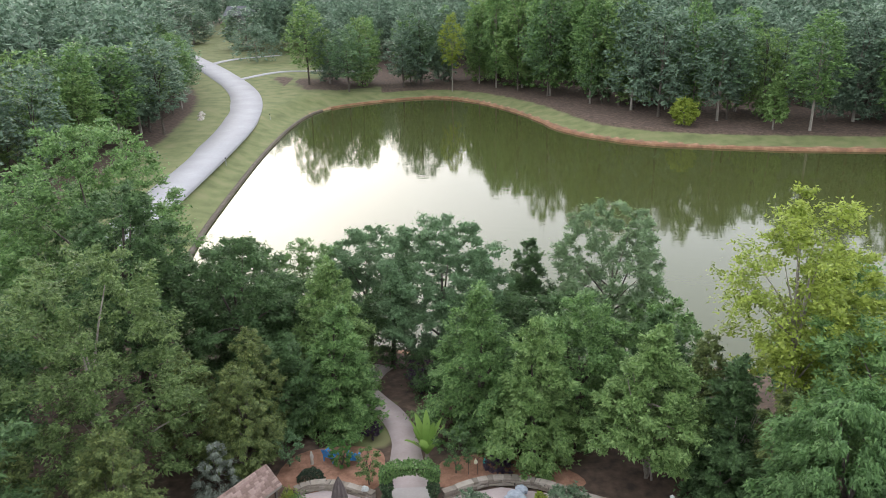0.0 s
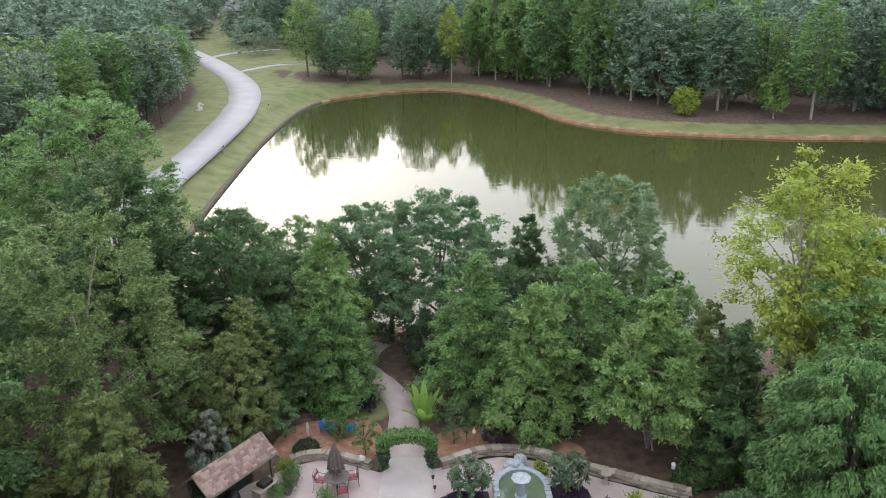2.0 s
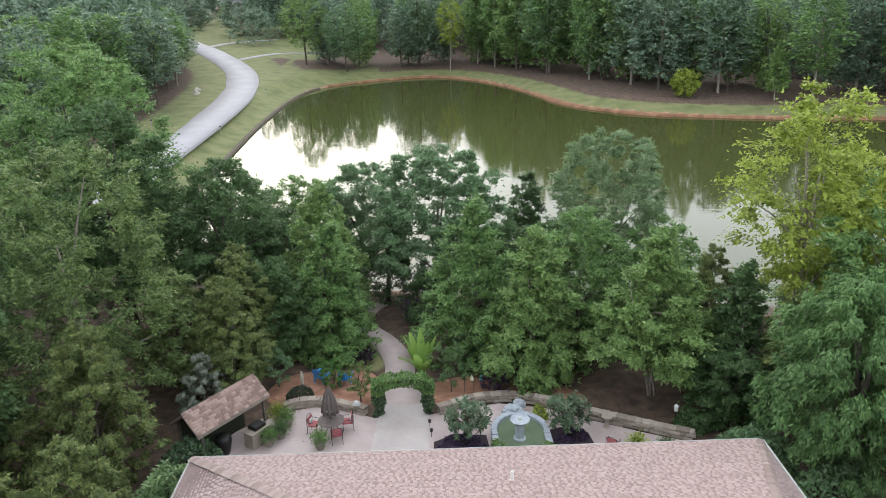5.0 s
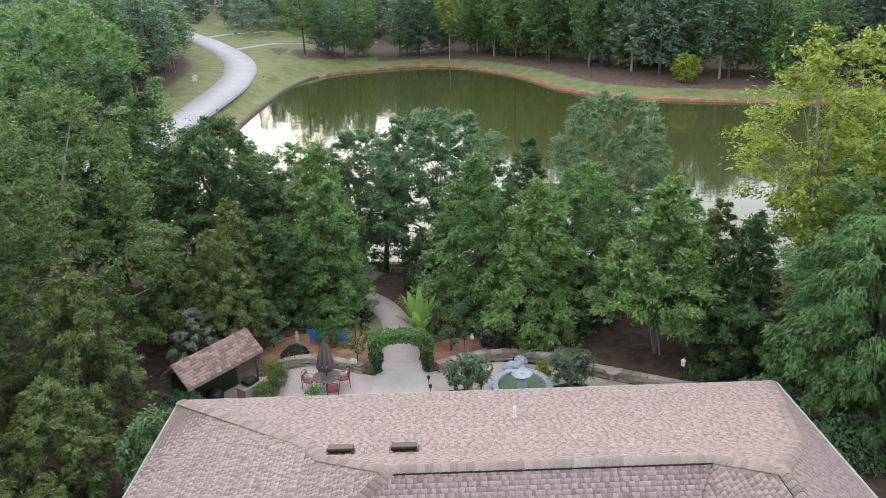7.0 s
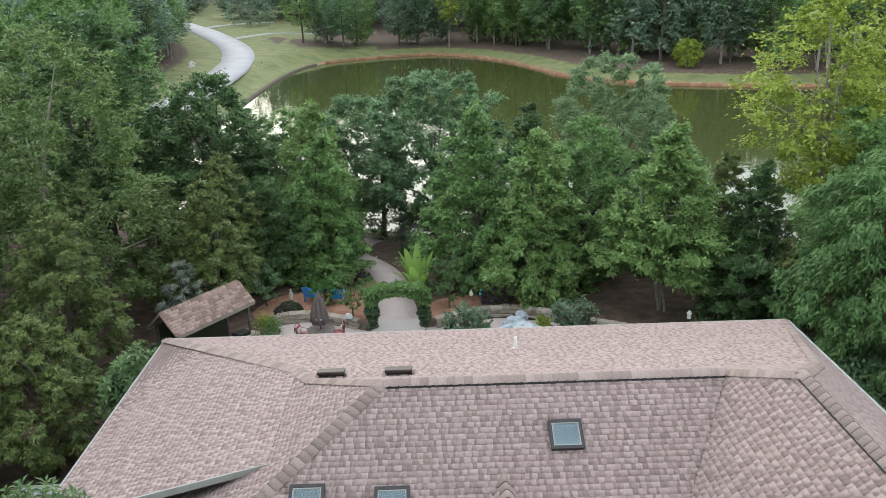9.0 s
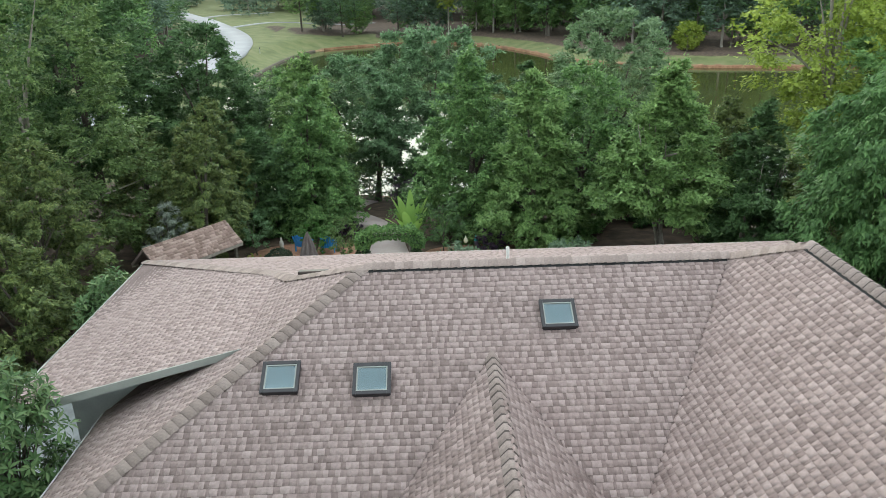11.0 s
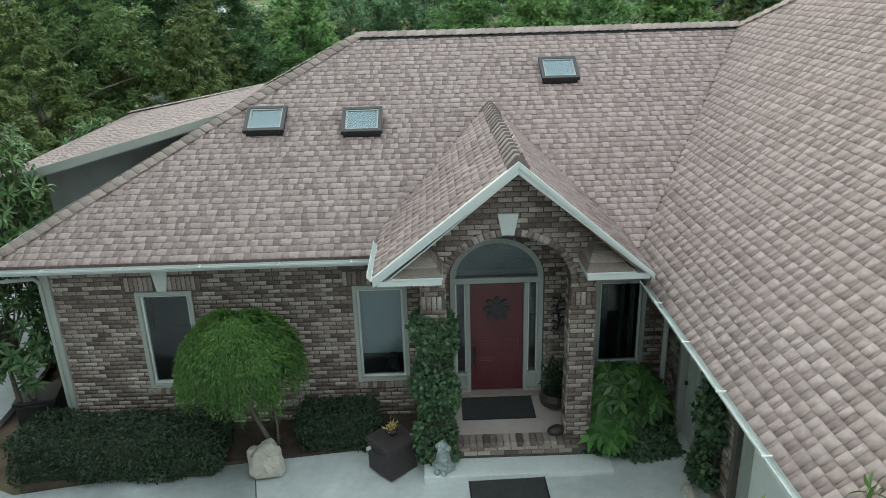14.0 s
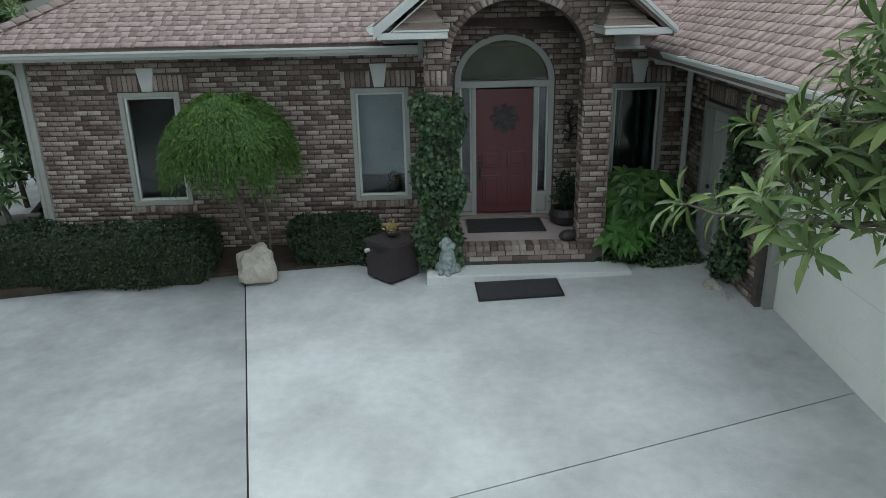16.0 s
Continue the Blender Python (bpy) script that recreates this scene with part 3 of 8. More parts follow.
M_WATER = bpy.data.materials.new("lake_water")
M_WATER.use_nodes = True
k_n, k_l = M_WATER.node_tree.nodes, M_WATER.node_tree.links
k_p = k_n["Principled BSDF"]
k_p.inputs["Base Color"].default_value = (0.052, 0.06, 0.02, 1)
k_p.inputs["Roughness"].default_value = 0.03
k_p.inputs["IOR"].default_value = 1.34
k_co = k_n.new("ShaderNodeTexCoord")
k_map = k_n.new("ShaderNodeMapping")
k_map.inputs["Scale"].default_value = (0.5, 1.6, 1)
k_l.new(k_co.outputs["Object"], k_map.inputs["Vector"])
k_t = k_n.new("ShaderNodeTexNoise")
k_t.inputs["Scale"].default_value, k_t.inputs["Detail"].default_value = 0.9, 3.0
k_l.new(k_map.outputs["Vector"], k_t.inputs["Vector"])
k_b = k_n.new("ShaderNodeBump")
k_b.inputs["Strength"].default_value, k_b.inputs["Distance"].default_value = 0.14, 0.05
k_l.new(k_t.outputs["Fac"], k_b.inputs["Height"])
k_l.new(k_b.outputs["Normal"], k_p.inputs["Normal"])
bm = bmesh.new()
bm.faces.new([bm.verts.new((x, y, LAKE_Z)) for x, y in ((-60, 36), (200, 20), (200, 230), (-60, 230))])
lake = tagged(part("water", bm, M_WATER), "calm green lake mirroring trees and white sky", "lake", kind="structure")


def ribbon(name, line, width, lift, thick, mat, height=ground_z, crown=0.0):
    """A strip of paving along a line, a slab with sides, following the ground."""
    line = np.array(line, float)
    t = np.gradient(line, axis=0)
    nrm = np.stack([-t[:, 1], t[:, 0]], 1) / np.hypot(t[:, 0], t[:, 1])[:, None]
    w = np.broadcast_to(width, len(line))[:, None]
    zc = height(line[:, 0], line[:, 1]) + lift
    V = []
    for s, dz in ((1, -thick), (1, 0), (0, crown), (-1, 0), (-1, -thick)):
        p = line + nrm * w * 0.5 * s
        V.append(np.column_stack([p, zc + dz]))
    V = np.stack(V, 1)
    n = len(line)
    F = [[i * 5 + k, i * 5 + k + 1, (i + 1) * 5 + k + 1, (i + 1) * 5 + k] for i in range(n - 1) for k in range(4)]
    return from_arrays(name, V.reshape(-1, 3), F, mat, False)


tagged(mesh_part("road", ribbon("road", ROAD, np.interp(ROAD[:, 1], [90, 165], [5.3, 7.2]), 0.12, 0.6, M_ROAD, crown=0.06)), "pale grey concrete road curving along the dam", "road", kind="structure")
tagged(mesh_part("driveway", ribbon("driveway", chaikin([(-53, 203), (-49.5, 208.5), (-46, 213.5), (-39.6, 221), (-25, 232), (-10, 240)], 2, False), 2.2, 0.1, 0.5, M_ROAD)), "narrow pale concrete drive branching off the road", "driveway", kind="structure")
tagged(mesh_part("driveway", ribbon("driveway", chaikin([(-67.5, 229), (-66.5, 237), (-64, 245), (-60, 251), (-45, 262)], 2, False), 2.6, 0.1, 0.5, M_ROAD)), "narrow pale concrete drive near far houses", "driveway", kind="structure")

west_bank = SHORE[(SHORE[:, 0] < -24.5) & (SHORE[:, 1] < 176) & (SHORE[:, 1] > 62)]
tagged(mesh_part("shore_edging", ribbon("shore_edging", west_bank, 0.55, 0.28, 0.6, M_EDGING, lambda x, y: np.full(len(x), LAKE_Z + 0.06))), "dark weathered timber edging along the dam shore", "shore edging", kind="structure")

far_bank = SHORE[((SHORE[:, 0] > -24) & (SHORE[:, 1] > 100))]
M_CLAY = material("red_clay", [(0.3, (0.13, 0.075, 0.045)), (0.5, (0.215, 0.108, 0.06)), (0.72, (0.31, 0.19, 0.115))], scale=0.5, rough=0.95, bump=0.6, bump_scale=6, fine=0.25)
bank_s = np.arange(len(far_bank))
bank_w = np.interp(far_bank[:, 0], [-24, 0, 15, 30, 60, 120], [0.32, 0.35, 0.75, 1.6, 1.5, 1.3]) * (1 + 0.3 * np.sin(bank_s * 0.9) + 0.2 * np.sin(bank_s * 2.3))
tagged(mesh_part("clay_bank", ribbon("clay_bank", far_bank, bank_w, 0.3, 0.7, M_CLAY, lambda x, y: np.full(len(x), LAKE_Z + 0.05), crown=0.12)), "eroded red clay bank along the far shore", "bank", kind="structure")

gz1 = lambda x, y: float(ground_z(np.array([x]), np.array([y]))[0])

# ---- front drive: slabs with sawn joints between ----
def slab(name, poly, z_of, thick, mat, label):
    bm = prism([(x, y, z_of(x, y)) for x, y in poly], (0, 0, -thick))
    return tagged(part(name, bm, mat), label, "driveway", kind="structure")


JA, JB = Vector((-2.62, 9.2)), Vector((-1.42, 4.0))
jd = (JB - JA).normalized()
jn = Vector((-jd.y, jd.x)) * 0.008
K0, K1 = JA.copy(), JA + jd * 5.75
E0 = K1 + Vector((1, 0.291)) * 5.95
slab("drive_slab", [tuple(JA - jn), (-4.6, 9.0), (-6.3, 8.75), (-7.6, 9.4), (-7.6, 12.5), (-9.2, 19.5), (-13, 19.5), (-15, 9), (-15, -24), tuple(JA + jd * 34 - jn)], drive_z, 0.12, M_CONCRETE_SHADED, "worn grey concrete drive slab with sawn joint, darkened for shade")
slab("drive_slab", [tuple(JA + jn), tuple(K1 + jn + Vector((0.002, 0.008))), tuple(E0 + Vector((0, 0.008))), (4.62, 9.35), (-0.8, 9.35)], drive_z, 0.12, M_CONCRETE, "pale stained concrete drive slab before the porch")
slab("drive_slab", [tuple(K1 + jn + Vector((0, -0.008))), tuple(JA + jd * 34 + jn), (12, -24), (12, -4), (4.62, -4), tuple(E0 - Vector((0, 0.008)))], drive_z, 0.12, M_CONCRETE, "pale stained concrete drive slab before the garage")


# ---- house: one top-level thing, all of it in world metres ----
house = thing("house", (0, 0, 0), 0, "single-storey brown brick house with a tan shingle hip roof", "house")
A, B = Vector((-1.1, 14.85, 6.12)), Vector((6.793, 14.85, 6.12))
C = Vector((7.68, 13.33, 6.91))
FL, V0 = Vector((-6.6, 9.75, 3.25)), Vector((3.57, 9.75, 3.25))
H1, H2, H3 = Vector((-3.1, 16.84, 5.08)), Vector((-3.63, 17.87, 4.8)), Vector((10.05, 16.84, 5.08))
CL, CR = Vector((-8.95, 22.6, 3.45)), Vector((12.1, 22.6, 3.46))
TIP, LOWF = Vector((-3.63, 13.75, 4.8)), Vector((-8.95, 13.75, 3.42))
PF, PB = Vector((1.48, 8.25, 5.0)), Vector((1.48, 12.86, 5.0))
PLF, PLB = Vector((-0.42, 8.25, 3.52)), Vector((-0.42, 10.23, 3.52))
PRF, PRB = Vector((3.28, 8.25, 3.465)), Vector((3.28, 10.13, 3.465))
WF = -4.0
SLOPES = {
    "front_slope": ([FL, Vector((-0.42, 9.75, 3.25)), PLB, PB, PRB, Vector((3.28, 9.75, 3.25)), V0, B, A], (0, 1, 0.5627)),
    "west_slope": ([FL, A, H1, H2, Vector((-3.63, 14.4, 4.8)), Vector((-6.95, 14.4, 3.067)), Vector((-6.95, 9.75, 3.067))], (1, 0, 0.522)),
    "low_slope": ([TIP, H2, CL, LOWF], (1, 0, 0.262)),
    "ridge_slope": ([A, H1, H3, C, B], (0, -1, 0.52)),
    "rear_slope": ([CL, H2, H1, H3, CR], (0, -1, 0.2785)),
    "wing_slope": ([V0, B, C, Vector((7.68, WF, 6.91)), Vector((3.4, WF, 3.1)), Vector((3.4, 9.75, 3.1))], (1, 0, 0.89)),
    "east_slope": ([C, H3, CR, Vector((12.1, WF, 3.46)), Vector((7.68, WF, 6.91))], (-1, 0, 0.77)),
    "porch_west_slope": ([PLF, PF, PB, PLB], (1, 0, 0.779)),
    "porch_east_slope": ([PRF, PF, PB, PRB], (-1, 0, 0.853)),
}
DECKS = {}
for nm, (poly, up) in SLOPES.items():
    nrm = (poly[1] - poly[0]).cross(poly[2] - poly[0]).normalized()
    nrm = nrm if nrm.z > 0 else -nrm
    bm = bmesh.new()
    top = [bm.verts.new(p) for p in poly]
    bot = [bm.verts.new(p - Vector((0, 0, 0.14))) for p in poly]
    bm.faces.new(top), bm.faces.new(list(reversed(bot)))
    for i in range(len(poly)):
        j = (i + 1) % len(poly)
        bm.faces.new((top[i], bot[i], bot[j], top[j]))
    bmesh.ops.triangulate(bm, faces=bm.faces[:])
    bmesh.ops.recalc_face_normals(bm, faces=bm.faces[:])
    DECKS[nm] = part(nm, bm, M_SHINGLE, house)


def plate(outer, holes, depth, mat, parent, name, to_world, label=""):
    """A wall from an outline with holes, given in the wall's own plane (u along, v up), depth into it."""
    bm = bmesh.new()
    edges = []
    for loop in (outer, *holes):
        vs = [bm.verts.new(to_world(u, v, 0)) for u, v in loop]
        edges += [bm.edges.new((vs[i], vs[(i + 1) % len(vs)])) for i in range(len(vs))]
    r = bmesh.ops.triangle_fill(bm, use_beauty=True, use_dissolve=False, edges=edges)
    fs = [f for f in r["geom"] if isinstance(f, bmesh.types.BMFace)]
    ex = bmesh.ops.extrude_face_region(bm, geom=fs)
    bmesh.ops.translate(bm, verts=[v for v in ex["geom"] if isinstance(v, bmesh.types.BMVert)], vec=Vector(to_world(0, 0, depth)) - Vector(to_world(0, 0, 0)))
    bmesh.ops.recalc_face_normals(bm, faces=bm.faces[:])
    return part(name, bm, mat, parent, label)


def rect(u0, u1, v0, v1):
    return [(u0, v0), (u1, v0), (u1, v1), (u0, v1)]


def arch(u0, u1, v0, spring, rise, n=16):
    c, r = (u0 + u1) / 2, (u1 - u0) / 2
    return [(u0, v0), (u1, v0)] + [(c + r * math.cos(math.pi * i / n), spring + rise * math.sin(math.pi * i / n)) for i in range(n + 1)]


FRONT_Y, PORCH_Y, WING_X = 10.22, 8.85, 4.25
W1, W2, W3 = (-4.5, -3.58, 0.78, 2.55), (-0.98, -0.09, 0.77, 2.54), (3.02, 3.86, 0.9, 2.52)
DOOR = arch(0.62, 2.15, 0.42, 2.6, 0.68)
front_holes = [rect(*W1), rect(*W2), rect(*W3), DOOR]
front_outer = [(-5.85, -0.3), (4.25, -0.3), (4.25, 3.16), (2.78, 3.16), (2.78, 3.6), (2.4, 3.92), (0.5, 3.92), (0.1, 3.6), (0.1, 3.16), (-5.85, 3.16)]
on_front = lambda u, v, d: (u, FRONT_Y + d, v)
front_wall = plate(front_outer, front_holes, 0.28, M_MORTAR, house, "front_wall", lambda u, v, d: (u, FRONT_Y + 0.012 + d, v))
porch_outer = [(0.17, 0.2), (0.52, 0.2), (0.52, 3.05)] + [(1.425 + 0.905 * math.cos(math.pi * (1 - i / 18)), 3.05 + 0.75 * math.sin(math.pi * i / 18)) for i in range(1, 18)] + [(2.33, 3.05), (2.33, 0.2), (2.7, 0.2), (2.7, 3.79), (1.48, 4.82), (0.17, 3.8)]
on_porch = lambda u, v, d: (u, PORCH_Y + d, v)
porch_wall = plate(porch_outer, [], 0.34, M_MORTAR, house, "porch_arch", lambda u, v, d: (u, PORCH_Y + 0.012 + d, v))
GARAGE = [(2.35, -0.3), (7.25, -0.3), (7.25, 1.75), (6.85, 2.2), (2.75, 2.2), (2.35, 1.75)]
SIDE_DOOR = rect(8.42, 9.42, 0.1, 2.36)
wing_outer = rect(-3.4, 10.22, -0.5, 3.05)
wing_wall = plate(wing_outer, [GARAGE, SIDE_DOOR], 0.25, M_MORTAR, house, "garage_wall", lambda u, v, d: (WING_X + 0.012 + d, u, v))
# other outer walls, plain
part("west_wall", box((-5.85, 10.5, -0.4), (-5.6, 16.5, 3.2)), M_MORTAR, house)
part("rear_wall", box((-8.1, 21.6, -1.3), (11.4, 21.85, 3.5)), M_MORTAR, house)
part("porch_room_wall", box((-8.1, 15.2, -1.2), (-5.6, 15.4, 3.5)), M_GREYWALL, house)
part("porch_side_wall", box((-8.1, 15.4, -1.2), (-7.9, 21.6, 3.3)), M_GREYWALL, house)
part("east_wall", box((11.15, -3.4, -0.6), (11.4, 21.6, 3.4)), M_MORTAR, house)
part("garage_end_wall", box((4.5, -3.4, -0.6), (11.15, -3.2, 3.2)), M_MORTAR, house)
part("garage_end_gable", prism([(3.7, -3.3, 3.2), (11.7, -3.3, 3.2), (7.68, -3.3, 6.75)], (0, 0.15, 0)), M_MORTAR, house)
part("room_floor", box((-5.6, 10.5, 0.3), (4.4, 21.6, 0.42)), M_ROOM, house)
part("inner_wall", box((-5.6, 13.4, 0.42), (4.4, 13.5, 3.1)), M_ROOM, house)
part("ceiling", box((-5.6, 10.5, 3.1), (4.4, 13.5, 3.14)), M_ROOM, house)
part("front_soffit", box((-6.5, 9.8, 3.06), (0.1, 10.21, 3.1)), M_TRIM, house)
part("front_soffit", box((2.78, 9.8, 3.06), (3.5, 10.21, 3.1)), M_TRIM, house)
part("wing_soffit", box((3.45, WF, 2.92), (4.3, 9.78, 2.96)), M_TRIM, house)


# ---- house details ----
def window(parent, r, label, sky_sheet=False):
    """A tall sash in the front wall: frame, inner sash, pane, brick sill and white keystone."""
    u0, u1, v0, v1 = r
    y = FRONT_Y
    w = new("window")
    w.parent = parent
    w["label"] = label
    bm = bmesh.new()
    t = 0.07
    for lo, hi in (((u0, v0), (u0 + t, v1)), ((u1 - t, v0), (u1, v1)), ((u0 + t, v1 - t), (u1 - t, v1)), ((u0 + t, v0), (u1 - t, v0 + t))):
        add_box(bm, (lo[0], y - 0.025, lo[1]), (hi[0], y + 0.12, hi[1]), 0.008)
    part("frame", bm, M_CREAM, w)
    bm = bmesh.new()
    a0, a1, b0, b1, s = u0 + t, u1 - t, v0 + t, v1 - t, 0.035
    for lo, hi in (((a0, b0), (a0 + s, b1)), ((a1 - s, b0), (a1, b1)), ((a0 + s, b1 - s), (a1 - s, b1)), ((a0 + s, b0), (a1 - s, b0 + s))):
        add_box(bm, (lo[0], y + 0.03, lo[1]), (hi[0], y + 0.1, hi[1]), 0.006)
    part("sash", bm, M_TRIM, w)
    pane = part("pane", box((a0 + s, y + 0.06, b0 + s), (a1 - s, y + 0.068, b1 - s)), M_GLASS, w)
    pane.visible_shadow = False
    bm = bmesh.new()
    x = u0 - 0.05
    while x < u1 + 0.03:
        add_box(bm, (x, y - 0.05, v0 - 0.105), (x + 0.064, y + 0.02, v0 - 0.008), 0.004)
        x += 0.074
    part("brick_sill", bm, M_BRICK, w)
    c = (u0 + u1) / 2
    part("keystone", prism([(c - 0.075, y - 0.035, v1 + 0.015), (c + 0.075, y - 0.035, v1 + 0.015), (c + 0.13, y - 0.035, v1 + 0.36), (c - 0.13, y - 0.035, v1 + 0.36)], (0, 0.06, 0)), M_TRIM, w, "white wedge keystone")
    # pale sheet added behind the pane, coloured like the sky mirrored in the glass
    if sky_sheet:
        part("sky_sheet", box((a0, y + 0.35, b0 + 0.28), (a1 + 0.1, y + 0.36, b1 + 0.1)), M_SKY_SHEET, w, "pale sheet imitating the sky's reflection")
        part("ledge_things", lathe([(0.0, 0), (0.11, 0.02), (0.13, 0.1), (0.08, 0.2), (0.1, 0.3), (0.0, 0.36)], 10, at=(u1 - 0.3, y + 0.25, v0 + 0.06)), M_BLACK, w)
    return w


window(house, W1, "tall dark sash window with cream frame")
window(house, W2, "tall sash window with a pale sheet for reflected sky", True)
w3 = window(house, W3, "tall dark sash window behind shrubs")
for u0, u1 in ((3.14, 3.3), (3.5, 3.58), (3.66, 3.76)):
    bm = bmesh.new()
    n_f = 9
    rows = [[bm.verts.new((u0 + (u1 - u0) * i / (n_f - 1), FRONT_Y + 0.3 + 0.02 * (i % 2), z)) for i in range(n_f)] for z in (0.9, 2.5)]
    for i in range(n_f - 1):
        bm.faces.new((rows[0][i], rows[0][i + 1], rows[1][i + 1], rows[1][i]))
    part("curtain", bm, M_CURTAIN, w3, "dim gathered curtain behind the glass")

# entrance: red door between sidelights under a half-round fanlight
entry = new("front_door")
entry.parent = house
entry["label"] = "dark red panelled front door with cream sidelights and fanlight"
DY = FRONT_Y + 0.06
slab_bm = box((0.945, DY, 0.5), (1.835, DY + 0.045, 2.47), 0.004)
for u0, u1, v0, v1 in ((1.04, 1.34, 0.62, 1.12), (1.44, 1.74, 0.62, 1.12), (1.04, 1.34, 1.24, 1.5), (1.44, 1.74, 1.24, 1.5)):
    add_box(slab_bm, (u0, DY - 0.01, v0), (u1, DY + 0.01, v1), 0.012)
    add_box(slab_bm, (u0 + 0.05, DY - 0.018, v0 + 0.05), (u1 - 0.05, DY, v1 - 0.05), 0.01)
door_leaf = part("door_leaf", slab_bm, M_DOOR, entry, "dark red panelled leaf")
bm = bmesh.new()
for lo, hi in (((0.62, 0.47), (0.7, 2.5)), ((2.07, 0.47), (2.15, 2.5)), ((0.875, 0.47), (0.945, 2.5)), ((1.835, 0.47), (1.905, 2.5)), ((0.62, 2.5), (2.15, 2.6)), ((0.7, 0.47), (0.875, 0.52)), ((1.905, 0.47), (2.07, 0.52)), ((0.7, 0.78), (0.875, 0.84)), ((1.905, 0.78), (2.07, 0.84))):
    add_box(bm, (lo[0], DY - 0.05, lo[1]), (hi[0], DY + 0.1, hi[1]), 0.008)
part("door_frame", bm, M_CREAM, entry)
for i, (a, b) in enumerate(((0.7, 0.875), (1.905, 2.07))):
    part("sidelight_pane", box((a + 0.02, DY + 0.02, 0.84), (b - 0.02, DY + 0.028, 2.5)), M_GLASS, entry)
    bm = bmesh.new()
    for lo, hi in (((a, 0.84), (a + 0.025, 2.5)), ((b - 0.025, 0.84), (b, 2.5))):
        add_box(bm, (lo[0], DY, lo[1]), (hi[0], DY + 0.05, hi[1]), 0.004)
    part("sidelight_bead", bm, M_TRIM, entry)
    part("sidelight_panel", box((a, DY + 0.01, 0.52), (b, DY + 0.04, 0.78), 0.005), M_CREAM, entry)
bm = bmesh.new()
n_arc = 20
for r_o, r_i, y0, y1 in ((1.0, 0.88, -0.05, 0.1),):
    ring = []
    for i in range(n_arc + 1):
        a = math.pi * i / n_arc
        ring.append([bm.verts.new((1.385 + 0.765 * k * math.cos(a), DY + y, 2.6 + 0.68 * k * math.sin(a))) for k, y in ((r_o, y0), (r_i, y0), (r_i, y1), (r_o, y1))])
    for p, q in zip(ring, ring[1:]):
        for k in range(4):
            bm.faces.new((p[k], p[(k + 1) % 4], q[(k + 1) % 4], q[k]))
part("fanlight_frame", bm, M_CREAM, entry, "cream half-round frame")
part("fanlight_pane", prism([(1.385 + 0.69 * math.cos(math.pi * i / 20), DY + 0.02, 2.6 + 0.61 * math.sin(math.pi * i / 20)) for i in range(21)], (0, 0.008, 0)), M_GLASS, entry)
part("fanlight_curtain", prism([(1.385 + 0.74 * math.cos(math.pi * i / 20), DY + 0.3, 2.6 + 0.64 * math.sin(math.pi * i / 20)) for i in range(21)], (0, 0.01, 0)), M_CURTAIN, entry, "dark gathered curtain behind the glass")
rose = [(0.1 + 0.13 * abs(math.cos(4 * a)) ** 0.6, a) for a in (2 * math.pi * i / 96 for i in range(96))]
part("wreath", prism([(1.39 + r * math.cos(a), DY - 0.03, 2.02 + r * math.sin(a)) for r, a in rose], (0, 0.028, 0)), material("dry_petal", [(0.25, (0.015, 0.013, 0.016)), (0.75, (0.05, 0.044, 0.048))], scale=12, rough=0.7), entry, "round dark wreath of broad petals")
bm = tube([(1.0, DY - 0.05, 1.28), (1.0, DY - 0.07, 1.2), (1.0, DY - 0.05, 1.1)], [0.012, 0.016, 0.012], 8)
add_box(bm, (0.975, DY - 0.055, 1.02), (1.025, DY, 1.32), 0.006)
part("lock", lathe([(0.0, 0), (0.028, 0.0), (0.028, 0.03), (0.0, 0.035)], 10), M_BRONZE, entry, "round bronze lock", pose(1.0, DY - 0.001, 1.42, 90))
part("door_handle", bm, M_BRONZE, entry, "dark bronze handle")
part("threshold", box((0.6, FRONT_Y - 0.1, 0.42), (2.17, FRONT_Y + 0.1, 0.475), 0.008), M_BRICK, entry)

# gutters, fascias, rakes
def gutter(path, out, name="gutter", label="white metal gutter"):
    """A K-shaped gutter along a level line; out: the way it faces."""
    a, b = Vector(path[0]), Vector(path[1])
    o = Vector(out)
    sec = [(0, 0), (0.075, 0), (0.1, 0.05), (0.125, 0.075), (0.125, 0.115), (0.115, 0.115), (0.115, 0.085), (0.07, 0.012), (0.01, 0.012), (0.01, 0.11), (0, 0.11)]
    bm = prism([a + o * p * 0.85 + Vector((0, 0, 0.035 + q * 0.72)) for p, q in sec], b - a)
    g = part(name, bm, M_TRIM, house, label)
    return g


front_gutter = gutter([(-6.98, 9.74, 3.075), (0.14, 9.74, 3.075)], (0, -1, 0))
wing_gutter = gutter([(3.392, -3.9, 2.985), (3.392, 8.75, 2.985)], (-1, 0, 0))
porch_gutter = gutter([(-0.43, 8.28, 3.385), (-0.43, 9.7, 3.385)], (-1, 0, 0))
west_gutter = gutter([(-6.93, 9.7, 2.94), (-6.93, 14.3, 2.94)], (-1, 0, 0))
low_gutter = gutter([(-8.96, 13.75, 3.28), (-8.96, 22.6, 3.28)], (-1, 0, 0))
east_gutter = gutter([(12.11, -3.9, 3.36), (12.11, 22.6, 3.36)], (1, 0, 0))
rear_gutter = gutter([(-8.9, 22.62, 3.33), (12.1, 22.62, 3.33)], (0, 1, 0))
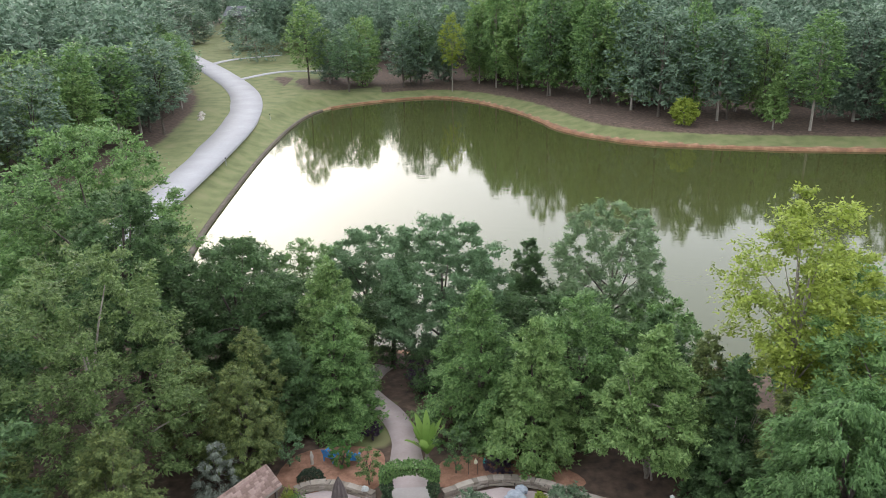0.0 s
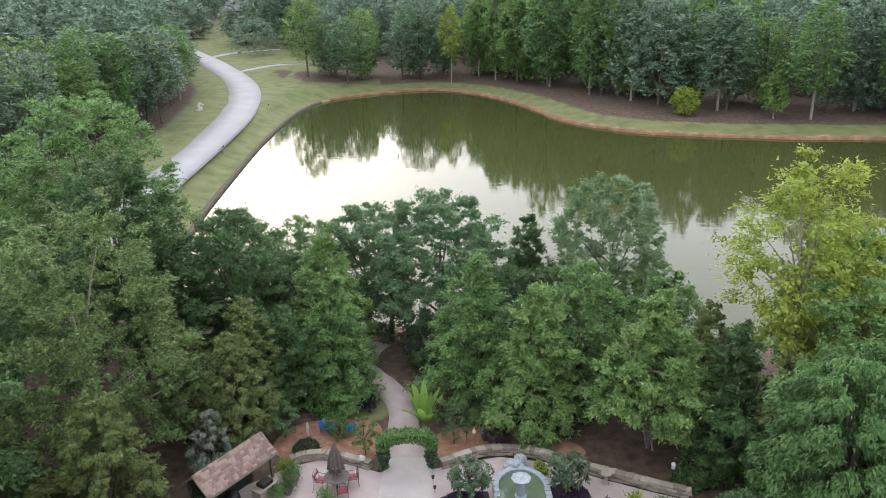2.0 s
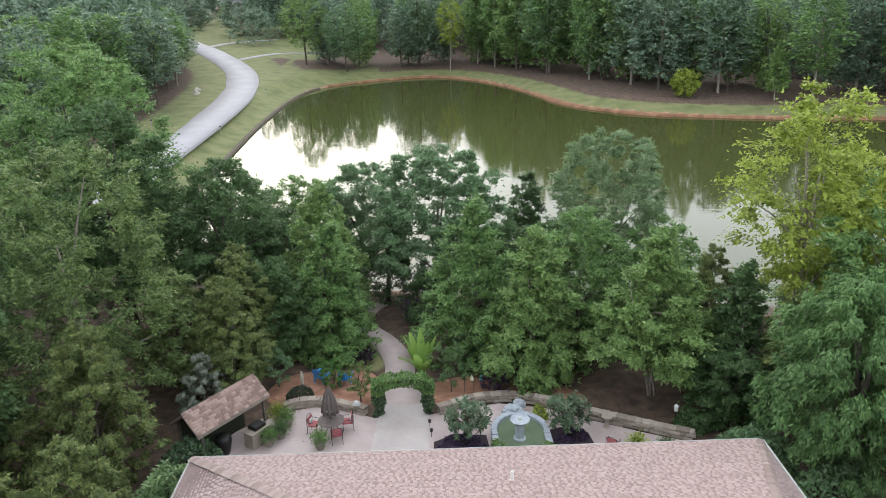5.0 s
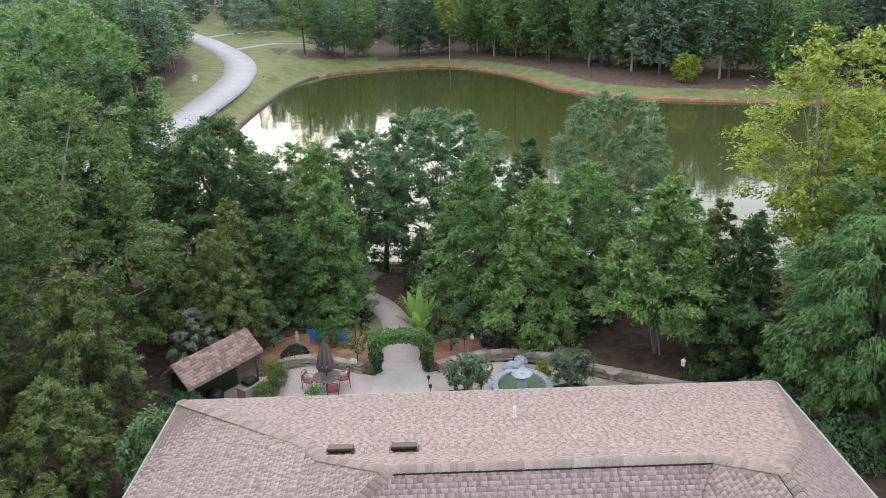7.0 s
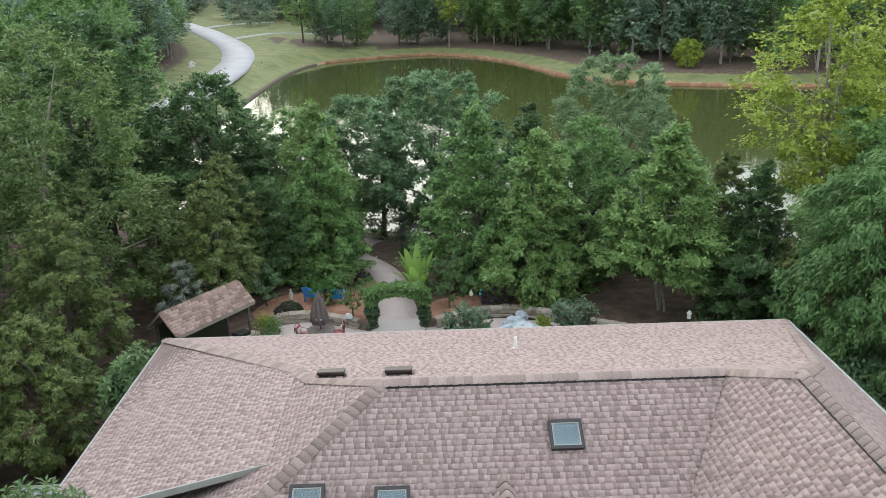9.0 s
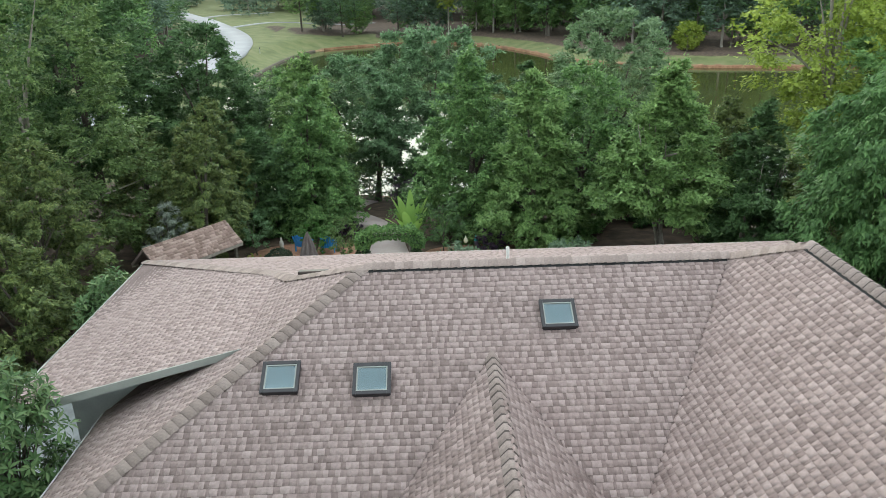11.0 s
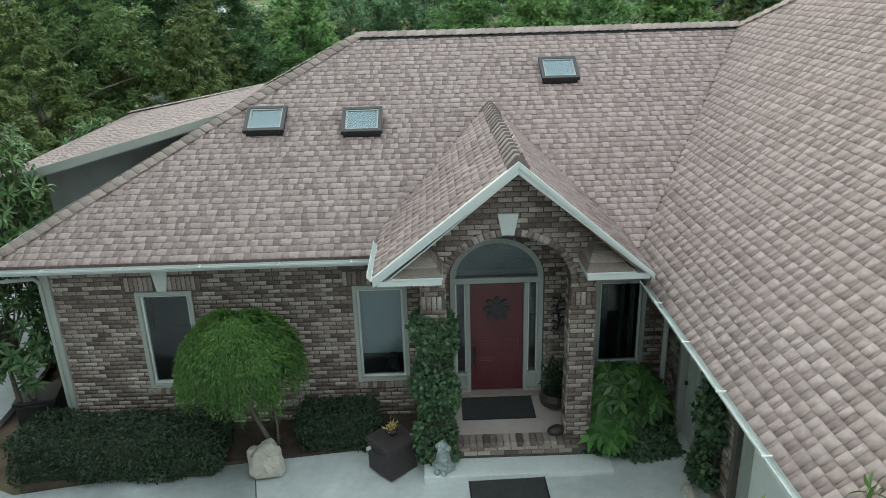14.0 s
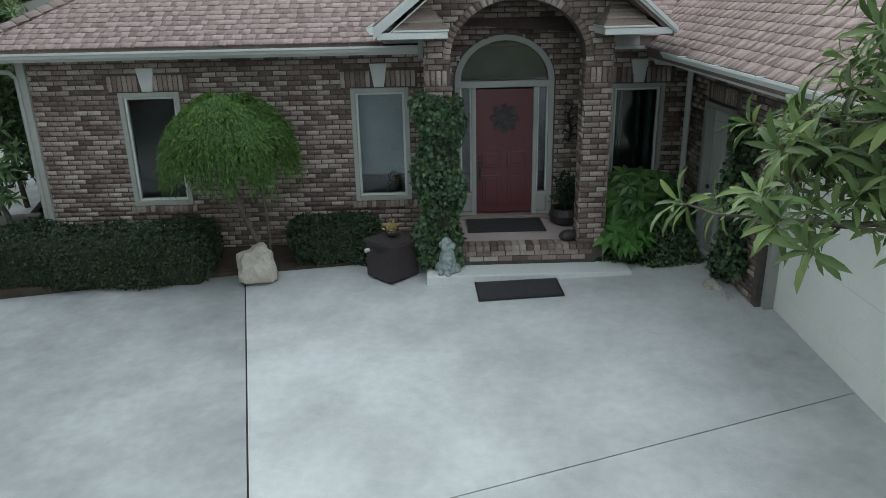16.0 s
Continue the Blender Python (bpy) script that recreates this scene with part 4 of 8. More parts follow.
for g, pts_ in ((wing_gutter, [(3.275, y, 3.09) for y in (8.0, 6.9, 5.8, 4.7, 3.6, 2.5, 1.4)]), (front_gutter, [(x, 9.62, 3.18) for x in (-5.6, -4.4, -3.2, -2.0, -0.9)])):
    for p in pts_:
        d = (0.12, 0.02) if g is wing_gutter else (0.02, 0.12)
        part("gutter_strap", box((p[0] - 0.005, p[1] - 0.005, p[2]), (p[0] + d[0], p[1] + d[1], p[2] + 0.012)), M_TRIM, g)
part("fascia", box((-6.6, 9.755, 3.08), (0.15, 9.785, 3.12)), M_TRIM, house)
part("fascia", box((2.72, 9.755, 3.08), (3.45, 9.785, 3.12)), M_TRIM, house)
for s in (-1, 1):
    part("porch_cheek", box((1.44 + s * 1.32 - 0.03, 9.2, 3.05), (1.44 + s * 1.32 + 0.03, 10.2, 3.45)), M_GREYWALL, house)
part("fascia", box((3.42, -3.9, 2.94), (3.45, 9.74, 3.1)), M_TRIM, house)
part("fascia", box((-6.93, 9.78, 2.92), (-6.905, 14.3, 3.06)), M_TRIM, house)
part("downspout", tube([(-6.5, 9.66, 3.1), (-6.42, 9.72, 3.0), (-5.98, 10.08, 2.9), (-5.93, 10.14, 2.8), (-5.9, 10.15, 0.15), (-5.92, 9.95, 0.05)], [0.034] * 6, 8), M_CREAM, house)
part("corner_board", box((-5.93, 10.16, -0.2), (-5.8, 10.24, 3.06), 0.006), M_CREAM, house, "cream corner board")
part("downspout", tube([(3.45, 9.4, 2.98), (3.5, 9.55, 2.9), (4.1, 9.95, 2.82), (4.16, 10.0, 2.7), (4.16, 10.0, 0.1)], [0.045] * 5, 8), M_TRIM, house)

for s in (-1, 1):
    x_e, z_e = (-0.45, 3.5) if s < 0 else (3.31, 3.44)
    rk = None
    for y0, y1, d0, d1 in ((8.2, 8.26, 0.0, 0.13), (8.17, 8.2, 0.0, 0.055)):
        poly = [Vector((1.48 + s * 0.001, y0, 5.02 - d0)), Vector((x_e, y0, z_e - d0)), Vector((x_e, y0, (3.36 if d1 > 0.1 else z_e - d1))), Vector((1.48 + s * 0.001, y0, 5.02 - d1 * 1.25))]
        q = part("rake_board" if rk is None else "rake_moulding", prism(poly, (0, y1 - y0, 0)), M_TRIM, rk or house, "white rake board" if rk is None else "")
        rk = rk or q
for s in (-1, 1):
    part("porch_soffit", prism([Vector((1.48, 8.26, 4.84)), Vector((1.48 + s * 1.77, 8.26, 3.39)), Vector((1.48 + s * 1.77, 9.9, 3.39)), Vector((1.48, 9.9, 4.84))], (0, 0, 0.02)), M_TRIM, house)
    x0, x1 = (-0.4, 0.47) if s < 0 else (2.42, 3.26)
    ret = part("cornice_return", box((x0, 8.225, 3.36), (x1, 8.86, 3.44), 0.006), M_TRIM, house, "white cornice return")
    lip = part("cornice_lip", box((x0 + (0.2 if s < 0 else -0.02), 8.212, 3.444), (x1 + (0.02 if s < 0 else -0.2), 8.86, 3.468), 0.006), M_TRIM, ret)
    bm = bmesh.new()
    a, b = (x0 + 0.24, x1) if s < 0 else (x0, x1 - 0.24)
    for k in range(4):
        lo, hi = [], []
        for ring, f, o in ((lo, k / 4, 0.012), (hi, (k + 1) / 4, 0.0)):
            ins, dep, z = (b - a - 0.1) / 2 * f, 0.62 * f, 3.47 + 0.33 * f
            for x, y in ((a + ins - o, 8.86), (a + ins - o, 8.24 + dep - o), (b - ins + o, 8.24 + dep - o), (b - ins + o, 8.86)):
                ring.append(bm.verts.new((x, min(y, 8.86), z + (0.018 if ring is lo else 0.0))))
        for q in range(3):
            bm.faces.new((lo[q], lo[q + 1], hi[q + 1], hi[q]))
        low = [bm.verts.new((v.co.x, v.co.y, v.co.z - 0.03)) for v in lo]
        for q in range(3):
            bm.faces.new((low[q], low[q + 1], lo[q + 1], lo[q]))
    part("return_roof", bm, M_CAP, ret, "small hipped shingle cap")
part("porch_back_board", box((2.72, 9.69, 3.11), (3.27, 9.72, 3.44)), M_GREYWALL, house)
part("porch_back_board", box((-0.41, 9.69, 3.22), (0.14, 9.72, 3.5)), M_GREYWALL, house)
part("gable_keystone", prism([(1.33, 8.81, 3.83), (1.5, 8.81, 3.83), (1.56, 8.81, 4.14), (1.27, 8.81, 4.14)], (0, 0.06, 0)), M_TRIM, house, "white wedge keystone")
part("porch_ceiling", box((0.42, 9.2, 3.88), (2.48, 10.22, 3.91)), M_GREYWALL, house)
part("low_rake", prism([TIP + Vector((0, -0.02, 0.03)), LOWF + Vector((-0.05, -0.02, 0.03)), LOWF + Vector((-0.05, -0.02, -0.17)), TIP + Vector((0.1, -0.02, -0.1))], (0, 0.035, 0)), M_CREAM, house, "white rake board of the low roof")
part("low_soffit", prism([Vector((-3.9, 13.78, 4.58)), Vector((-8.9, 13.78, 3.24)), Vector((-8.9, 15.3, 3.24)), Vector((-3.9, 15.3, 4.58))], (0, 0, 0.02)), M_GREYWALL, house)
part("low_gable_wall", prism([Vector((-3.6, 15.1, 4.6)), Vector((-8.1, 15.1, 3.4)), Vector((-8.1, 15.1, -1.0)), Vector((-5.7, 15.1, -1.0)), Vector((-5.7, 15.1, 3.2)), Vector((-3.6, 15.1, 3.2))], (0, 0.1, 0)), M_GREYWALL, house)

# side door, garage door
sd = new("side_door")
sd.parent = house
sd["label"] = "pale cream panelled side door"
bm = box((4.33, 8.52, 0.12), (4.37, 9.32, 2.28), 0.004)
for v0, v1 in ((0.3, 1.0), (1.15, 2.1)):
    for u0, u1 in ((8.6, 8.88), (8.96, 9.24)):
        add_box(bm, (4.32, u0, v0), (4.335, u1, v1), 0.008)
part("door_leaf", bm, M_TRIM, sd)
bm = bmesh.new()
for lo, hi in (((8.42, 0.1), (8.52, 2.36)), ((9.32, 0.1), (9.42, 2.36)), ((8.52, 2.28), (9.32, 2.36))):
    add_box(bm, (4.2, lo[0], lo[1]), (4.4, hi[0], hi[1]), 0.008)
part("door_frame", bm, M_CREAM, sd)
bm = lathe([(0.0, 0), (0.03, 0.0), (0.03, 0.05), (0.0, 0.06)], 10)
part("door_handle", bm, M_BRONZE, sd, "", Matrix.Translation((4.28, 9.22, 1.1)))
M_WHITE = material("white_paint", [(0.2, (0.68, 0.69, 0.67)), (0.8, (0.76, 0.77, 0.75))], scale=1.5, rough=0.5, fine=0.03)
gd = new("garage_door")
gd.parent = house
gd["label"] = "cream sectional garage door with a clipped corner frame"
for k in range(4):
    part("door_section", box((4.47, 2.2, -0.32 + 0.635 * k), (4.51, 7.22, 0.312 + 0.635 * k), 0.003), M_WHITE, gd)
bm = bmesh.new()
for a, b in (((7.25, -0.3), (7.25, 1.75)), ((7.25, 1.75), (6.85, 2.2)), ((6.85, 2.2), (2.75, 2.2)), ((2.75, 2.2), (2.35, 1.75)), ((2.35, 1.75), (2.35, -0.3))):
    d = Vector((0, b[0] - a[0], b[1] - a[1]))
    L = d.length
    ang = math.atan2(d.z, d.y)
    add_box(bm, (0.1, -0.02, -0.02), (0.23, L + 0.02, 0.08), 0.006, Matrix.Translation((4.24, a[0], a[1])) @ Matrix.Rotation(ang, 4, "X"))
part("door_frame", bm, M_CREAM, gd)

# skylights, vents and a pipe on the roof
slope_rot = math.degrees(math.atan(0.5627))
fz = lambda y: 3.25 + 0.5627 * (y - 9.75)
for cx, cy in ((-2.56, 12.47), (-0.83, 12.38), (2.87, 13.56)):
    sk = new("skylight")
    sk.parent = house
    sk.matrix_local = pose(cx, cy, fz(cy), slope_rot)
    sk["label"] = "dark-framed square skylight"
    part("curb", box((-0.33, -0.31, -0.05), (0.33, 0.31, 0.13), 0.01), M_SKYDARK, sk)
    bm = bmesh.new()
    for lo, hi in (((-0.36, -0.34), (-0.29, 0.34)), ((0.29, -0.34), (0.36, 0.34)), ((-0.29, 0.26), (0.29, 0.34)), ((-0.29, -0.34), (0.29, -0.26))):
        add_box(bm, (*lo, 0.1), (*hi, 0.18), 0.012)
    part("frame", bm, M_SKYDARK, sk)
    part("well", box((-0.285, -0.255, 0.132), (0.285, 0.255, 0.136)), M_SKYWELL, sk)
    bm = bmesh.new()
    for lo, hi in (((-0.29, -0.26), (-0.268, 0.26)), ((0.268, -0.26), (0.29, 0.26)), ((-0.268, 0.238), (0.268, 0.26)), ((-0.268, -0.26), (0.268, -0.238))):
        add_box(bm, (*lo, 0.138), (*hi, 0.168))
    part("inner_bead", bm, M_CREAM, sk, "thin pale glazing bead")
    part("pane", box((-0.267, -0.237, 0.15), (0.267, 0.237, 0.156)), M_SKYGLASS, sk)
rz_ = lambda y: 3.47 + 0.2785 * (22.6 - y)
for cx in (-2.62, -0.85):
    v = new("roof_vent")
    v.parent = house
    v.matrix_local = pose(cx, 17.25, rz_(17.25), -math.degrees(math.atan(0.275)))
    v["label"] = "low dark metal roof vent"
    part("hood", box((-0.36, -0.2, 0.06), (0.36, 0.2, 0.15), 0.03), M_BRONZE, v)
    part("flange", box((-0.42, -0.26, 0.0), (0.42, 0.28, 0.02)), M_BRONZE, v)
    part("neck", box((-0.3, -0.15, 0.02), (0.3, 0.15, 0.06)), M_BRONZE, v)
part("vent_pipe", lathe([(0.09, 0.0), (0.09, 0.04), (0.05, 0.06), (0.05, 0.42), (0.04, 0.42), (0.04, 0.38)], 14, at=(2.51, 19.65, rz_(19.65) - 0.03)), M_WHITE, house, "white vent pipe")

# porch floor and steps
M_STEP = material("step_concrete", [(0.25, (0.5, 0.515, 0.52)), (0.8, (0.62, 0.635, 0.64))], scale=1.2, rough=0.8, fine=0.06, bump=0.1)
porch = thing("porch_steps", (0, 0, 0), 0, "concrete porch with a brick edge and a low concrete step", "steps")
part("porch_floor", box((0.12, 9.05, 0.0), (2.78, 10.2, 0.42), 0.006), M_PATIO, porch)
part("brick_bed", box((0.42, 8.86, 0.0), (2.6, 9.05, 0.34)), M_MORTAR, porch)
part("concrete_step", box((0.12, 8.42, -0.1), (3.02, 8.86, 0.13), 0.02), M_STEP, porch, "pale concrete step")
x = 0.43
edge_me, face_me = None, None
while x < 2.56:
    if edge_me is None:
        b0 = part("brick", box((0, 8.8, 0.345), (0.094, 9.05, 0.43), 0.006), M_BRICK_PIECE, porch, "", Matrix.Translation((x, 0, 0)))
        edge_me = b0.data
    else:
        mesh_part("brick", edge_me, porch, "", Matrix.Translation((x, 0, 0)))
    x += 0.104
x = 0.43
while x < 2.4:
    if face_me is None:
        b0 = part("brick", box((0, 8.835, 0.265), (0.2, 8.9, 0.335), 0.005), M_BRICK_PIECE, porch, "", Matrix.Translation((x, 0, 0)))
        face_me = b0.data
    else:
        mesh_part("brick", face_me, porch, "", Matrix.Translation((x, 0, 0)))
        mesh_part("brick", face_me, porch, "", Matrix.Translation((x - 0.106, 0, -0.079)))
    x += 0.212


# ---- front yard: shrubs, pots and mats ----
frng = np.random.default_rng(21)


def leafy_solid(rng, n, inside, lo, hi, leaf, aspect=0.55, up=0.5, out_c=None, rich=False, down=0.2):
    """Leaves spread over a solid's skin: random points kept where inside(p) holds and just out of it fails."""
    P = []
    while sum(len(p) for p in P) < n:
        q = rng.uniform(lo, hi, (n * 6, 3))
        k = inside(q)
        d = unit(rng.normal(0, 1, q.shape))
        k &= ~inside(q + d * rng.uniform(0.02, 0.14, (len(q), 1)))
        P.append(np.concatenate([q[k], d[k]], 1))
    P = np.concatenate(P)[:n]
    P, out = P[:, :3], P[:, 3:]
    nrm = unit(out + np.array([0, 0, up]) + rng.normal(0, 0.45, (n, 3)))
    ax = unit(np.cross(nrm, rng.normal(0, 1, (n, 3))) - np.array([0, 0, down]) + out * 0.3)
    s = leaf * rng.uniform(0.7, 1.3, n)
    return leaves(P, ax, nrm, s, s * aspect, rich=rich)


def rounded_box_test(c, h, r, wob=0.04):
    c, h = np.array(c), np.array(h)

    def test(q):
        w = wob * (np.sin(q[:, 0] * 5.1 + 1) * np.sin(q[:, 1] * 4.3) + np.sin(q[:, 2] * 6.2 + q[:, 0] * 3))
        d = np.maximum(np.abs(q - c) - (h - r), 0)
        return np.linalg.norm(d, axis=1) < r + w
    return test


def hedge(at, size, label):
    """A clipped hedge: a dark solid core under a skin of small leaves."""
    t = thing("hedge", at, 0, label, "hedge")
    h = [s / 2 for s in size]
    c = (0, 0, h[2])
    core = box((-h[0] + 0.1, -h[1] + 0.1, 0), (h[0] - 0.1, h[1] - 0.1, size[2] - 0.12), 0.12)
    part("core", core, M_DARKCORE, t)
    n = int(2400 * (size[0] * size[1] + (size[0] + size[1]) * size[2]) / 3 + 1500)
    mesh_part("foliage", from_arrays("foliage", *leafy_solid(frng, n * 2, rounded_box_test(c, h, 0.18), (-h[0] - 0.1, -h[1] - 0.1, 0), (h[0] + 0.1, h[1] + 0.1, size[2] + 0.1), 0.055, out_c=c), L_HEDGE), t)
    return t


# near-black filler: the dim depth behind the leaves put into its colour
M_DARKCORE = material("dark_core", [(0.3, (0.012, 0.016, 0.008)), (0.7, (0.03, 0.035, 0.018))], scale=8, rough=1.0)
M_SOIL = material("soil", [(0.3, (0.03, 0.022, 0.017)), (0.7, (0.075, 0.055, 0.042))], scale=5, rough=1.0, bump=0.8, bump_scale=30, fine=0.3)
bed = part("planting_bed", prism([(-6.2, 8.8, -0.05), (-4.6, 9.02, -0.03), (-2.6, 9.2, 0.0), (-0.8, 9.37, 0.03), (0.1, 9.37, 0.05), (0.1, 10.25, 0.08), (-5.9, 10.25, 0.02), (-6.2, 9.6, -0.02)], (0, 0, -0.2)), M_SOIL)
tagged(bed, "dark mulched planting bed along the front wall", "planting bed", kind="structure")
hedge((-4.72, 9.3, -0.12), (3.3, 1.0, 0.82), "long low dark green clipped hedge under a window")
hedge((-1.25, 9.65, -0.04), (1.35, 0.72, 0.74), "short dark green clipped hedge by the front wall")

# weeping dome tree behind a pale rock
wt = thing("weeping_tree", (-2.35, 9.15, 0.0), 0, "grafted weeping tree with a bright green dome of hanging shoots", "tree")
part("trunk", tube([(0.05, 0, -0.05), (0.02, 0, 0.4), (-0.18, 0, 0.9), (-0.3, -0.05, 1.5), (-0.28, -0.05, 1.9)], [0.05, 0.042, 0.036, 0.04, 0.03], 9), M_BARK, wt, "", None, True)
part("stem", tube([(0.12, 0.05, 0.0), (0.16, 0.05, 0.6), (0.14, 0.0, 1.2), (-0.1, 0, 1.8)], [0.025, 0.022, 0.022, 0.018], 7), M_BARK, wt, "", None, True)
V_, F_, n0 = [], [], 0
for k in range(560):
    th0, r0_ = frng.uniform(0, 2 * math.pi), math.sqrt(frng.uniform(0.01, 1)) * 0.84
    fall = frng.uniform(0.75, 1.15)
    for j in range(6):
        th, r = th0 + frng.normal(0, 0.05) / max(r0_, 0.3), min(r0_ + frng.normal(0, 0.035), 1.0)
        zt = 2.62 - 0.56 * (max(r, 0) / 0.88) ** 2.4 + 0.05 * math.sin(3 * th) + frng.uniform(-0.05, 0.04)
        run = fall * frng.uniform(0.75, 1.05) * (0.2 + 0.66 * max(r, 0) ** 1.5)
        m = max(4, int(run / 0.032))
        s = np.linspace(0, 1, m)
        rr = r + 0.09 * np.sin(s * 1.7) * (0.4 + r)
        P = np.stack([-0.27 + rr * np.cos(th) + frng.normal(0, 0.012, m), -0.05 + rr * np.sin(th) + frng.normal(0, 0.012, m), zt - (0.12 * s + 0.88 * s ** 1.3) * run], 1)
        out = np.array([math.cos(th), math.sin(th), 0.5])
        nrm = unit(np.tile(out, (m, 1)) + frng.normal(0, 0.35, (m, 3)))
        ax = unit(np.array([0, 0, -1.0]) + frng.normal(0, 0.42, (m, 3)) + out * 0.35)
        L = frng.uniform(0.05, 0.088, m)
        v, f = leaves(P, ax, nrm, L, L * 0.28)
        V_.append(v), F_.append(f + n0)
        n0 += len(v)
mesh_part("foliage", from_arrays("foliage", np.concatenate(V_), np.concatenate(F_), L_WEEP), wt)


def rock(name, at, size, seed, label, mat=None, rz=0):
    bm = bmesh.new()
    bmesh.ops.create_icosphere(bm, subdivisions=4, radius=1.0)
    for v in bm.verts:
        c = v.co.copy()
        q = 1 + 0.3 * noise.noise(c * 1.3 + Vector((seed, 0, 0))) + 0.14 * noise.noise(c * 3.2 + Vector((0, seed, 0))) + 0.05 * noise.noise(c * 9)
        v.co = Vector((c.x * size[0] * q, c.y * size[1] * q, max(c.z * q, -0.45) * size[2]))
    t = part(name, bm, mat or M_ROCK, None, "", pose(*at, 0, 0, rz), False)
    return tagged(t, label, "rock")


rock("rock", (-2.35, 8.92, 0.14), (0.29, 0.22, 0.36), 3.1, "pale upright boulder at the foot of a weeping tree")
rock("rock", (3.98, 7.95, 0.02), (0.16, 0.2, 0.13), 8.4, "small pale grey rock by the garage wall")
rock("rock", (4.06, 7.62, -0.02), (0.13, 0.24, 0.1), 5.2, "small pale grey rock by the garage wall")

# ivy over the porch pier and on the garage wall
def ivy(at, lo, hi, n, label, leaf=0.075, mat=None, wob=0.06):
    t = thing("ivy", at, 0, label, "ivy")
    c = [(a + b) / 2 for a, b in zip(lo, hi)]
    h = [(b - a) / 2 for a, b in zip(lo, hi)]
    part("core", box([a + 0.11 for a in lo[:2]] + [lo[2]], [b - 0.11 for b in hi[:2]] + [hi[2] - 0.1], 0.03), M_DARKCORE, t)
    mesh_part("foliage", from_arrays("foliage", *leafy_solid(frng, n, rounded_box_test(c, h, min(0.16, min(h) * 0.9), wob), np.array(lo) - 0.1, np.array(hi) + 0.1, leaf, 0.8, out_c=c, up=0.2, down=0.5, rich=True), mat or L_IVY), t)
    return t


ivy((0.34, 8.98, 0.1), (-0.29, -0.3, 0.0), (0.29, 0.24, 2.5), 8200, "dense dark green ivy covering the porch pier")
ivy((4.18, 7.82, 0.1), (-0.13, -0.32, 0.3), (0.1, 0.35, 2.1), 1700, "dark ivy climbing the garage wall", leaf=0.085)
ivy((4.18, 8.12, 0.0), (-0.1, -0.14, 0.0), (0.1, 0.14, 0.7), 320, "thin trailing ivy on the garage wall", leaf=0.07)

# fatsia clump and dark ground cover beside the porch
fa = thing("fatsia_shrub", (3.3, 9.35, 0.05), 0, "glossy green shrub with large fingered leaves", "shrub")
V_, F_, n0 = [], [], 0
for k in range(110):
    th, rr = frng.uniform(0, 6.28), math.sqrt(frng.uniform(0, 1))
    hx, hy = rr * math.cos(th) * 0.72, rr * math.sin(th) * 0.5
    hz = 0.4 + 0.95 * (1 - rr * rr) ** 0.5 * frng.uniform(0.6, 1.0)
    tilt = unit(np.array([[hx * 0.7, hy * 0.7 - 0.45, 0.9]]) + frng.normal(0, 0.2, (1, 3)))[0]
    a = np.cross(tilt, [0.3, 1, 0.1])
    a /= np.linalg.norm(a)
    b = np.cross(tilt, a)
    m = 8
    ang = np.linspace(-2.5, 2.5, m) + frng.uniform(0, 6.28)
    ax = np.cos(ang)[:, None] * a + np.sin(ang)[:, None] * b + tilt * -0.12
    L = frng.uniform(0.25, 0.36) * (1 - 0.25 * np.abs(np.linspace(-1, 1, m)))
    v, f = leaves(np.tile([hx, hy, hz], (m, 1)), ax, np.tile(tilt, (m, 1)), L, L * 0.34, rich=True)
    V_.append(v), F_.append(f + n0)
    n0 += len(v)
mesh_part("foliage", from_arrays("foliage", np.concatenate(V_), np.concatenate(F_), leaf_material("leaf_fatsia", (0.022, 0.06, 0.013), (0.055, 0.128, 0.025), (0.12, 0.215, 0.045), gloss=0.5, rough=0.35)), fa)
bm = bmesh.new()
for k in range(12):
    a = k * 0.52
    tube([(0.1 * math.cos(a), 0.1 * math.sin(a), -0.05), (0.3 * math.cos(a), 0.25 * math.sin(a), 0.5), (0.5 * math.cos(a), 0.4 * math.sin(a), 0.9)], [0.02, 0.016, 0.01], 6, bm)
part("stems", bm, M_BARK, fa)
fb = thing("fatsia_shrub", (2.98, 8.98, 0.05), 0, "young bright green fingered-leaf shrub by the porch step", "shrub")
V_, F_, n0 = [], [], 0
for k in range(34):
    th, rr = frng.uniform(0, 6.28), math.sqrt(frng.uniform(0, 1))
    hx, hy, hz = rr * math.cos(th) * 0.36, rr * math.sin(th) * 0.3, 0.35 + 0.85 * frng.uniform(0, 1) * (1.1 - rr)
    tilt = unit(np.array([[hx, hy - 0.5, 0.8]]) + frng.normal(0, 0.2, (1, 3)))[0]
    a = np.cross(tilt, [0.3, 1, 0.1])
    a /= np.linalg.norm(a)
    b = np.cross(tilt, a)
    ang = np.linspace(-2.5, 2.5, 8) + frng.uniform(0, 6.28)
    ax = np.cos(ang)[:, None] * a + np.sin(ang)[:, None] * b
    L = frng.uniform(0.22, 0.31) * np.ones(8)
    v, f = leaves(np.tile([hx, hy, hz], (8, 1)), ax, np.tile(tilt, (8, 1)), L, L * 0.36, rich=True)
    V_.append(v), F_.append(f + n0)
    n0 += len(v)
mesh_part("foliage", from_arrays("foliage", np.concatenate(V_), np.concatenate(F_), L_BRIGHT), fb)
part("stems", tube([(0, 0, -0.05), (0, 0.02, 0.4), (0.03, 0, 0.9)], [0.025, 0.018, 0.01], 7), M_BARK, fb)


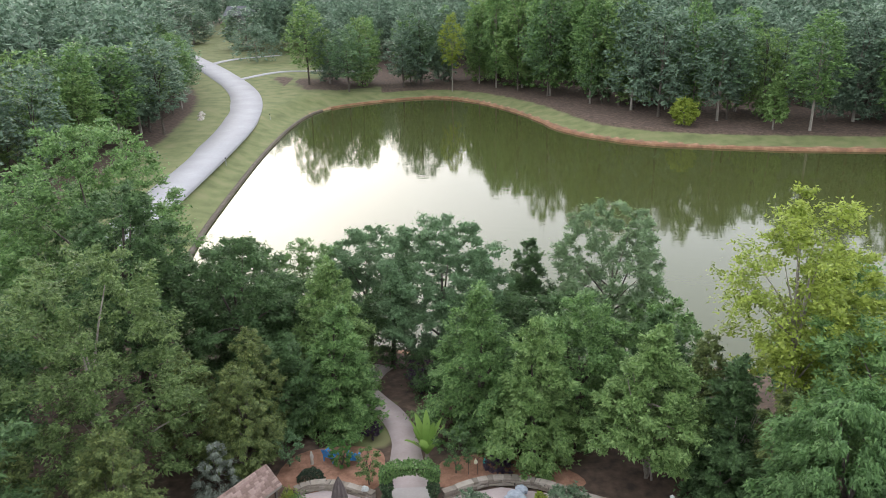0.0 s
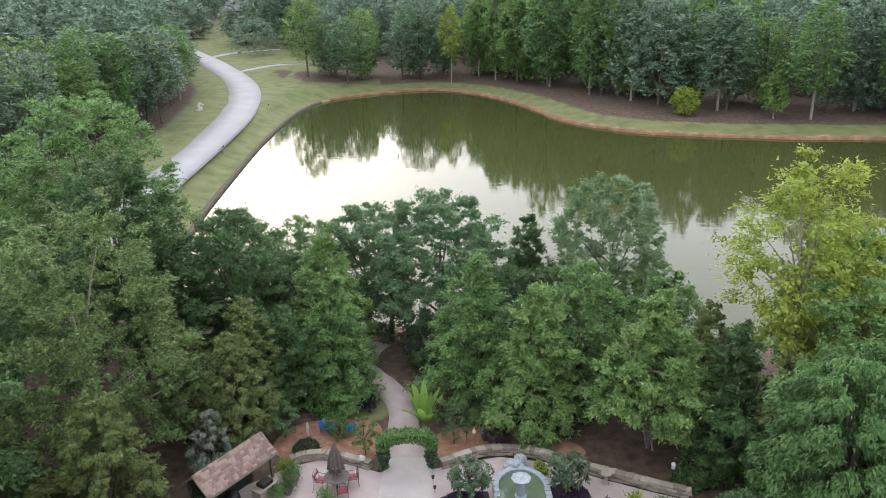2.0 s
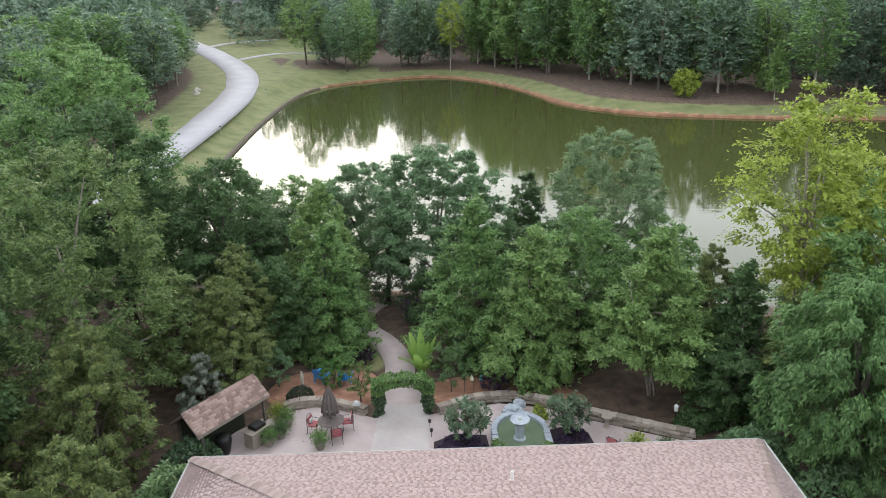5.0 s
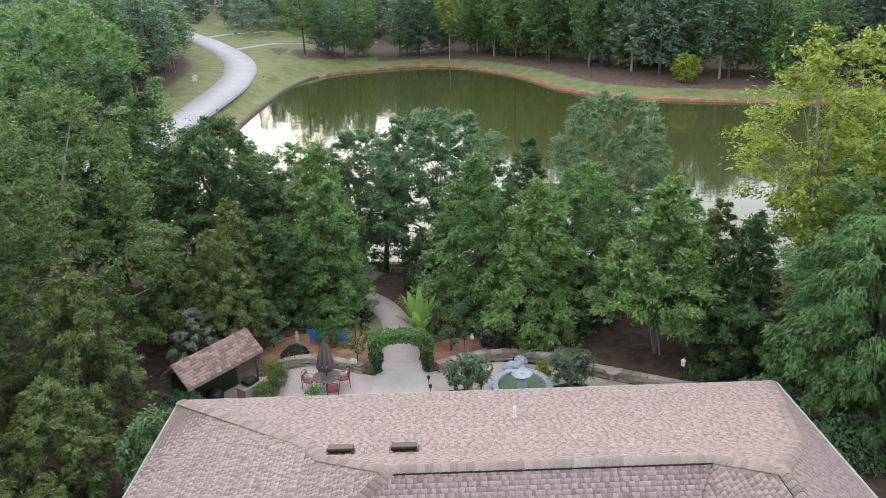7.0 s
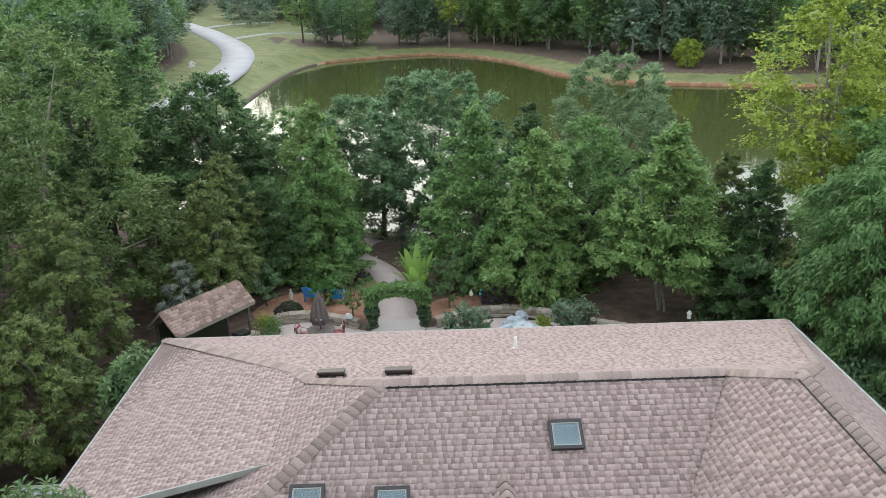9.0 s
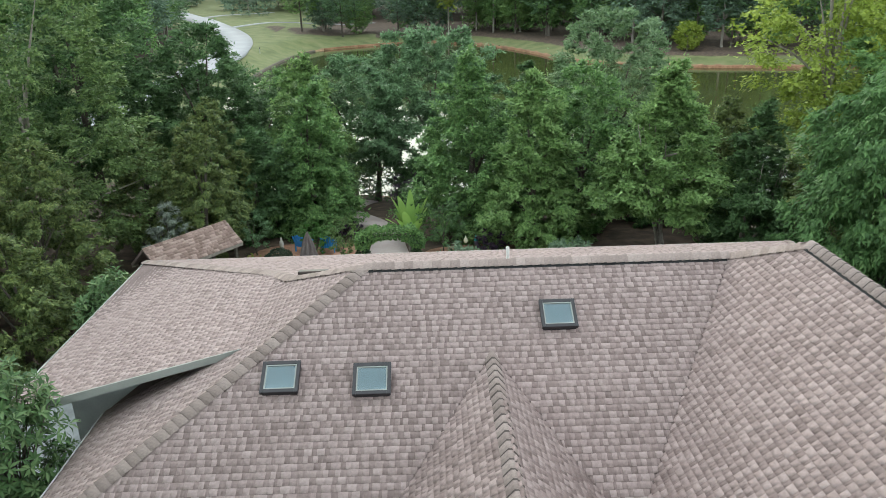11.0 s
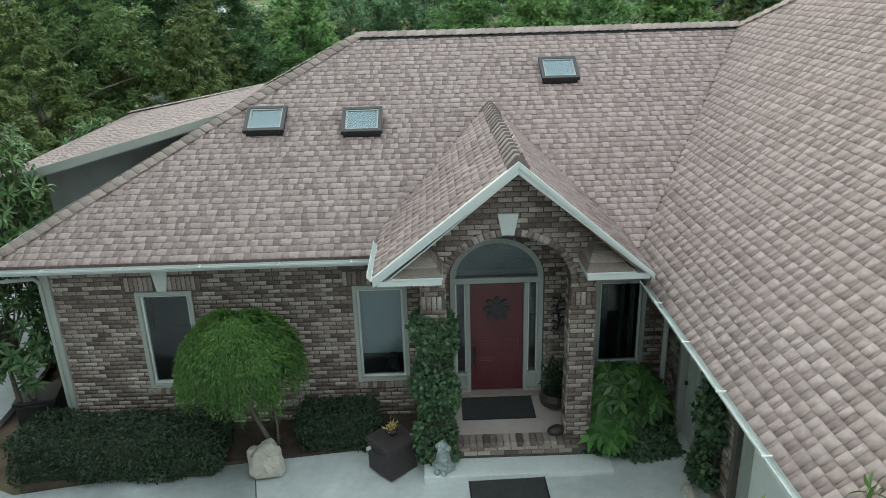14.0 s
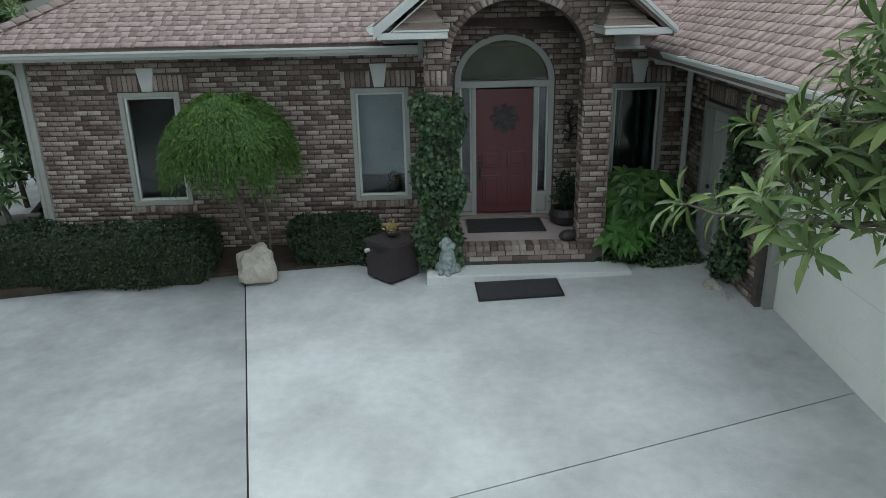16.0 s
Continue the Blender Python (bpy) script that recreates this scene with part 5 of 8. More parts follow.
def low_cover(name, at, half, h, n, leaf, mat, label, aspect=0.55, category="shrub"):
    t = thing(name, at, 0, label, category)
    c = (0, 0, h * 0.3)
    mesh_part("foliage", from_arrays("foliage", *leafy_solid(frng, n, lambda q: ((q[:, 0] / half[0]) ** 2 + (q[:, 1] / half[1]) ** 2 + (q[:, 2] / h) ** 2) < 1 + 0.2 * np.sin(q[:, 0] * 9) * np.sin(q[:, 1] * 8 + q[:, 2] * 7), (-half[0] * 1.2, -half[1] * 1.2, 0), (half[0] * 1.2, half[1] * 1.2, h * 1.2), leaf, aspect, out_c=c), mat), t)
    bm = bmesh.new()
    for k in range(7):
        a = k * 0.9
        tube([(0.05 * math.cos(a), 0.05 * math.sin(a), -0.08), (half[0] * 0.4 * math.cos(a), half[1] * 0.4 * math.sin(a), h * 0.45), (half[0] * 0.6 * math.cos(a), half[1] * 0.6 * math.sin(a), h * 0.75)], [0.02, 0.014, 0.008], 5, bm)
    part("stems", bm, M_BARK, t)
    return t


low_cover("ground_cover", (3.62, 9.0, 0.02), (0.6, 0.4), 0.62, 3200, 0.075, L_IVY, "dark green small-leaved ground cover beside the porch")
low_cover("ground_cover", (2.98, 9.0, 0.03), (0.34, 0.22), 0.3, 900, 0.07, L_IVY, "dark trailing ground cover at the step's end")

# mats, statue, box, basket
def mat(at, w, d, rz, label):
    t = thing("door_mat", at, rz, label, "door mat")
    part("body", box((-w / 2, -d / 2, 0), (w / 2, d / 2, 0.014), 0.005), M_DARK, t)
    bm = bmesh.new()
    for lo, hi in (((-w / 2, -d / 2), (w / 2, -d / 2 + 0.03)), ((-w / 2, d / 2 - 0.03), (w / 2, d / 2)), ((-w / 2, -d / 2 + 0.03), (-w / 2 + 0.03, d / 2 - 0.03)), ((w / 2 - 0.03, -d / 2 + 0.03), (w / 2, d / 2 - 0.03))):
        add_box(bm, (*lo, 0.012), (*hi, 0.022), 0.004)
    part("border", bm, M_BLACK, t)
    x = -w / 2 + 0.06
    bm = bmesh.new()
    while x < w / 2 - 0.06:
        add_box(bm, (x, -d / 2 + 0.05, 0.013), (x + 0.018, d / 2 - 0.05, 0.019))
        x += 0.036
    part("ribs", bm, M_DARK, t)
    return t


m1_ = mat((1.38, 8.17, drive_z(1.38, 8.17) + 0.003), 1.16, 0.66, 1.5, "dark grey ribbed rubber mat on the concrete drive")
m1_.matrix_basis = m1_.matrix_basis @ pose(0, 0, 0, math.degrees(math.atan(0.045)), -math.degrees(math.atan(0.03)))
mat((1.36, 9.78, 0.423), 1.2, 0.66, 0, "dark brown door mat before the red door")

M_GREYSTONE = material("mottled_stone", [(0.25, (0.07, 0.085, 0.09)), (0.5, (0.24, 0.28, 0.28)), (0.8, (0.5, 0.54, 0.53))], scale=14, rough=0.85, bump=0.5, bump_scale=40)
bm = lathe([(0.0, 0), (0.13, 0.0), (0.135, 0.06), (0.12, 0.18), (0.095, 0.3), (0.07, 0.36), (0.0, 0.37)], 18)
for c, r in (((0, -0.02, 0.42), 0.085), ((0, -0.1, 0.4), 0.05), ((-0.085, 0, 0.4), 0.04), ((0.085, 0, 0.4), 0.04), ((-0.055, -0.11, 0.1), 0.05), ((0.055, -0.11, 0.1), 0.05), ((-0.055, -0.14, 0.03), 0.045), ((0.055, -0.14, 0.03), 0.045), ((0.13, 0.02, 0.06), 0.06), ((-0.13, 0.02, 0.06), 0.06)):
    bmesh.ops.create_uvsphere(bm, u_segments=12, v_segments=8, radius=r, matrix=Matrix.Translation(c) @ Matrix.Diagonal((1, 1, 1.25, 1)))
tagged(part("dog_statue", bm, M_GREYSTONE, None, "", pose(0.42, 8.6, 0.13, 0, 0, -20), True), "mottled grey stone sitting dog statue on the step", "statue")

M_BOX = material("brown_resin", [(0.2, (0.022, 0.016, 0.018)), (0.8, (0.045, 0.034, 0.036))], scale=8, rough=0.5, bump=0.4, bump_scale=60)
bx = thing("storage_box", (-0.37, 8.85, 0.02), 43, "dark brown resin storage box with a hinged lid", "storage box")
part("body", box((-0.27, -0.27, 0), (0.27, 0.27, 0.5), 0.02), M_BOX, bx)
part("lid", box((-0.3, -0.3, 0.5), (0.3, 0.3, 0.56), 0.02), M_BOX, bx)
part("handle", tube([(-0.285, 0.12, 0.42), (-0.31, 0.05, 0.42), (-0.31, -0.05, 0.42), (-0.285, -0.12, 0.42)], [0.012] * 4, 6), M_BLACK, bx)
part("spout", lathe([(0.0, 0), (0.03, 0), (0.03, 0.06), (0.0, 0.065)], 10), M_TRIM, bx, "small white tap", pose(-0.27, 0.2, 0.4, 0, -90))
bn = thing("storage_bin", (-6.75, 10.75, gz1(-6.75, 10.75)), 12, "black lidded bin beside the house corner", "storage bin")
part("body", box((-0.33, -0.3, 0), (0.33, 0.3, 0.62), 0.03), M_BLACK, bn)
part("lid", box((-0.36, -0.33, 0.62), (0.36, 0.33, 0.7), 0.025), M_BLACK, bn)
bw = thing("flower_pot", (-0.36, 8.93, 0.58), 0, "small brown pot with a dry yellow plant on the box", "flower pot")
part("pot", lathe([(0.05, 0), (0.085, 0.04), (0.1, 0.11), (0.09, 0.11), (0.08, 0.08), (0.0, 0.08)], 16), M_BOX, bw, "", None, True)
P = frng.normal(0, 0.04, (60, 3)) + [0, 0, 0.12]
mesh_part("plant", from_arrays("plant", *leaves(P, frng.normal(0, 1, (60, 3)) + [0, 0, 0.7], frng.normal(0, 1, (60, 3)), 0.09, 0.03), material("dry_leaf", [(0.2, (0.3, 0.2, 0.07)), (0.8, (0.42, 0.36, 0.12))], vary="island", rough=0.8)), bw)

bk = thing("planter_basket", (2.32, 9.85, 0.42), 0, "round dark woven planter basket with a dark plant", "planter")
bm = lathe([(0.17, 0.0), (0.24, 0.06), (0.26, 0.16), (0.22, 0.26), (0.2, 0.26), (0.22, 0.16), (0.0, 0.14)], 20)
part("basket", bm, M_BOX, bk)
P = np.clip(frng.normal(0, 0.1, (260, 3)), -0.2, 0.2) * [1, 1, 1.4] + [0.02, 0.05, 0.45]
mesh_part("plant", from_arrays("plant", *leaves(P, frng.normal(0, 1, (260, 3)) + [0, 0, 0.4], frng.normal(0, 1, (260, 3)), 0.12, 0.05), L_HEDGE), bk)
sh = thing("garden_shoe", (2.2, 8.98, 0.43), 25, "dark rounded garden ornament on the porch edge", "ornament")
bm = bmesh.new()
bmesh.ops.create_uvsphere(bm, u_segments=16, v_segments=10, radius=1, matrix=Matrix.Translation((0, 0, 0.075)) @ Matrix.Diagonal((0.15, 0.1, 0.085, 1)))
part("body", bm, M_BOX, sh, "", None, True)
part("handle", tube([(0.1, 0, 0.08), (0.18, 0, 0.13), (0.16, 0, 0.2), (0.09, 0, 0.15)], [0.012] * 4, 6), M_GREYSTONE, sh)
ir = thing("wall_ornament", (2.4, FRONT_Y - 0.02, 1.75), 0, "black iron scroll ornament on the brick wall", "wall ornament")
bm = tube([(0, 0, -0.1), (0.02, -0.04, 0.1), (-0.03, -0.03, 0.3), (0.04, -0.02, 0.5)], [0.02, 0.03, 0.025, 0.012], 7)
for k in range(9):
    z = -0.1 + k * 0.07
    s = 1 if k % 2 else -1
    tube([(0, -0.02, z), (s * 0.09, -0.05, z + 0.05), (s * 0.12, -0.03, z - 0.02)], [0.014, 0.02, 0.006], 6, bm)
part("scroll", bm, M_BLACK, ir)


# ---- broad-leaved small trees with whorled leaves ----
def whorls(P, D, rng, per=11, L=0.22, W=0.3, kind=True):
    """Rosettes of long leaves at P round the shoots' directions D."""
    n = len(P)
    idx = np.repeat(np.arange(n), per)
    d = unit(D)[idx]
    a = unit(np.cross(d, np.array([0.31, 0.2, 0.9]) + rng.normal(0, 0.05, d.shape)))
    b = np.cross(d, a)
    k = np.tile(np.arange(per), n)
    ang = k * 2.4 + rng.uniform(0, 6.28, n)[idx]
    lift = np.where(k < per * 0.4, 0.75, np.where(k < per * 0.75, 0.2, -0.35)) + rng.normal(0, 0.15, len(k))
    ax = unit(np.cos(ang)[:, None] * a + np.sin(ang)[:, None] * b + d * lift[:, None] - np.array([0, 0, 0.12]))
    nrm = unit(d + rng.normal(0, 0.15, d.shape) + np.array([0, 0, 0.3]))
    l = L * rng.uniform(0.7, 1.25, len(k))
    base = P[idx] - d * (k / per)[:, None] * L * 0.35
    return leaves(base, ax, nrm, l, l * W, rich=kind)


def rosette_tree(at, centre, radii, n, rng, label, L=0.22, trunk=(), mat_=None, r0=0.06, W=0.3):
    t = thing("loquat_tree", at, 0, label, "tree")
    th, ph = rng.uniform(0, 6.28, n), np.arccos(rng.uniform(-0.75, 1, n))
    r = rng.uniform(0.35, 1, n) ** 0.6
    D = np.stack([np.sin(ph) * np.cos(th), np.sin(ph) * np.sin(th), np.cos(ph)], 1)
    P = np.array(centre) + D * r[:, None] * np.array(radii)
    D = unit(D + np.array([0, 0, 0.7]) + rng.normal(0, 0.35, D.shape))
    mesh_part("foliage", from_arrays("foliage", *whorls(P, D, rng, L=L, W=W), mat_ or L_GLOSSY), t)
    bm = bmesh.new()
    c = Vector(centre)
    for x, y in trunk or [(0, 0)]:
        tube([(x, y, -0.1), (x * 0.8 + c.x * 0.2, y * 0.8 + c.y * 0.2, c.z * 0.4), tuple(c * 0.8)], [r0, r0 * 0.8, r0 * 0.5], 8, bm)
    for i in range(0, n, max(1, n // 45)):
        e = Vector(P[i])
        s = c * 0.7
        tube([s, s.lerp(e, 0.55) + Vector((0, 0, -0.06)), e], [r0 * 0.4, r0 * 0.25, 0.008], 5, bm)
    part("trunk", bm, M_BARK, t, "", None, True)
    return t


rosette_tree((-6.95, 10.5, -0.3), (0.0, -0.1, 2.1), (1.05, 0.9, 1.25), 220, frng, "broad-leaved evergreen tree at the house corner", mat_=L_SHADE, L=0.2, trunk=((0, 0), (0.25, 0.1)))
rosette_tree((-8.2, 12.7, -0.55), (0, 0, 3.8), (1.25, 1.0, 2.1), 380, frng, "broad-leaved evergreen beside the low roof", L=0.22, trunk=((0, 0), (0.3, 0.6)))
rosette_tree((-9.9, 21.9, -1.1), (0, 0, 3.0), (1.1, 1.7, 1.5), 300, frng, "broad-leaved evergreen behind the house corner", L=0.28, trunk=((0, 0), (0.3, 0.6)))

# the near loquat beside the garage: its boughs hang over the drive
L_LOQUAT = leaf_material("leaf_loquat", (0.036, 0.068, 0.018), (0.068, 0.118, 0.028), (0.15, 0.205, 0.05), through=0.3, gloss=0.3)
lq = thing("loquat_tree", (4.0, 2.35, -0.3), 0, "broad-leaved loquat with long ribbed leaves and rusty dead ones", "tree")
boughs = [((-0.45, -0.1, 2.8), (-1.35, -0.05, 3.05), (-2.1, 0.0, 3.1)), ((-0.5, 0.2, 2.9), (-1.1, 0.35, 3.35), (-1.75, 0.4, 3.55)), ((-0.3, 0.1, 3.2), (-0.8, 0.2, 3.8), (-1.45, 0.05, 4.15)), ((-0.2, -0.1, 3.3), (-0.9, -0.3, 4.1), (-1.45, -0.35, 4.75)),
          ((-0.3, 0.3, 3.0), (-0.9, 0.7, 3.3), (-1.5, 0.6, 3.3)), ((0.1, 0.1, 3.4), (0.0, 0.4, 4.0), (-0.4, 0.5, 4.4)), ((0.1, -0.3, 3.2), (-0.1, -0.6, 3.8), (-0.7, -0.6, 4.2)), ((-0.2, -0.4, 2.6), (-0.7, -0.75, 2.95), (-1.25, -0.75, 3.15))]
bm = tube([(0, 0, -0.2), (-0.1, 0.05, 1.2), (-0.1, 0, 2.3), (0.0, 0.05, 3.4)], [0.08, 0.07, 0.06, 0.03], 9)
tips, dirs = [], []
for a, b, c in boughs:
    tube([(-0.1, 0, a[2] - 0.5), a, b, c], [0.03, 0.024, 0.017, 0.008], 6, bm)
    a, b, c = (np.array(k, float) for k in (a, b, c))
    for k in range(50):
        s = frng.uniform(0.2, 1.0) if k else 1.0
        p = (a * (1 - s) + b * s) if s < 0.5 else (b * (1 - (s - 0.5) * 2) + c * (s - 0.5) * 2)
        o = frng.normal(0, 1, 3) * [0.27, 0.27, 0.2] * (0.2 if k == 0 else 1)
        tips.append(p + o)
        dirs.append((c - a) * 0.25 + o * 1.6 + [0, 0, 0.4])
        if k % 2 == 0 and p[2] + o[2] > 3.0:
            tube([p, p + o * 0.6 + [0, 0, -0.03], p + o], [0.009, 0.007, 0.005], 5, bm)
part("trunk", bm, M_BARK, lq, "", None, True)
tips, dirs = np.array(tips), np.array(dirs)
high = tips[:, 2] > 3.0
tips, dirs = tips[high], dirs[high]
mesh_part("foliage", from_arrays("foliage", *whorls(tips, dirs, frng, per=12, L=0.2, W=0.21, kind="fine"), L_LOQUAT), lq)
k = frng.choice(len(tips), 16, replace=False)
P = tips[k] - [0, 0, 0.08]
P = np.repeat(P, 3, 0) + frng.normal(0, 0.03, (48, 3))
M_DEADLEAF = material("dead_leaf", [(0.2, (0.05, 0.028, 0.02)), (0.8, (0.12, 0.066, 0.045))], vary="island", rough=0.7)
mesh_part("dead_leaves", from_arrays("dead_leaves", *leaves(P, np.array([0, 0, -1.0]) + frng.normal(0, 0.25, (48, 3)), frng.normal(0, 1, (48, 3)), 0.2, 0.06, rich=True), M_DEADLEAF), lq, "brown hanging dead leaves")


# ---- back garden: patio, walls, pond, pavilion, furniture ----
PZ = -1.05
srng2 = random.Random(12)
WIDTHS_P = [0.15, 0.19, 0.23, 0.28, 0.34]
patio = part("patio", prism([(-11.4, 23.0, PZ), (13.5, 23.0, PZ), (13.5, 28.3, PZ), (10.5, 29.6, PZ), (8.3, 30.7, PZ), (5.7, 32.2, PZ), (3.3, 32.8, PZ), (0.6, 32.2, PZ), (-0.4, 31.9, PZ), (-3.1, 31.8, PZ), (-4.5, 32.5, PZ), (-6.3, 33.0, PZ), (-7.7, 32.6, PZ), (-10.6, 30.5, PZ)], (0, 0, -0.25)), M_PATIO)
tagged(patio, "pinkish grey concrete patio behind the house", "patio", kind="structure")
M_PATIO_PALE = material("walk_concrete", [(0.25, (0.34, 0.305, 0.295)), (0.55, (0.41, 0.372, 0.362)), (0.85, (0.48, 0.442, 0.432))], scale=0.7, rough=0.85, bump=0.15, bump_scale=60, fine=0.05, detail=8)
walkway = part("walkway", prism([(-3.55, 22.9, PZ + 0.006), (-0.25, 22.9, PZ + 0.006), (-0.35, 33.0, PZ + 0.006), (-2.8, 33.0, PZ + 0.006)], (0, 0, -0.3)), M_PATIO_PALE)
tagged(walkway, "pale concrete walk across the patio", "walkway", kind="structure")
line = chaikin([(-1.6, 31.7), (-1.75, 33.5), (-1.95, 36.0), (-2.0, 38.4), (-2.9, 41.0), (-4.3, 43.2), (-5.2, 45.2), (-4.6, 48.0), (-3.6, 50.0)], 2, False)
tagged(mesh_part("garden_path", ribbon("garden_path", line, np.interp(np.arange(len(line)), [0, 8, len(line)], [2.4, 1.75, 1.45]), 0.12, 0.5, M_PATIO)), "winding pale concrete path down to the lake", "path", kind="structure")

M_STONE_PIECE = material("stone_piece", [(0.1, (0.14, 0.118, 0.096)), (0.5, (0.28, 0.24, 0.2)), (0.9, (0.42, 0.375, 0.325))], scale=4, rough=0.92, bump=0.7, bump_scale=22, vary="object", spread=0.45, fine=0.2)
stone_meshes = []
for k in range(6):
    bm = bmesh.new()
    w = 0.24 + 0.07 * k
    add_box(bm, (-w / 2, -0.2, 0), (w / 2, 0.2, 0.15), 0.02)
    for v in bm.verts:
        v.co += Vector((noise.noise(v.co * 4 + Vector((k, 0, 0))), noise.noise(v.co * 4 + Vector((0, k, 3))), noise.noise(v.co * 4 + Vector((7, 0, k))) * 0.6)) * 0.055
    me = bpy.data.meshes.new("stone")
    bm.to_mesh(me)
    bm.free()
    me.materials.append(M_STONE_PIECE)
    stone_meshes.append((w, me))


def stone_wall(line, rows, label):
    """A low dry wall: each stone a piece, over a dark core."""
    t = thing("stone_wall", (0, 0, 0), 0, label, "stone wall")
    line = chaikin(line, 2, False)
    seg = np.hypot(*np.diff(line, axis=0).T)
    s = np.concatenate([[0], np.cumsum(seg)])
    core = from_arrays("core", *(lambda m: (m[0], m[1]))(ribbon_solid(line, 0.26, PZ - 0.05, PZ + rows * 0.155 - 0.03)), M_MORTAR)
    mesh_part("core", core, t)
    for r in range(rows):
        u = -srng2.uniform(0, 0.2)
        while u < s[-1]:
            w, me = srng2.choice(stone_meshes)
            c = min(max(u + w / 2, 0), s[-1])
            x, y = np.interp(c, s, line[:, 0]), np.interp(c, s, line[:, 1])
            i = min(max(np.searchsorted(s, c) - 1, 0), len(line) - 2)
            d = line[i + 1] - line[i]
            z = PZ + r * 0.155 - (0.03 if r == 0 else 0)
            mesh_part("stone", me, t, "", pose(x, y, z + srng2.uniform(-0.01, 0.012), srng2.uniform(-2, 2), srng2.uniform(-2, 2), math.degrees(math.atan2(d[1], d[0])) + srng2.uniform(-3, 3) + srng2.choice((0, 180))))
            u += w + 0.012
    return t


def ribbon_solid(line, w, z0, z1):
    t = np.gradient(line, axis=0)
    nrm = np.stack([-t[:, 1], t[:, 0]], 1) / np.hypot(t[:, 0], t[:, 1])[:, None]
    V = np.stack([np.column_stack([line + nrm * w / 2 * s, np.full(len(line), z)]) for s, z in ((1, z0), (1, z1), (-1, z1), (-1, z0))], 1)
    F = [[i * 4 + k, i * 4 + (k + 1) % 4, (i + 1) * 4 + (k + 1) % 4, (i + 1) * 4 + k] for i in range(len(line) - 1) for k in range(4)]
    F += [[0, 1, 2, 3], [len(line) * 4 - 1, len(line) * 4 - 2, len(line) * 4 - 3, len(line) * 4 - 4]]
    return V.reshape(-1, 3), F


stone_wall([(-8.0, 32.5), (-7.2, 33.15), (-6.0, 33.2), (-4.6, 32.7), (-3.2, 31.95)], 3, "low curved field-stone wall edging the patio")
stone_wall([(-0.1, 31.95), (0.7, 32.3), (1.6, 32.8), (3.0, 33.2), (4.6, 33.0), (6.0, 32.4), (8.3, 31.0), (10.5, 29.95), (13.2, 28.7)], 3, "long low field-stone wall behind the pond")

# leafy arch over the walk
ar = thing("ivy_arch", (-1.6, 32.1, PZ), 0, "ivy-covered garden arch over the walk", "garden arch")
for s in (-1, 1):
    c = (s * 1.24, 0, 0.9)
    part("post", box((s * 1.24 - 0.05, -0.05, 0), (s * 1.24 + 0.05, 0.05, 1.8), 0.01), M_BARK, ar)
    mesh_part("column_ivy", from_arrays("column_ivy", *leafy_solid(frng, 1300, rounded_box_test(c, (0.22, 0.26, 0.9), 0.14, 0.07), (c[0] - 0.36, -0.4, 0), (c[0] + 0.36, 0.4, 1.85), 0.12, 0.8, out_c=c), L_IVY), ar)
part("crossbar", box((-1.3, -0.05, 1.8), (1.3, 0.05, 1.9), 0.01), M_BARK, ar)


def arch_ivy(q):
    x, z = np.abs(q[:, 0]), q[:, 2]
    under = np.where(x < 0.98, 1.35 + 0.42 * np.sqrt(np.clip(1 - (x / 0.98) ** 2, 0, 1)), 0)
    over = 2.16 + 0.07 * np.cos(x * 1.3) - 0.6 * np.clip(x - 1.05, 0, 1) + 0.07 * np.sin(q[:, 0] * 7 + 1)
    return (x < 1.55) & (z > np.maximum(under, 1.3)) & (z < over) & (np.abs(q[:, 1]) < 0.34)


mesh_part("top_ivy", from_arrays("top_ivy", *leafy_solid(frng, 3200, arch_ivy, (-1.7, -0.5, 1.2), (1.7, 0.5, 2.4), 0.12, 0.8, out_c=(0, 0, 1.9)), L_MID), ar)

# pond with round stone rim and a small fountain
M_PONDWATER = material("pond_water", [(0.3, (0.1, 0.14, 0.09)), (0.7, (0.15, 0.19, 0.125))], scale=1.5, rough=0.08, spec=0.6)
M_BLUESTONE = material("blue_grey_stone", [(0.2, (0.24, 0.27, 0.31)), (0.6, (0.37, 0.41, 0.46)), (0.9, (0.48, 0.525, 0.575))], scale=5, rough=0.85, bump=0.4, bump_scale=30, fine=0.1)
pond = thing("fountain_pond", (4.1, 29.9, PZ), 0, "round-backed garden pond with a pale stone rim and green water", "pond")
part("basin", prism([(1.15 * math.cos(a), 1.35 * math.sin(a), 0.0) for a in np.linspace(-0.15, math.pi + 0.15, 24)] + [(-1.15, -2.6, 0), (1.15, -2.6, 0)], (0, 0, 0.18)), M_BLUESTONE, pond)
part("water", prism([(1.12 * math.cos(a), 1.32 * math.sin(a), 0.19) for a in np.linspace(-0.1, math.pi + 0.1, 24)] + [(-1.12, -2.55, 0.19), (1.12, -2.55, 0.19)], (0, 0, 0.006)), M_PONDWATER, pond, "still green water")
for k in range(13):
    a = -0.1 + (math.pi + 0.2) * k / 12
    bm = box((-0.205, -0.15, 0), (0.205, 0.15, 0.36), 0.05)
    part("rim_stone", bm, M_BLUESTONE, pond, "", Matrix.Translation((1.27 * math.cos(a), 1.48 * math.sin(a), 0)) @ Matrix.Rotation(a + math.pi / 2, 4, "Z"))
for s in (-1, 1):
    for y in (-0.45, -0.85, -1.25, -1.65, -2.05):
        part("rim_stone", box((s * 1.27 - 0.16, y - 0.18, 0), (s * 1.27 + 0.16, y + 0.18, 0.3), 0.03), M_BLUESTONE, pond)
ft = thing("fountain", (4.0, 29.35, PZ + 0.19), 0, "blue-grey tiered stone fountain with an octagonal bowl", "fountain")
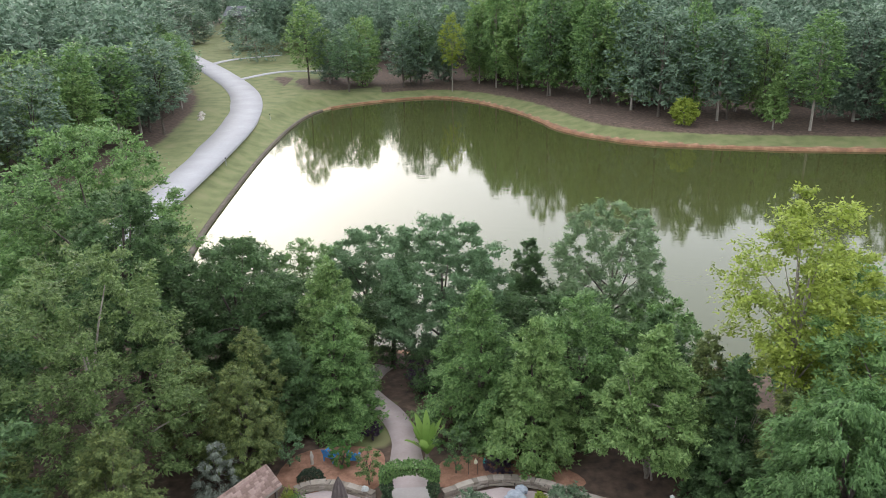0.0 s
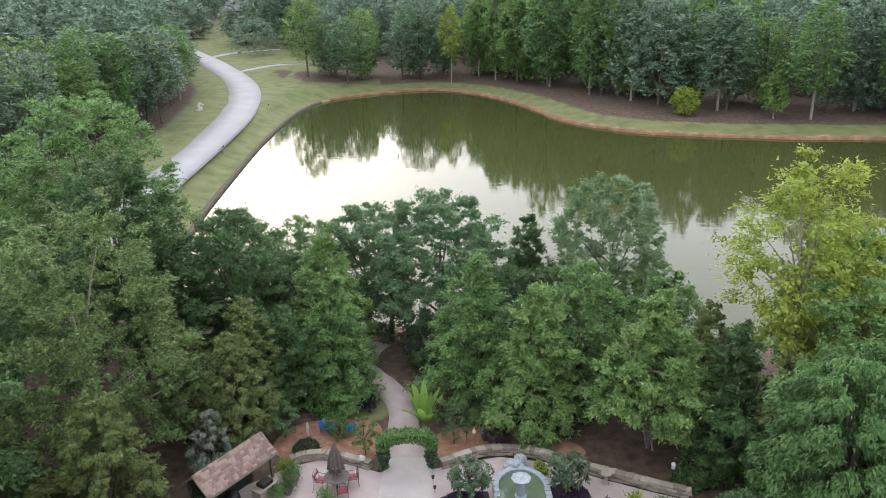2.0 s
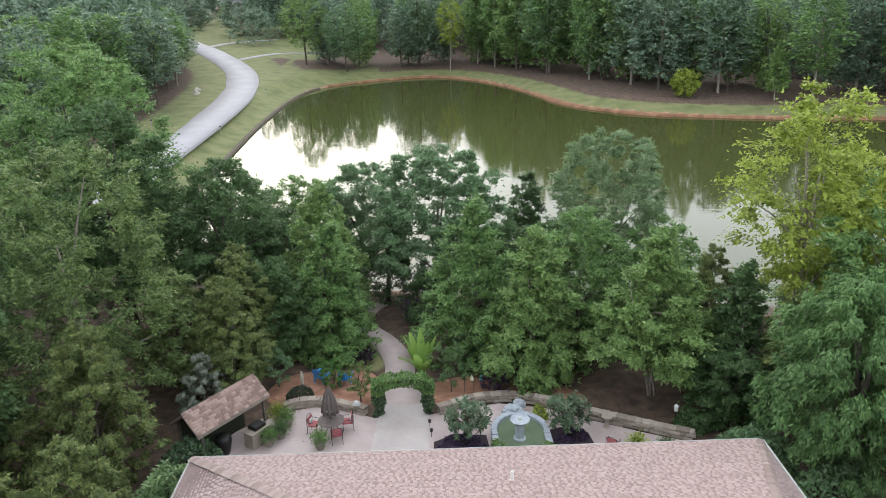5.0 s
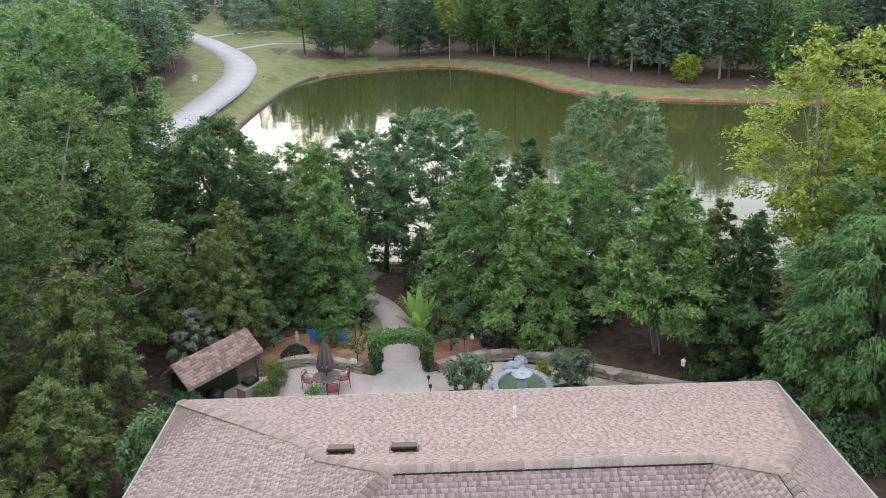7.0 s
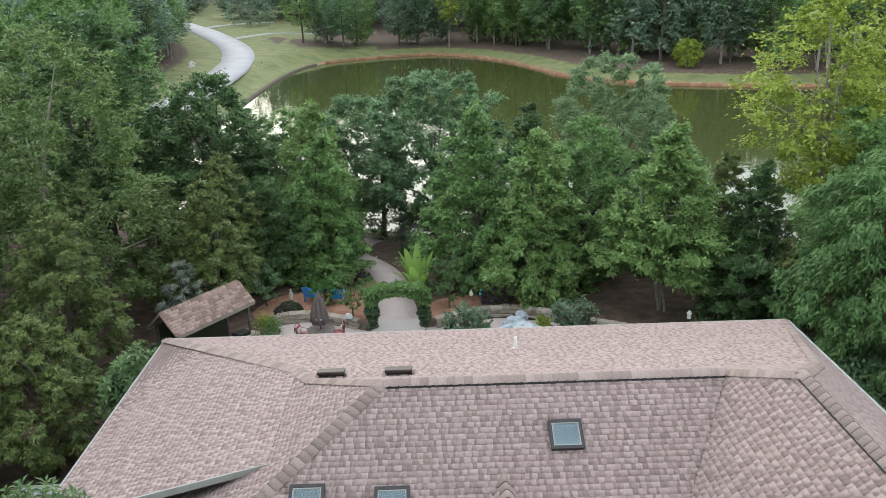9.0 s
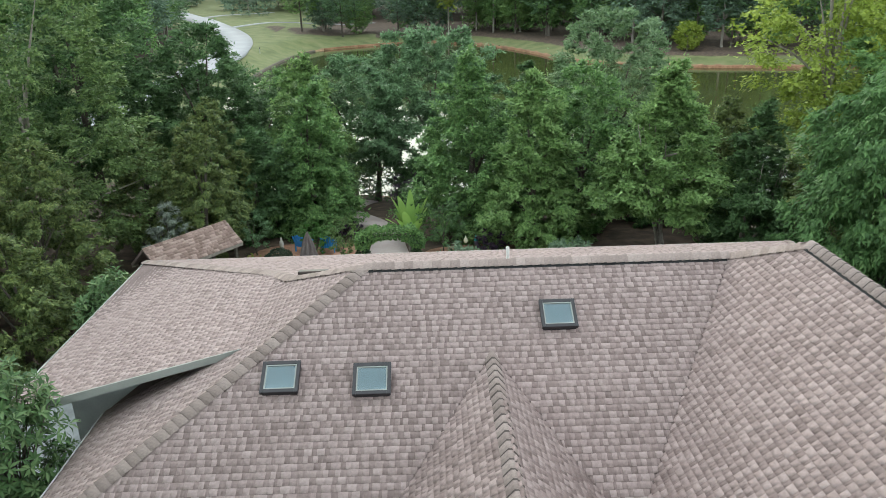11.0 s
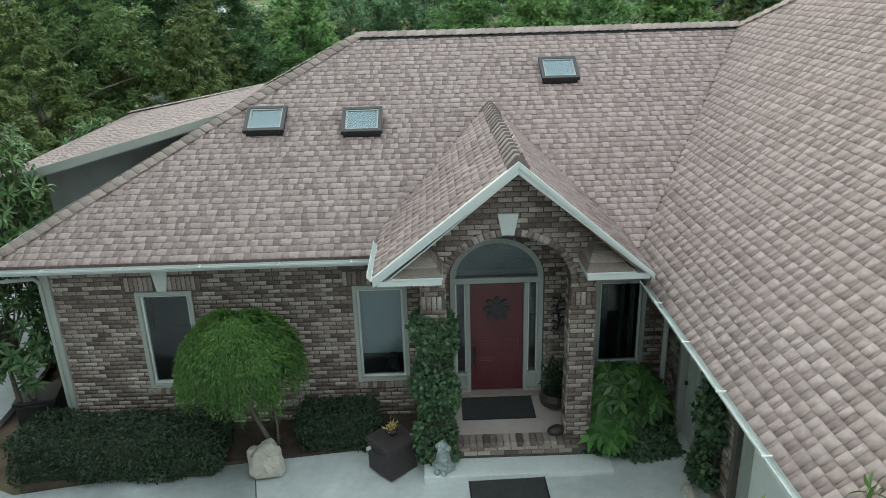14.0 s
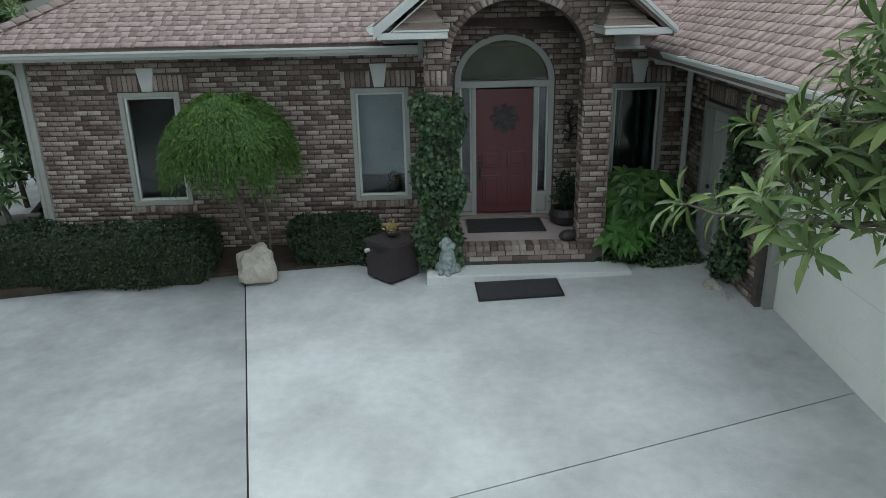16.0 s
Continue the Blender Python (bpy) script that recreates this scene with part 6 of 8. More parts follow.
part("column", lathe([(0.3, 0), (0.3, 0.08), (0.22, 0.12), (0.22, 0.82), (0.3, 0.9)], 16), M_BLUESTONE, ft)
part("bowl", lathe([(0.2, 0.88), (0.42, 0.98), (0.5, 1.08), (0.46, 1.1), (0.36, 1.03), (0.0, 1.0)], 8), M_BLUESTONE, ft)
part("finial", lathe([(0.12, 1.0), (0.07, 1.08), (0.09, 1.16), (0.04, 1.22), (0.0, 1.26)], 12), M_TRIM, ft, "small white spout")
rock("rock", (3.9, 31.65, PZ + 0.3), (0.5, 0.34, 0.3), 2.2, "bluish layered spill rock behind the pond", M_BLUESTONE)
rock("rock", (4.3, 32.0, PZ + 0.42), (0.32, 0.26, 0.28), 6.1, "bluish layered spill rock behind the pond", M_BLUESTONE)
rock("rock", (-4.0, 32.3, PZ + 0.56), (0.2, 0.15, 0.17), 9.2, "white quartz stone on the garden wall", M_TRIM)

M_MULCHD = material("dark_mulch", [(0.3, (0.018, 0.013, 0.018)), (0.7, (0.05, 0.035, 0.045))], scale=9, rough=1.0, bump=0.9, bump_scale=40, fine=0.3)
for poly, lab in (([(-0.1, 28.0), (-0.1, 29.5), (0.9, 30.1), (2.45, 29.95), (2.6, 28.0)], "dark mulched bed beside the pond"), ([(5.6, 28.2), (5.55, 30.2), (6.3, 30.45), (7.4, 29.9), (7.5, 28.9), (7.0, 28.4)], "dark mulched bed on the patio")):
    tagged(part("mulch_bed", prism([(x, y, PZ + 0.05) for x, y in poly], (0, 0, -0.1)), M_MULCHD), lab, "planting bed", kind="structure")
M_PINESTRAW = material("pine_straw", [(0.3, (0.2, 0.1, 0.062)), (0.55, (0.31, 0.165, 0.11)), (0.8, (0.4, 0.235, 0.165))], scale=2.2, rough=1.0, bump=0.9, bump_scale=35, fine=0.3)


def ground_patch(name, poly, mat_, label, lift=0.05):
    bm = bmesh.new()
    pts2 = chaikin(poly, 2)
    c = pts2.mean(0)
    rings = [[bm.verts.new((*(c + (p - c) * k), gz1(*(c + (p - c) * k)) + lift * (1 if k < 1 else -0.6))) for p in pts2] for k in (1.0, 0.93, 0.7, 0.4)]
    for a, b in zip(rings, rings[1:]):
        for i in range(len(a)):
            j = (i + 1) % len(a)
            bm.faces.new((a[i], a[j], b[j], b[i]))
    bm.faces.new(rings[-1])
    bmesh.ops.recalc_face_normals(bm, faces=bm.faces[:])
    return tagged(part(name, bm, mat_, None, "", None, True), label, "planting bed", kind="structure")


ground_patch("pine_straw_bed", [(-9.5, 33.2), (-3.2, 32.4), (-3.0, 35.5), (-3.4, 37.4), (-6.0, 37.6), (-9.0, 36.8)], M_PINESTRAW, "reddish pine-straw bed behind the stone wall", 0.09)
ground_patch("pine_straw_bed", [(-0.2, 32.7), (3.0, 33.6), (7.5, 32.4), (8.5, 33.4), (5.0, 36.2), (0.4, 36.2), (-0.6, 34.5)], M_PINESTRAW, "reddish pine-straw bed behind the stone wall", 0.09)

# pavilion with a shingle roof
pv = thing("grill_pavilion", (-9.97, 29.55, PZ), 54.5, "small open pavilion with a tan shingle gable roof", "pavilion")
RL, RW, RZ, EZ = 2.1, 0.95, 3.05, 2.25
pav_slopes = []
for s in (-1, 1):
    slope = prism([Vector((-RL, 0, RZ)), Vector((RL, 0, RZ)), Vector((RL, s * RW, EZ)), Vector((-RL, s * RW, EZ))], (0, 0, -0.1))
    pav_slopes.append(part("roof_slope", slope, M_SHINGLE, pv))
    vs, fs = [], []
    L = math.hypot(RW, RZ - EZ)
    V = Vector((0, -s * RW / L, (RZ - EZ) / L))
    N = Vector((0, s * (RZ - EZ) / L, RW / L))
    v = -0.03
    while v < L - 0.05:
        u = -RL - srng2.uniform(0, 0.2)
        while u < RL:
            w = srng2.choice(WIDTHS_P)
            x0, x1 = max(u, -RL), min(u + w - 0.004, RL)
            if x1 - x0 > 0.03:
                i = len(vs)
                O = Vector((0, s * RW, EZ))
                vs += [tuple(O + Vector((q[0], 0, 0)) + V * q[1] + N * q[2]) for q in [(x0, v, 0), (x1, v, 0), (x0, v, 0.025), (x1, v, 0.025), (x0, v + 0.165, 0.006), (x1, v + 0.165, 0.006)]]
                fs += [tuple(k + i for k in f) for f in [(0, 1, 3), (0, 3, 2), (2, 3, 5), (2, 5, 4), (0, 2, 4), (1, 5, 3)]]
            u += w
        v += 0.145
    pav_me = from_arrays("shingles", vs, fs, M_PAVILION)
    pav_me.attributes.new("tone", "FLOAT", "POINT").data.foreach_set("value", np.repeat(np.array([srng2.choice((0.2, 0.45, 0.75)) for _ in range(len(vs) // 6)], np.float32), 6))
    tagged(mesh_part("shingles", pav_me, pav_slopes[-1]), "", "", kind="stuff")
    part("fascia", box((-RL, s * RW - 0.015, EZ - 0.16), (RL, s * RW + 0.015, EZ - 0.02)), M_BARK_PALE, pv)
for sx in (-1, 1):
    for sy in (-1, 1):
        part("post", box((sx * 1.8 - 0.06, sy * 0.8 - 0.06, 0), (sx * 1.8 + 0.06, sy * 0.8 + 0.06, 2.3), 0.01), M_BARK, pv)
# near-black sheet added across the back, darkening the space under the roof
part("back_wall", box((-1.72, 0.76, 0), (1.72, 0.84, 2.2)), M_DARKCORE, pv, "dark back panel")
ctr = thing("grill_counter", (-8.55, 30.0, PZ), math.degrees(math.atan2(3.47, 2.42)), "stone grill counter with a black grill hood", "counter")
part("base", box((-0.6, -0.3, 0), (0.6, 0.3, 0.82), 0.02), M_STONE, ctr)
part("worktop", box((-0.66, -0.36, 0.82), (0.66, 0.36, 0.87), 0.01), M_STONE, ctr)
part("grill", box((-0.35, -0.26, 0.87), (0.35, 0.26, 1.08), 0.06), M_BLACK, ctr, "black grill hood")
ur = thing("kettle_grill", (-10.0, 29.2, PZ), 0, "dark covered round grill under the pavilion", "grill")
part("cover", lathe([(0.25, 0.0), (0.33, 0.3), (0.42, 0.7), (0.4, 0.9), (0.25, 1.05), (0.0, 1.1)], 18), M_BLACK, ur, "", None, True)

# patio table, closed umbrella and red-cushioned chairs
M_CUSHION = material("red_cushion", [(0.3, (0.26, 0.06, 0.075)), (0.7, (0.4, 0.14, 0.15))], scale=6, rough=0.9)
M_UMBRELLA = material("taupe_canvas", [(0.3, (0.1, 0.08, 0.078)), (0.7, (0.165, 0.138, 0.132))], scale=5, rough=0.95, fine=0.1)
tb = thing("patio_table", (-5.1, 30.65, PZ), 0, "round dark metal mesh patio table", "table")
part("top", lathe([(0.0, 0.69), (0.62, 0.69), (0.65, 0.7), (0.65, 0.72), (0.62, 0.73), (0.0, 0.73)], 28), M_UMBRELLA, tb)
for k in range(4):
    a = k * math.pi / 2 + 0.6
    part("leg", tube([(0.1 * math.cos(a), 0.1 * math.sin(a), 0.7), (0.2 * math.cos(a), 0.2 * math.sin(a), 0.3), (0.45 * math.cos(a), 0.45 * math.sin(a), 0.0)], [0.02] * 3, 6), M_BLACK, tb)
um = thing("patio_umbrella", (-5.12, 30.7, PZ), 0, "closed taupe patio umbrella standing through the table", "umbrella")
part("pole", tube([(0, 0, 0), (0, 0, 2.62)], [0.025, 0.022], 8), M_BLACK, um)
bm = bmesh.new()
ringz = [(0.1, 0.95), (0.36, 1.1), (0.31, 1.55), (0.2, 2.1), (0.08, 2.45), (0.015, 2.62)]
rings = [[bm.verts.new((r * (1 + 0.28 * math.cos(8 * a)) * math.cos(a), r * (1 + 0.28 * math.cos(8 * a)) * math.sin(a), z)) for a in np.linspace(0, 2 * math.pi, 48, endpoint=False)] for r, z in ringz]
for a, b in zip(rings, rings[1:]):
    for i in range(48):
        bm.faces.new((a[i], a[(i + 1) % 48], b[(i + 1) % 48], b[i]))
part("canopy", bm, M_UMBRELLA, um, "folded taupe canvas", None, True)
part("tie", lathe([(0.28, 1.28), (0.3, 1.31), (0.28, 1.34)], 16), M_TRIM, um, "pale tie strap")


def patio_chair(at, rz):
    t = thing("patio_chair", at, rz, "dark metal patio chair with red and white cushions", "chair", "patio chairs")
    bm = box((-0.24, -0.23, 0.42), (0.24, 0.23, 0.5), 0.03)
    part("seat_cushion", bm, M_CUSHION, t)
    part("back_cushion", add_box(bmesh.new(), (-0.22, 0.2, 0.5), (0.22, 0.27, 0.88), 0.03), M_CUSHION, t)
    part("pillow", add_box(bmesh.new(), (-0.15, 0.13, 0.52), (0.15, 0.2, 0.76), 0.03), M_TRIM, t, "white pillow")
    for sx in (-1, 1):
        part("arm", tube([(sx * 0.27, -0.22, 0.0), (sx * 0.27, -0.24, 0.64), (sx * 0.27, 0.2, 0.66), (sx * 0.25, 0.3, 0.9)], [0.014] * 4, 6), M_BLACK, t)
        part("leg", tube([(sx * 0.25, 0.24, 0.45), (sx * 0.26, 0.3, 0.0)], [0.014] * 2, 6), M_BLACK, t)
    part("back_frame", tube([(-0.25, 0.28, 0.45), (-0.24, 0.3, 0.9), (0, 0.31, 0.97), (0.24, 0.3, 0.9), (0.25, 0.28, 0.45)], [0.014] * 5, 6), M_BLACK, t)
    return t


pc = patio_chair((-5.95, 30.75, PZ), 75)
copy_thing(pc, pose(-4.75, 29.85, PZ, 0, 0, 190))
copy_thing(pc, pose(-4.35, 30.9, PZ, 0, 0, -80))
copy_thing(pc, pose(8.2, 28.35, PZ, 0, 0, 150))


def potted(at, r, h, plant_h, mat_, label, leaf=0.12, n=520, spread=0.19):
    t = thing("potted_plant", at, 0, label, "potted plant")
    part("pot", lathe([(r * 0.7, 0), (r, h * 0.9), (r * 1.08, h * 0.92), (r * 1.08, h), (r * 0.92, h), (r * 0.9, h * 0.85), (0.0, h * 0.85)], 18), M_BARK_PALE, t)
    P = frng.normal(0, 1, (n, 3)) * [spread, spread, plant_h * 0.22] + [0, 0, h + plant_h * 0.35]
    P[:, 2] = np.maximum(P[:, 2], h * 0.9)
    mesh_part("foliage", from_arrays("foliage", *leaves(P, unit(P - [0, 0, h]) + frng.normal(0, 0.5, (n, 3)), frng.normal(0, 0.5, (n, 3)) + [0, 0, 1], leaf, leaf * 0.45), mat_), t)
    return t


potted((-5.5, 29.35, PZ), 0.26, 0.34, 0.75, L_MID, "round pot with a leafy green plant beside the table")
potted((-8.0, 29.75, PZ), 0.27, 0.4, 0.6, L_MID, "wooden tub with a green shrub", leaf=0.12)
potted((-7.55, 30.35, PZ), 0.26, 0.3, 0.55, L_OAK, "low tub with a dark shrub", leaf=0.12)
potted((-7.4, 31.35, PZ), 0.28, 0.3, 0.9, L_MID, "grey tub with a leafy shrub by the wall")
potted((-7.9, 31.6, PZ), 0.24, 0.3, 1.0, L_YELLOW, "tub with a yellow-green shrub by the wall")
potted((9.35, 28.5, PZ), 0.24, 0.3, 0.5, L_YELLOW, "pot with yellow-green flowering plant")
potted((10.7, 28.3, PZ), 0.26, 0.22, 0.35, L_OAK, "shallow pot with a dark plant")
low_cover("boxwood", (-7.2, 33.95, gz1(-7.2, 33.95)), (0.75, 0.58), 0.78, 2200, 0.1, L_HEDGE, "clipped dark boxwood ball in the pine straw")
low_cover("shrub", (5.25, 31.3, PZ), (0.35, 0.35), 0.75, 420, 0.15, L_YELLOW, "yellow-green shrub beside the pond")
low_cover("shrub", (2.9, 28.6, PZ), (0.35, 0.35), 0.6, 420, 0.15, L_LIGHT, "small light green shrub at the pond's edge")
low_cover("shrub", (5.3, 28.5, PZ), (0.35, 0.3), 0.5, 420, 0.15, L_LIGHT, "small light green shrub at the pond's edge")
low_cover("shrub", (12.6, 30.2, -1.1), (0.9, 0.7), 0.8, 1200, 0.17, L_OAK, "dark green shrub on the stone wall")
low_cover("shrub", (13.8, 26.4, -1.1), (2.0, 1.2), 2.3, 3600, 0.22, L_SILVER, "pale broad-leaved shrub behind the house corner")
low_cover("shrub", (16.4, 24.2, -1.1), (1.8, 1.2), 1.9, 2600, 0.22, L_SILVER, "pale broad-leaved shrub behind the house corner")
low_cover("shrub", (-10.9, 27.2, PZ), (1.4, 1.7), 1.9, 3800, 0.16, L_IVY, "glossy ivy hedge under the pavilion roof")
low_cover("shrub", (-10.5, 24.6, PZ), (1.6, 1.6), 2.4, 3800, 0.2, L_GLOSSY, "glossy green hedge behind the house corner")

# young round trees in the beds, and shrubs in the straw
for x, y, R, top, lab in ((1.5, 29.55, 1.15, 1.25, "small round-headed tree with glossy leaves in the bed"), (6.35, 29.8, 1.1, 1.3, "small round-headed tree with glossy leaves on the patio")):
    rosette_tree((x, y, PZ), (0, 0, top - PZ - 0.95), (R, R, 0.95), 120, frng, lab, L=0.22, trunk=((-0.12, 0), (0.12, 0.05), (0, -0.08)), mat_=leaf_material("leaf_round_tree", (0.035, 0.07, 0.028), (0.075, 0.13, 0.05), (0.16, 0.22, 0.1)), r0=0.045, W=0.4)
trng = np.random.default_rng(33)
tree("spruce_tree", (-11.7, 32.4, gz1(-11.7, 32.4)), 1.7, 2.6, -0.6, L_BLUE, trng, "small blue-grey spruce behind the pavilion", "spruce", profile="cone", leaf=0.17, clumps=150, per=60, aspect=0.2, droop=0.4, clump=0.4, r0=0.08)
M_PURPLE = leaf_material("leaf_plum", (0.02, 0.016, 0.018), (0.045, 0.032, 0.036), (0.08, 0.07, 0.06))
for x, y, R, top, mat_, lab in ((-3.9, 33.4, 0.7, 1.3, L_AIRY, "thin small tree with sparse leaves beside the arch"), (0.9, 34.2, 1.0, 1.7, L_OAK, "dark small tree behind the arch"), (3.2, 33.9, 0.75, 0.4, M_PURPLE, "dark plum-leaved shrub behind the wall"), (-4.1, 38.6, 0.55, -0.75, M_PURPLE, "dark plum-leaved shrub at the path's bend"), (-4.9, 42.3, 1.0, 1.8, L_OAK, "small dark tree beside the garden path"), (-8.6, 35.4, 0.8, 1.2, L_SILVER, "thin pale shrub in the straw bed"), (-5.6, 35.2, 0.6, 0.5, L_BRIGHT, "bright green shrub between blue chairs"), (1.9, 36.8, 1.0, 1.2, L_OAK, "dark shrub under the trees"), (-1.0, 44.5, 1.2, 0.6, M_PURPLE, "dark shrub near the lake path")):
    g = gz1(x, y)
    tree("shrub", (x, y, g), R, top, g + (0.2 if top < 0.8 else 0.7), mat_, trng, lab, "shrub", profile="round", leaf=0.1, clumps=60, per=46, r0=0.035, clump=0.3)

M_VIOLET = leaf_material("leaf_violet", (0.022, 0.014, 0.024), (0.045, 0.03, 0.046), (0.085, 0.065, 0.082))
for x, y, hx, hy in ((0.7, 28.8, 0.7, 0.5), (1.9, 28.7, 0.55, 0.5), (1.2, 29.5, 0.9, 0.35), (6.1, 29.0, 0.5, 0.5), (6.8, 29.6, 0.5, 0.5)):
    low_cover("border_plant", (x, y, PZ + 0.05), (hx, hy), 0.34, 700, 0.1, M_VIOLET, "low violet-leaved border plant in dark mulch")

# banana plant beside the path
L_BANANA = leaf_material("leaf_banana", (0.1, 0.19, 0.03), (0.16, 0.28, 0.045), (0.24, 0.37, 0.075), through=0.5)
bn = thing("banana_plant", (-0.7, 35.5, gz1(-0.7, 35.5)), 0, "banana plant with long arching bright leaves", "banana plant")
V_, F_, n0 = [], [], 0
for k in range(13):
    a = k * 2.4 + 0.3
    out = np.array([math.cos(a), math.sin(a), 0])
    L, lean = frng.uniform(1.8, 2.9), frng.uniform(0.1, 0.55)
    m = 9
    s = np.linspace(0, 1, m)
    c = np.outer(s * L * lean + s ** 2 * 0.25, out) + np.outer(0.5 + s * L * (1.1 - lean * 0.6) - s ** 3 * 0.7 * lean, [0, 0, 1])
    sidev = np.cross(out, [0, 0, 1])
    w = 0.24 * np.sin(np.pi * np.clip(s * 0.92 + 0.06, 0, 1)) ** 0.7
    v = np.stack([c + sidev * w[:, None] + [0, 0, 0.06], c, c - sidev * w[:, None] + [0, 0, 0.06]], 1).reshape(-1, 3)
    f = np.array([[i * 3 + j, i * 3 + j + 1, (i + 1) * 3 + j + 1, (i + 1) * 3 + j] for i in range(m - 1) for j in range(2)])
    mesh_part("banana_leaf", from_arrays("banana_leaf", v, f, L_BANANA, True), bn)
part("stem", lathe([(0.14, -0.1), (0.12, 0.4), (0.09, 0.8), (0.0, 1.0)], 12), M_BARK_PALE, bn)

# blue garden chairs
M_BLUE = material("blue_plastic", [(0.3, (0.02, 0.2, 0.56)), (0.7, (0.04, 0.29, 0.7))], scale=3, rough=0.35)


def blue_chair(at, rz):
    t = thing("garden_chair", at, rz, "bright blue slatted garden chair on pine straw", "chair", "blue chairs")
    for k in range(5):
        x = -0.24 + k * 0.12
        part("back_slat", prism([(x - 0.05, 0.2, 0.3), (x + 0.05, 0.2, 0.3), (x * 1.25 + 0.055, 0.42, 1.0 - abs(k - 2) * 0.05), (x * 1.25 - 0.055, 0.42, 1.0 - abs(k - 2) * 0.05)], (0, 0.025, 0)), M_BLUE, t)
        part("seat_slat", box((-0.28, -0.32 + k * 0.11, 0.34 - k * 0.015), (0.28, -0.23 + k * 0.11, 0.365 - k * 0.015), 0.005), M_BLUE, t)
    for sx in (-1, 1):
        part("arm", box((sx * 0.34 - 0.06, -0.38, 0.55), (sx * 0.34 + 0.06, 0.3, 0.58), 0.01), M_BLUE, t)
        part("leg", box((sx * 0.32 - 0.02, -0.34, 0.0), (sx * 0.32 + 0.02, -0.26, 0.55), 0.005), M_BLUE, t)
        part("leg", box((sx * 0.32 - 0.02, 0.2, 0.0), (sx * 0.32 + 0.02, 0.28, 0.55), 0.005), M_BLUE, t)
    return t


bc = blue_chair((-6.3, 35.9, gz1(-6.3, 35.9) + 0.08), 150)
copy_thing(bc, pose(-4.95, 35.6, gz1(-4.95, 35.6) + 0.08, 0, 0, 178))

# lantern posts, ornaments and a bird bath
for x, y in ((-0.28, 30.8), (-0.2, 30.0)):
    t = thing("path_lantern", (x, y, PZ), 0, "small black path lantern on a stake", "lantern", "path lanterns")
    part("stake", tube([(0, 0, 0), (0, 0, 0.3)], [0.012] * 2, 6), M_BLACK, t)
    part("lamp", lathe([(0.05, 0.28), (0.07, 0.3), (0.06, 0.42), (0.1, 0.43), (0.0, 0.5)], 8), M_BLACK, t)
M_TEAL = material("teal_glass", [(0.3, (0.05, 0.3, 0.28)), (0.7, (0.1, 0.45, 0.4))], scale=4, rough=0.15)
M_PALEGLASS = material("cream_glass", [(0.3, (0.6, 0.58, 0.42)), (0.7, (0.7, 0.68, 0.5))], scale=4, rough=0.15)
for x, m_, lab in ((2.0, M_PALEGLASS, "cream glass gazing globe hanging on a hook"), (2.5, M_TEAL, "teal glass gazing globe hanging on a hook")):
    g = gz1(x, 34) + 0.08
    t = thing("gazing_globe", (x, 34.0, g), 0, lab, "garden ornament", "glass globes")
    part("hook", tube([(-0.4, 0, 0), (-0.4, 0, 1.0), (-0.2, 0, 1.25), (0, 0, 1.1)], [0.012] * 4, 6), M_BLACK, t)
    part("globe", lathe([(0.0, 0.7), (0.09, 0.74), (0.12, 0.83), (0.09, 0.93), (0.03, 1.0), (0.02, 1.1), (0.0, 1.1)], 14), m_, t, "", None, True)
bb = thing("bird_bath", (8.4, 30.35, PZ), 0, "pale stone bird bath on the patio", "bird bath")
part("pedestal", lathe([(0.16, 0), (0.1, 0.08), (0.08, 0.4), (0.12, 0.5)], 14), M_STONE, bb)
part("basin", lathe([(0.1, 0.5), (0.27, 0.58), (0.28, 0.62), (0.22, 0.6), (0.0, 0.57)], 18), M_STONE, bb)
st = lathe([(0.16, 0.0), (0.13, 0.1), (0.12, 0.5), (0.16, 0.75), (0.13, 0.95), (0.06, 1.02), (0.085, 1.12), (0.05, 1.22), (0.0, 1.25)], 14)
tagged(part("garden_statue", st, M_ROCK, None, "", pose(-7.35, 35.6, gz1(-7.35, 35.6) + 0.06) @ Matrix.Scale(0.72, 4), True), "pale weathered garden statue in the straw bed", "statue")
bf = thing("bird_feeder", (11.65, 30.05, PZ), 0, "white bird feeder on a thin post", "bird feeder")
part("post", tube([(0, 0, 0), (0, 0, 1.0)], [0.015] * 2, 6), M_BLACK, bf)
part("house", lathe([(0.09, 1.0), (0.1, 1.02), (0.1, 1.25), (0.13, 1.26), (0.0, 1.4)], 10), M_TRIM, bf)

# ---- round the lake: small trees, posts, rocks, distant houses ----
for x, y, R, top, base, mat_, shape, lab in ((47.7, 137, 2.3, 2.9, -1.6, L_YELLOW, "round", "small yellowing tree on the far bank"), (62.2, 131.5, 2.4, 8.2, -0.4, L_LIGHT, "cone", "young upright light green tree on the far bank"), (5.9, 193.5, 3.0, 16.5, 4.0, L_YELLOW, "oval", "tall yellow-green tree on the far shore"), (-54, 238, 7.5, 12.5, 2.2, L_FAR_HAZE, "round", "broad round hardwood beside the far road")):
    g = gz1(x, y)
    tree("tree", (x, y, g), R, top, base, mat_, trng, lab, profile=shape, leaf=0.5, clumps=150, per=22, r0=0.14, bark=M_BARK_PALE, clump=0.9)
for x, y in ((-43.5, 115.5), (-33.0, 115.9), (-33.6, 154.6)):
    t = thing("marker_post", (x, y, gz1(x, y)), 0, "thin dark marker post in the roadside grass", "post", "roadside posts")
    part("post", box((-0.05, -0.05, -0.1), (0.05, 0.05, 1.2), 0.01), M_GREYWALL, t)
    part("head", box((-0.09, -0.16, 1.05), (0.09, 0.16, 1.28), 0.03), M_DARK, t)
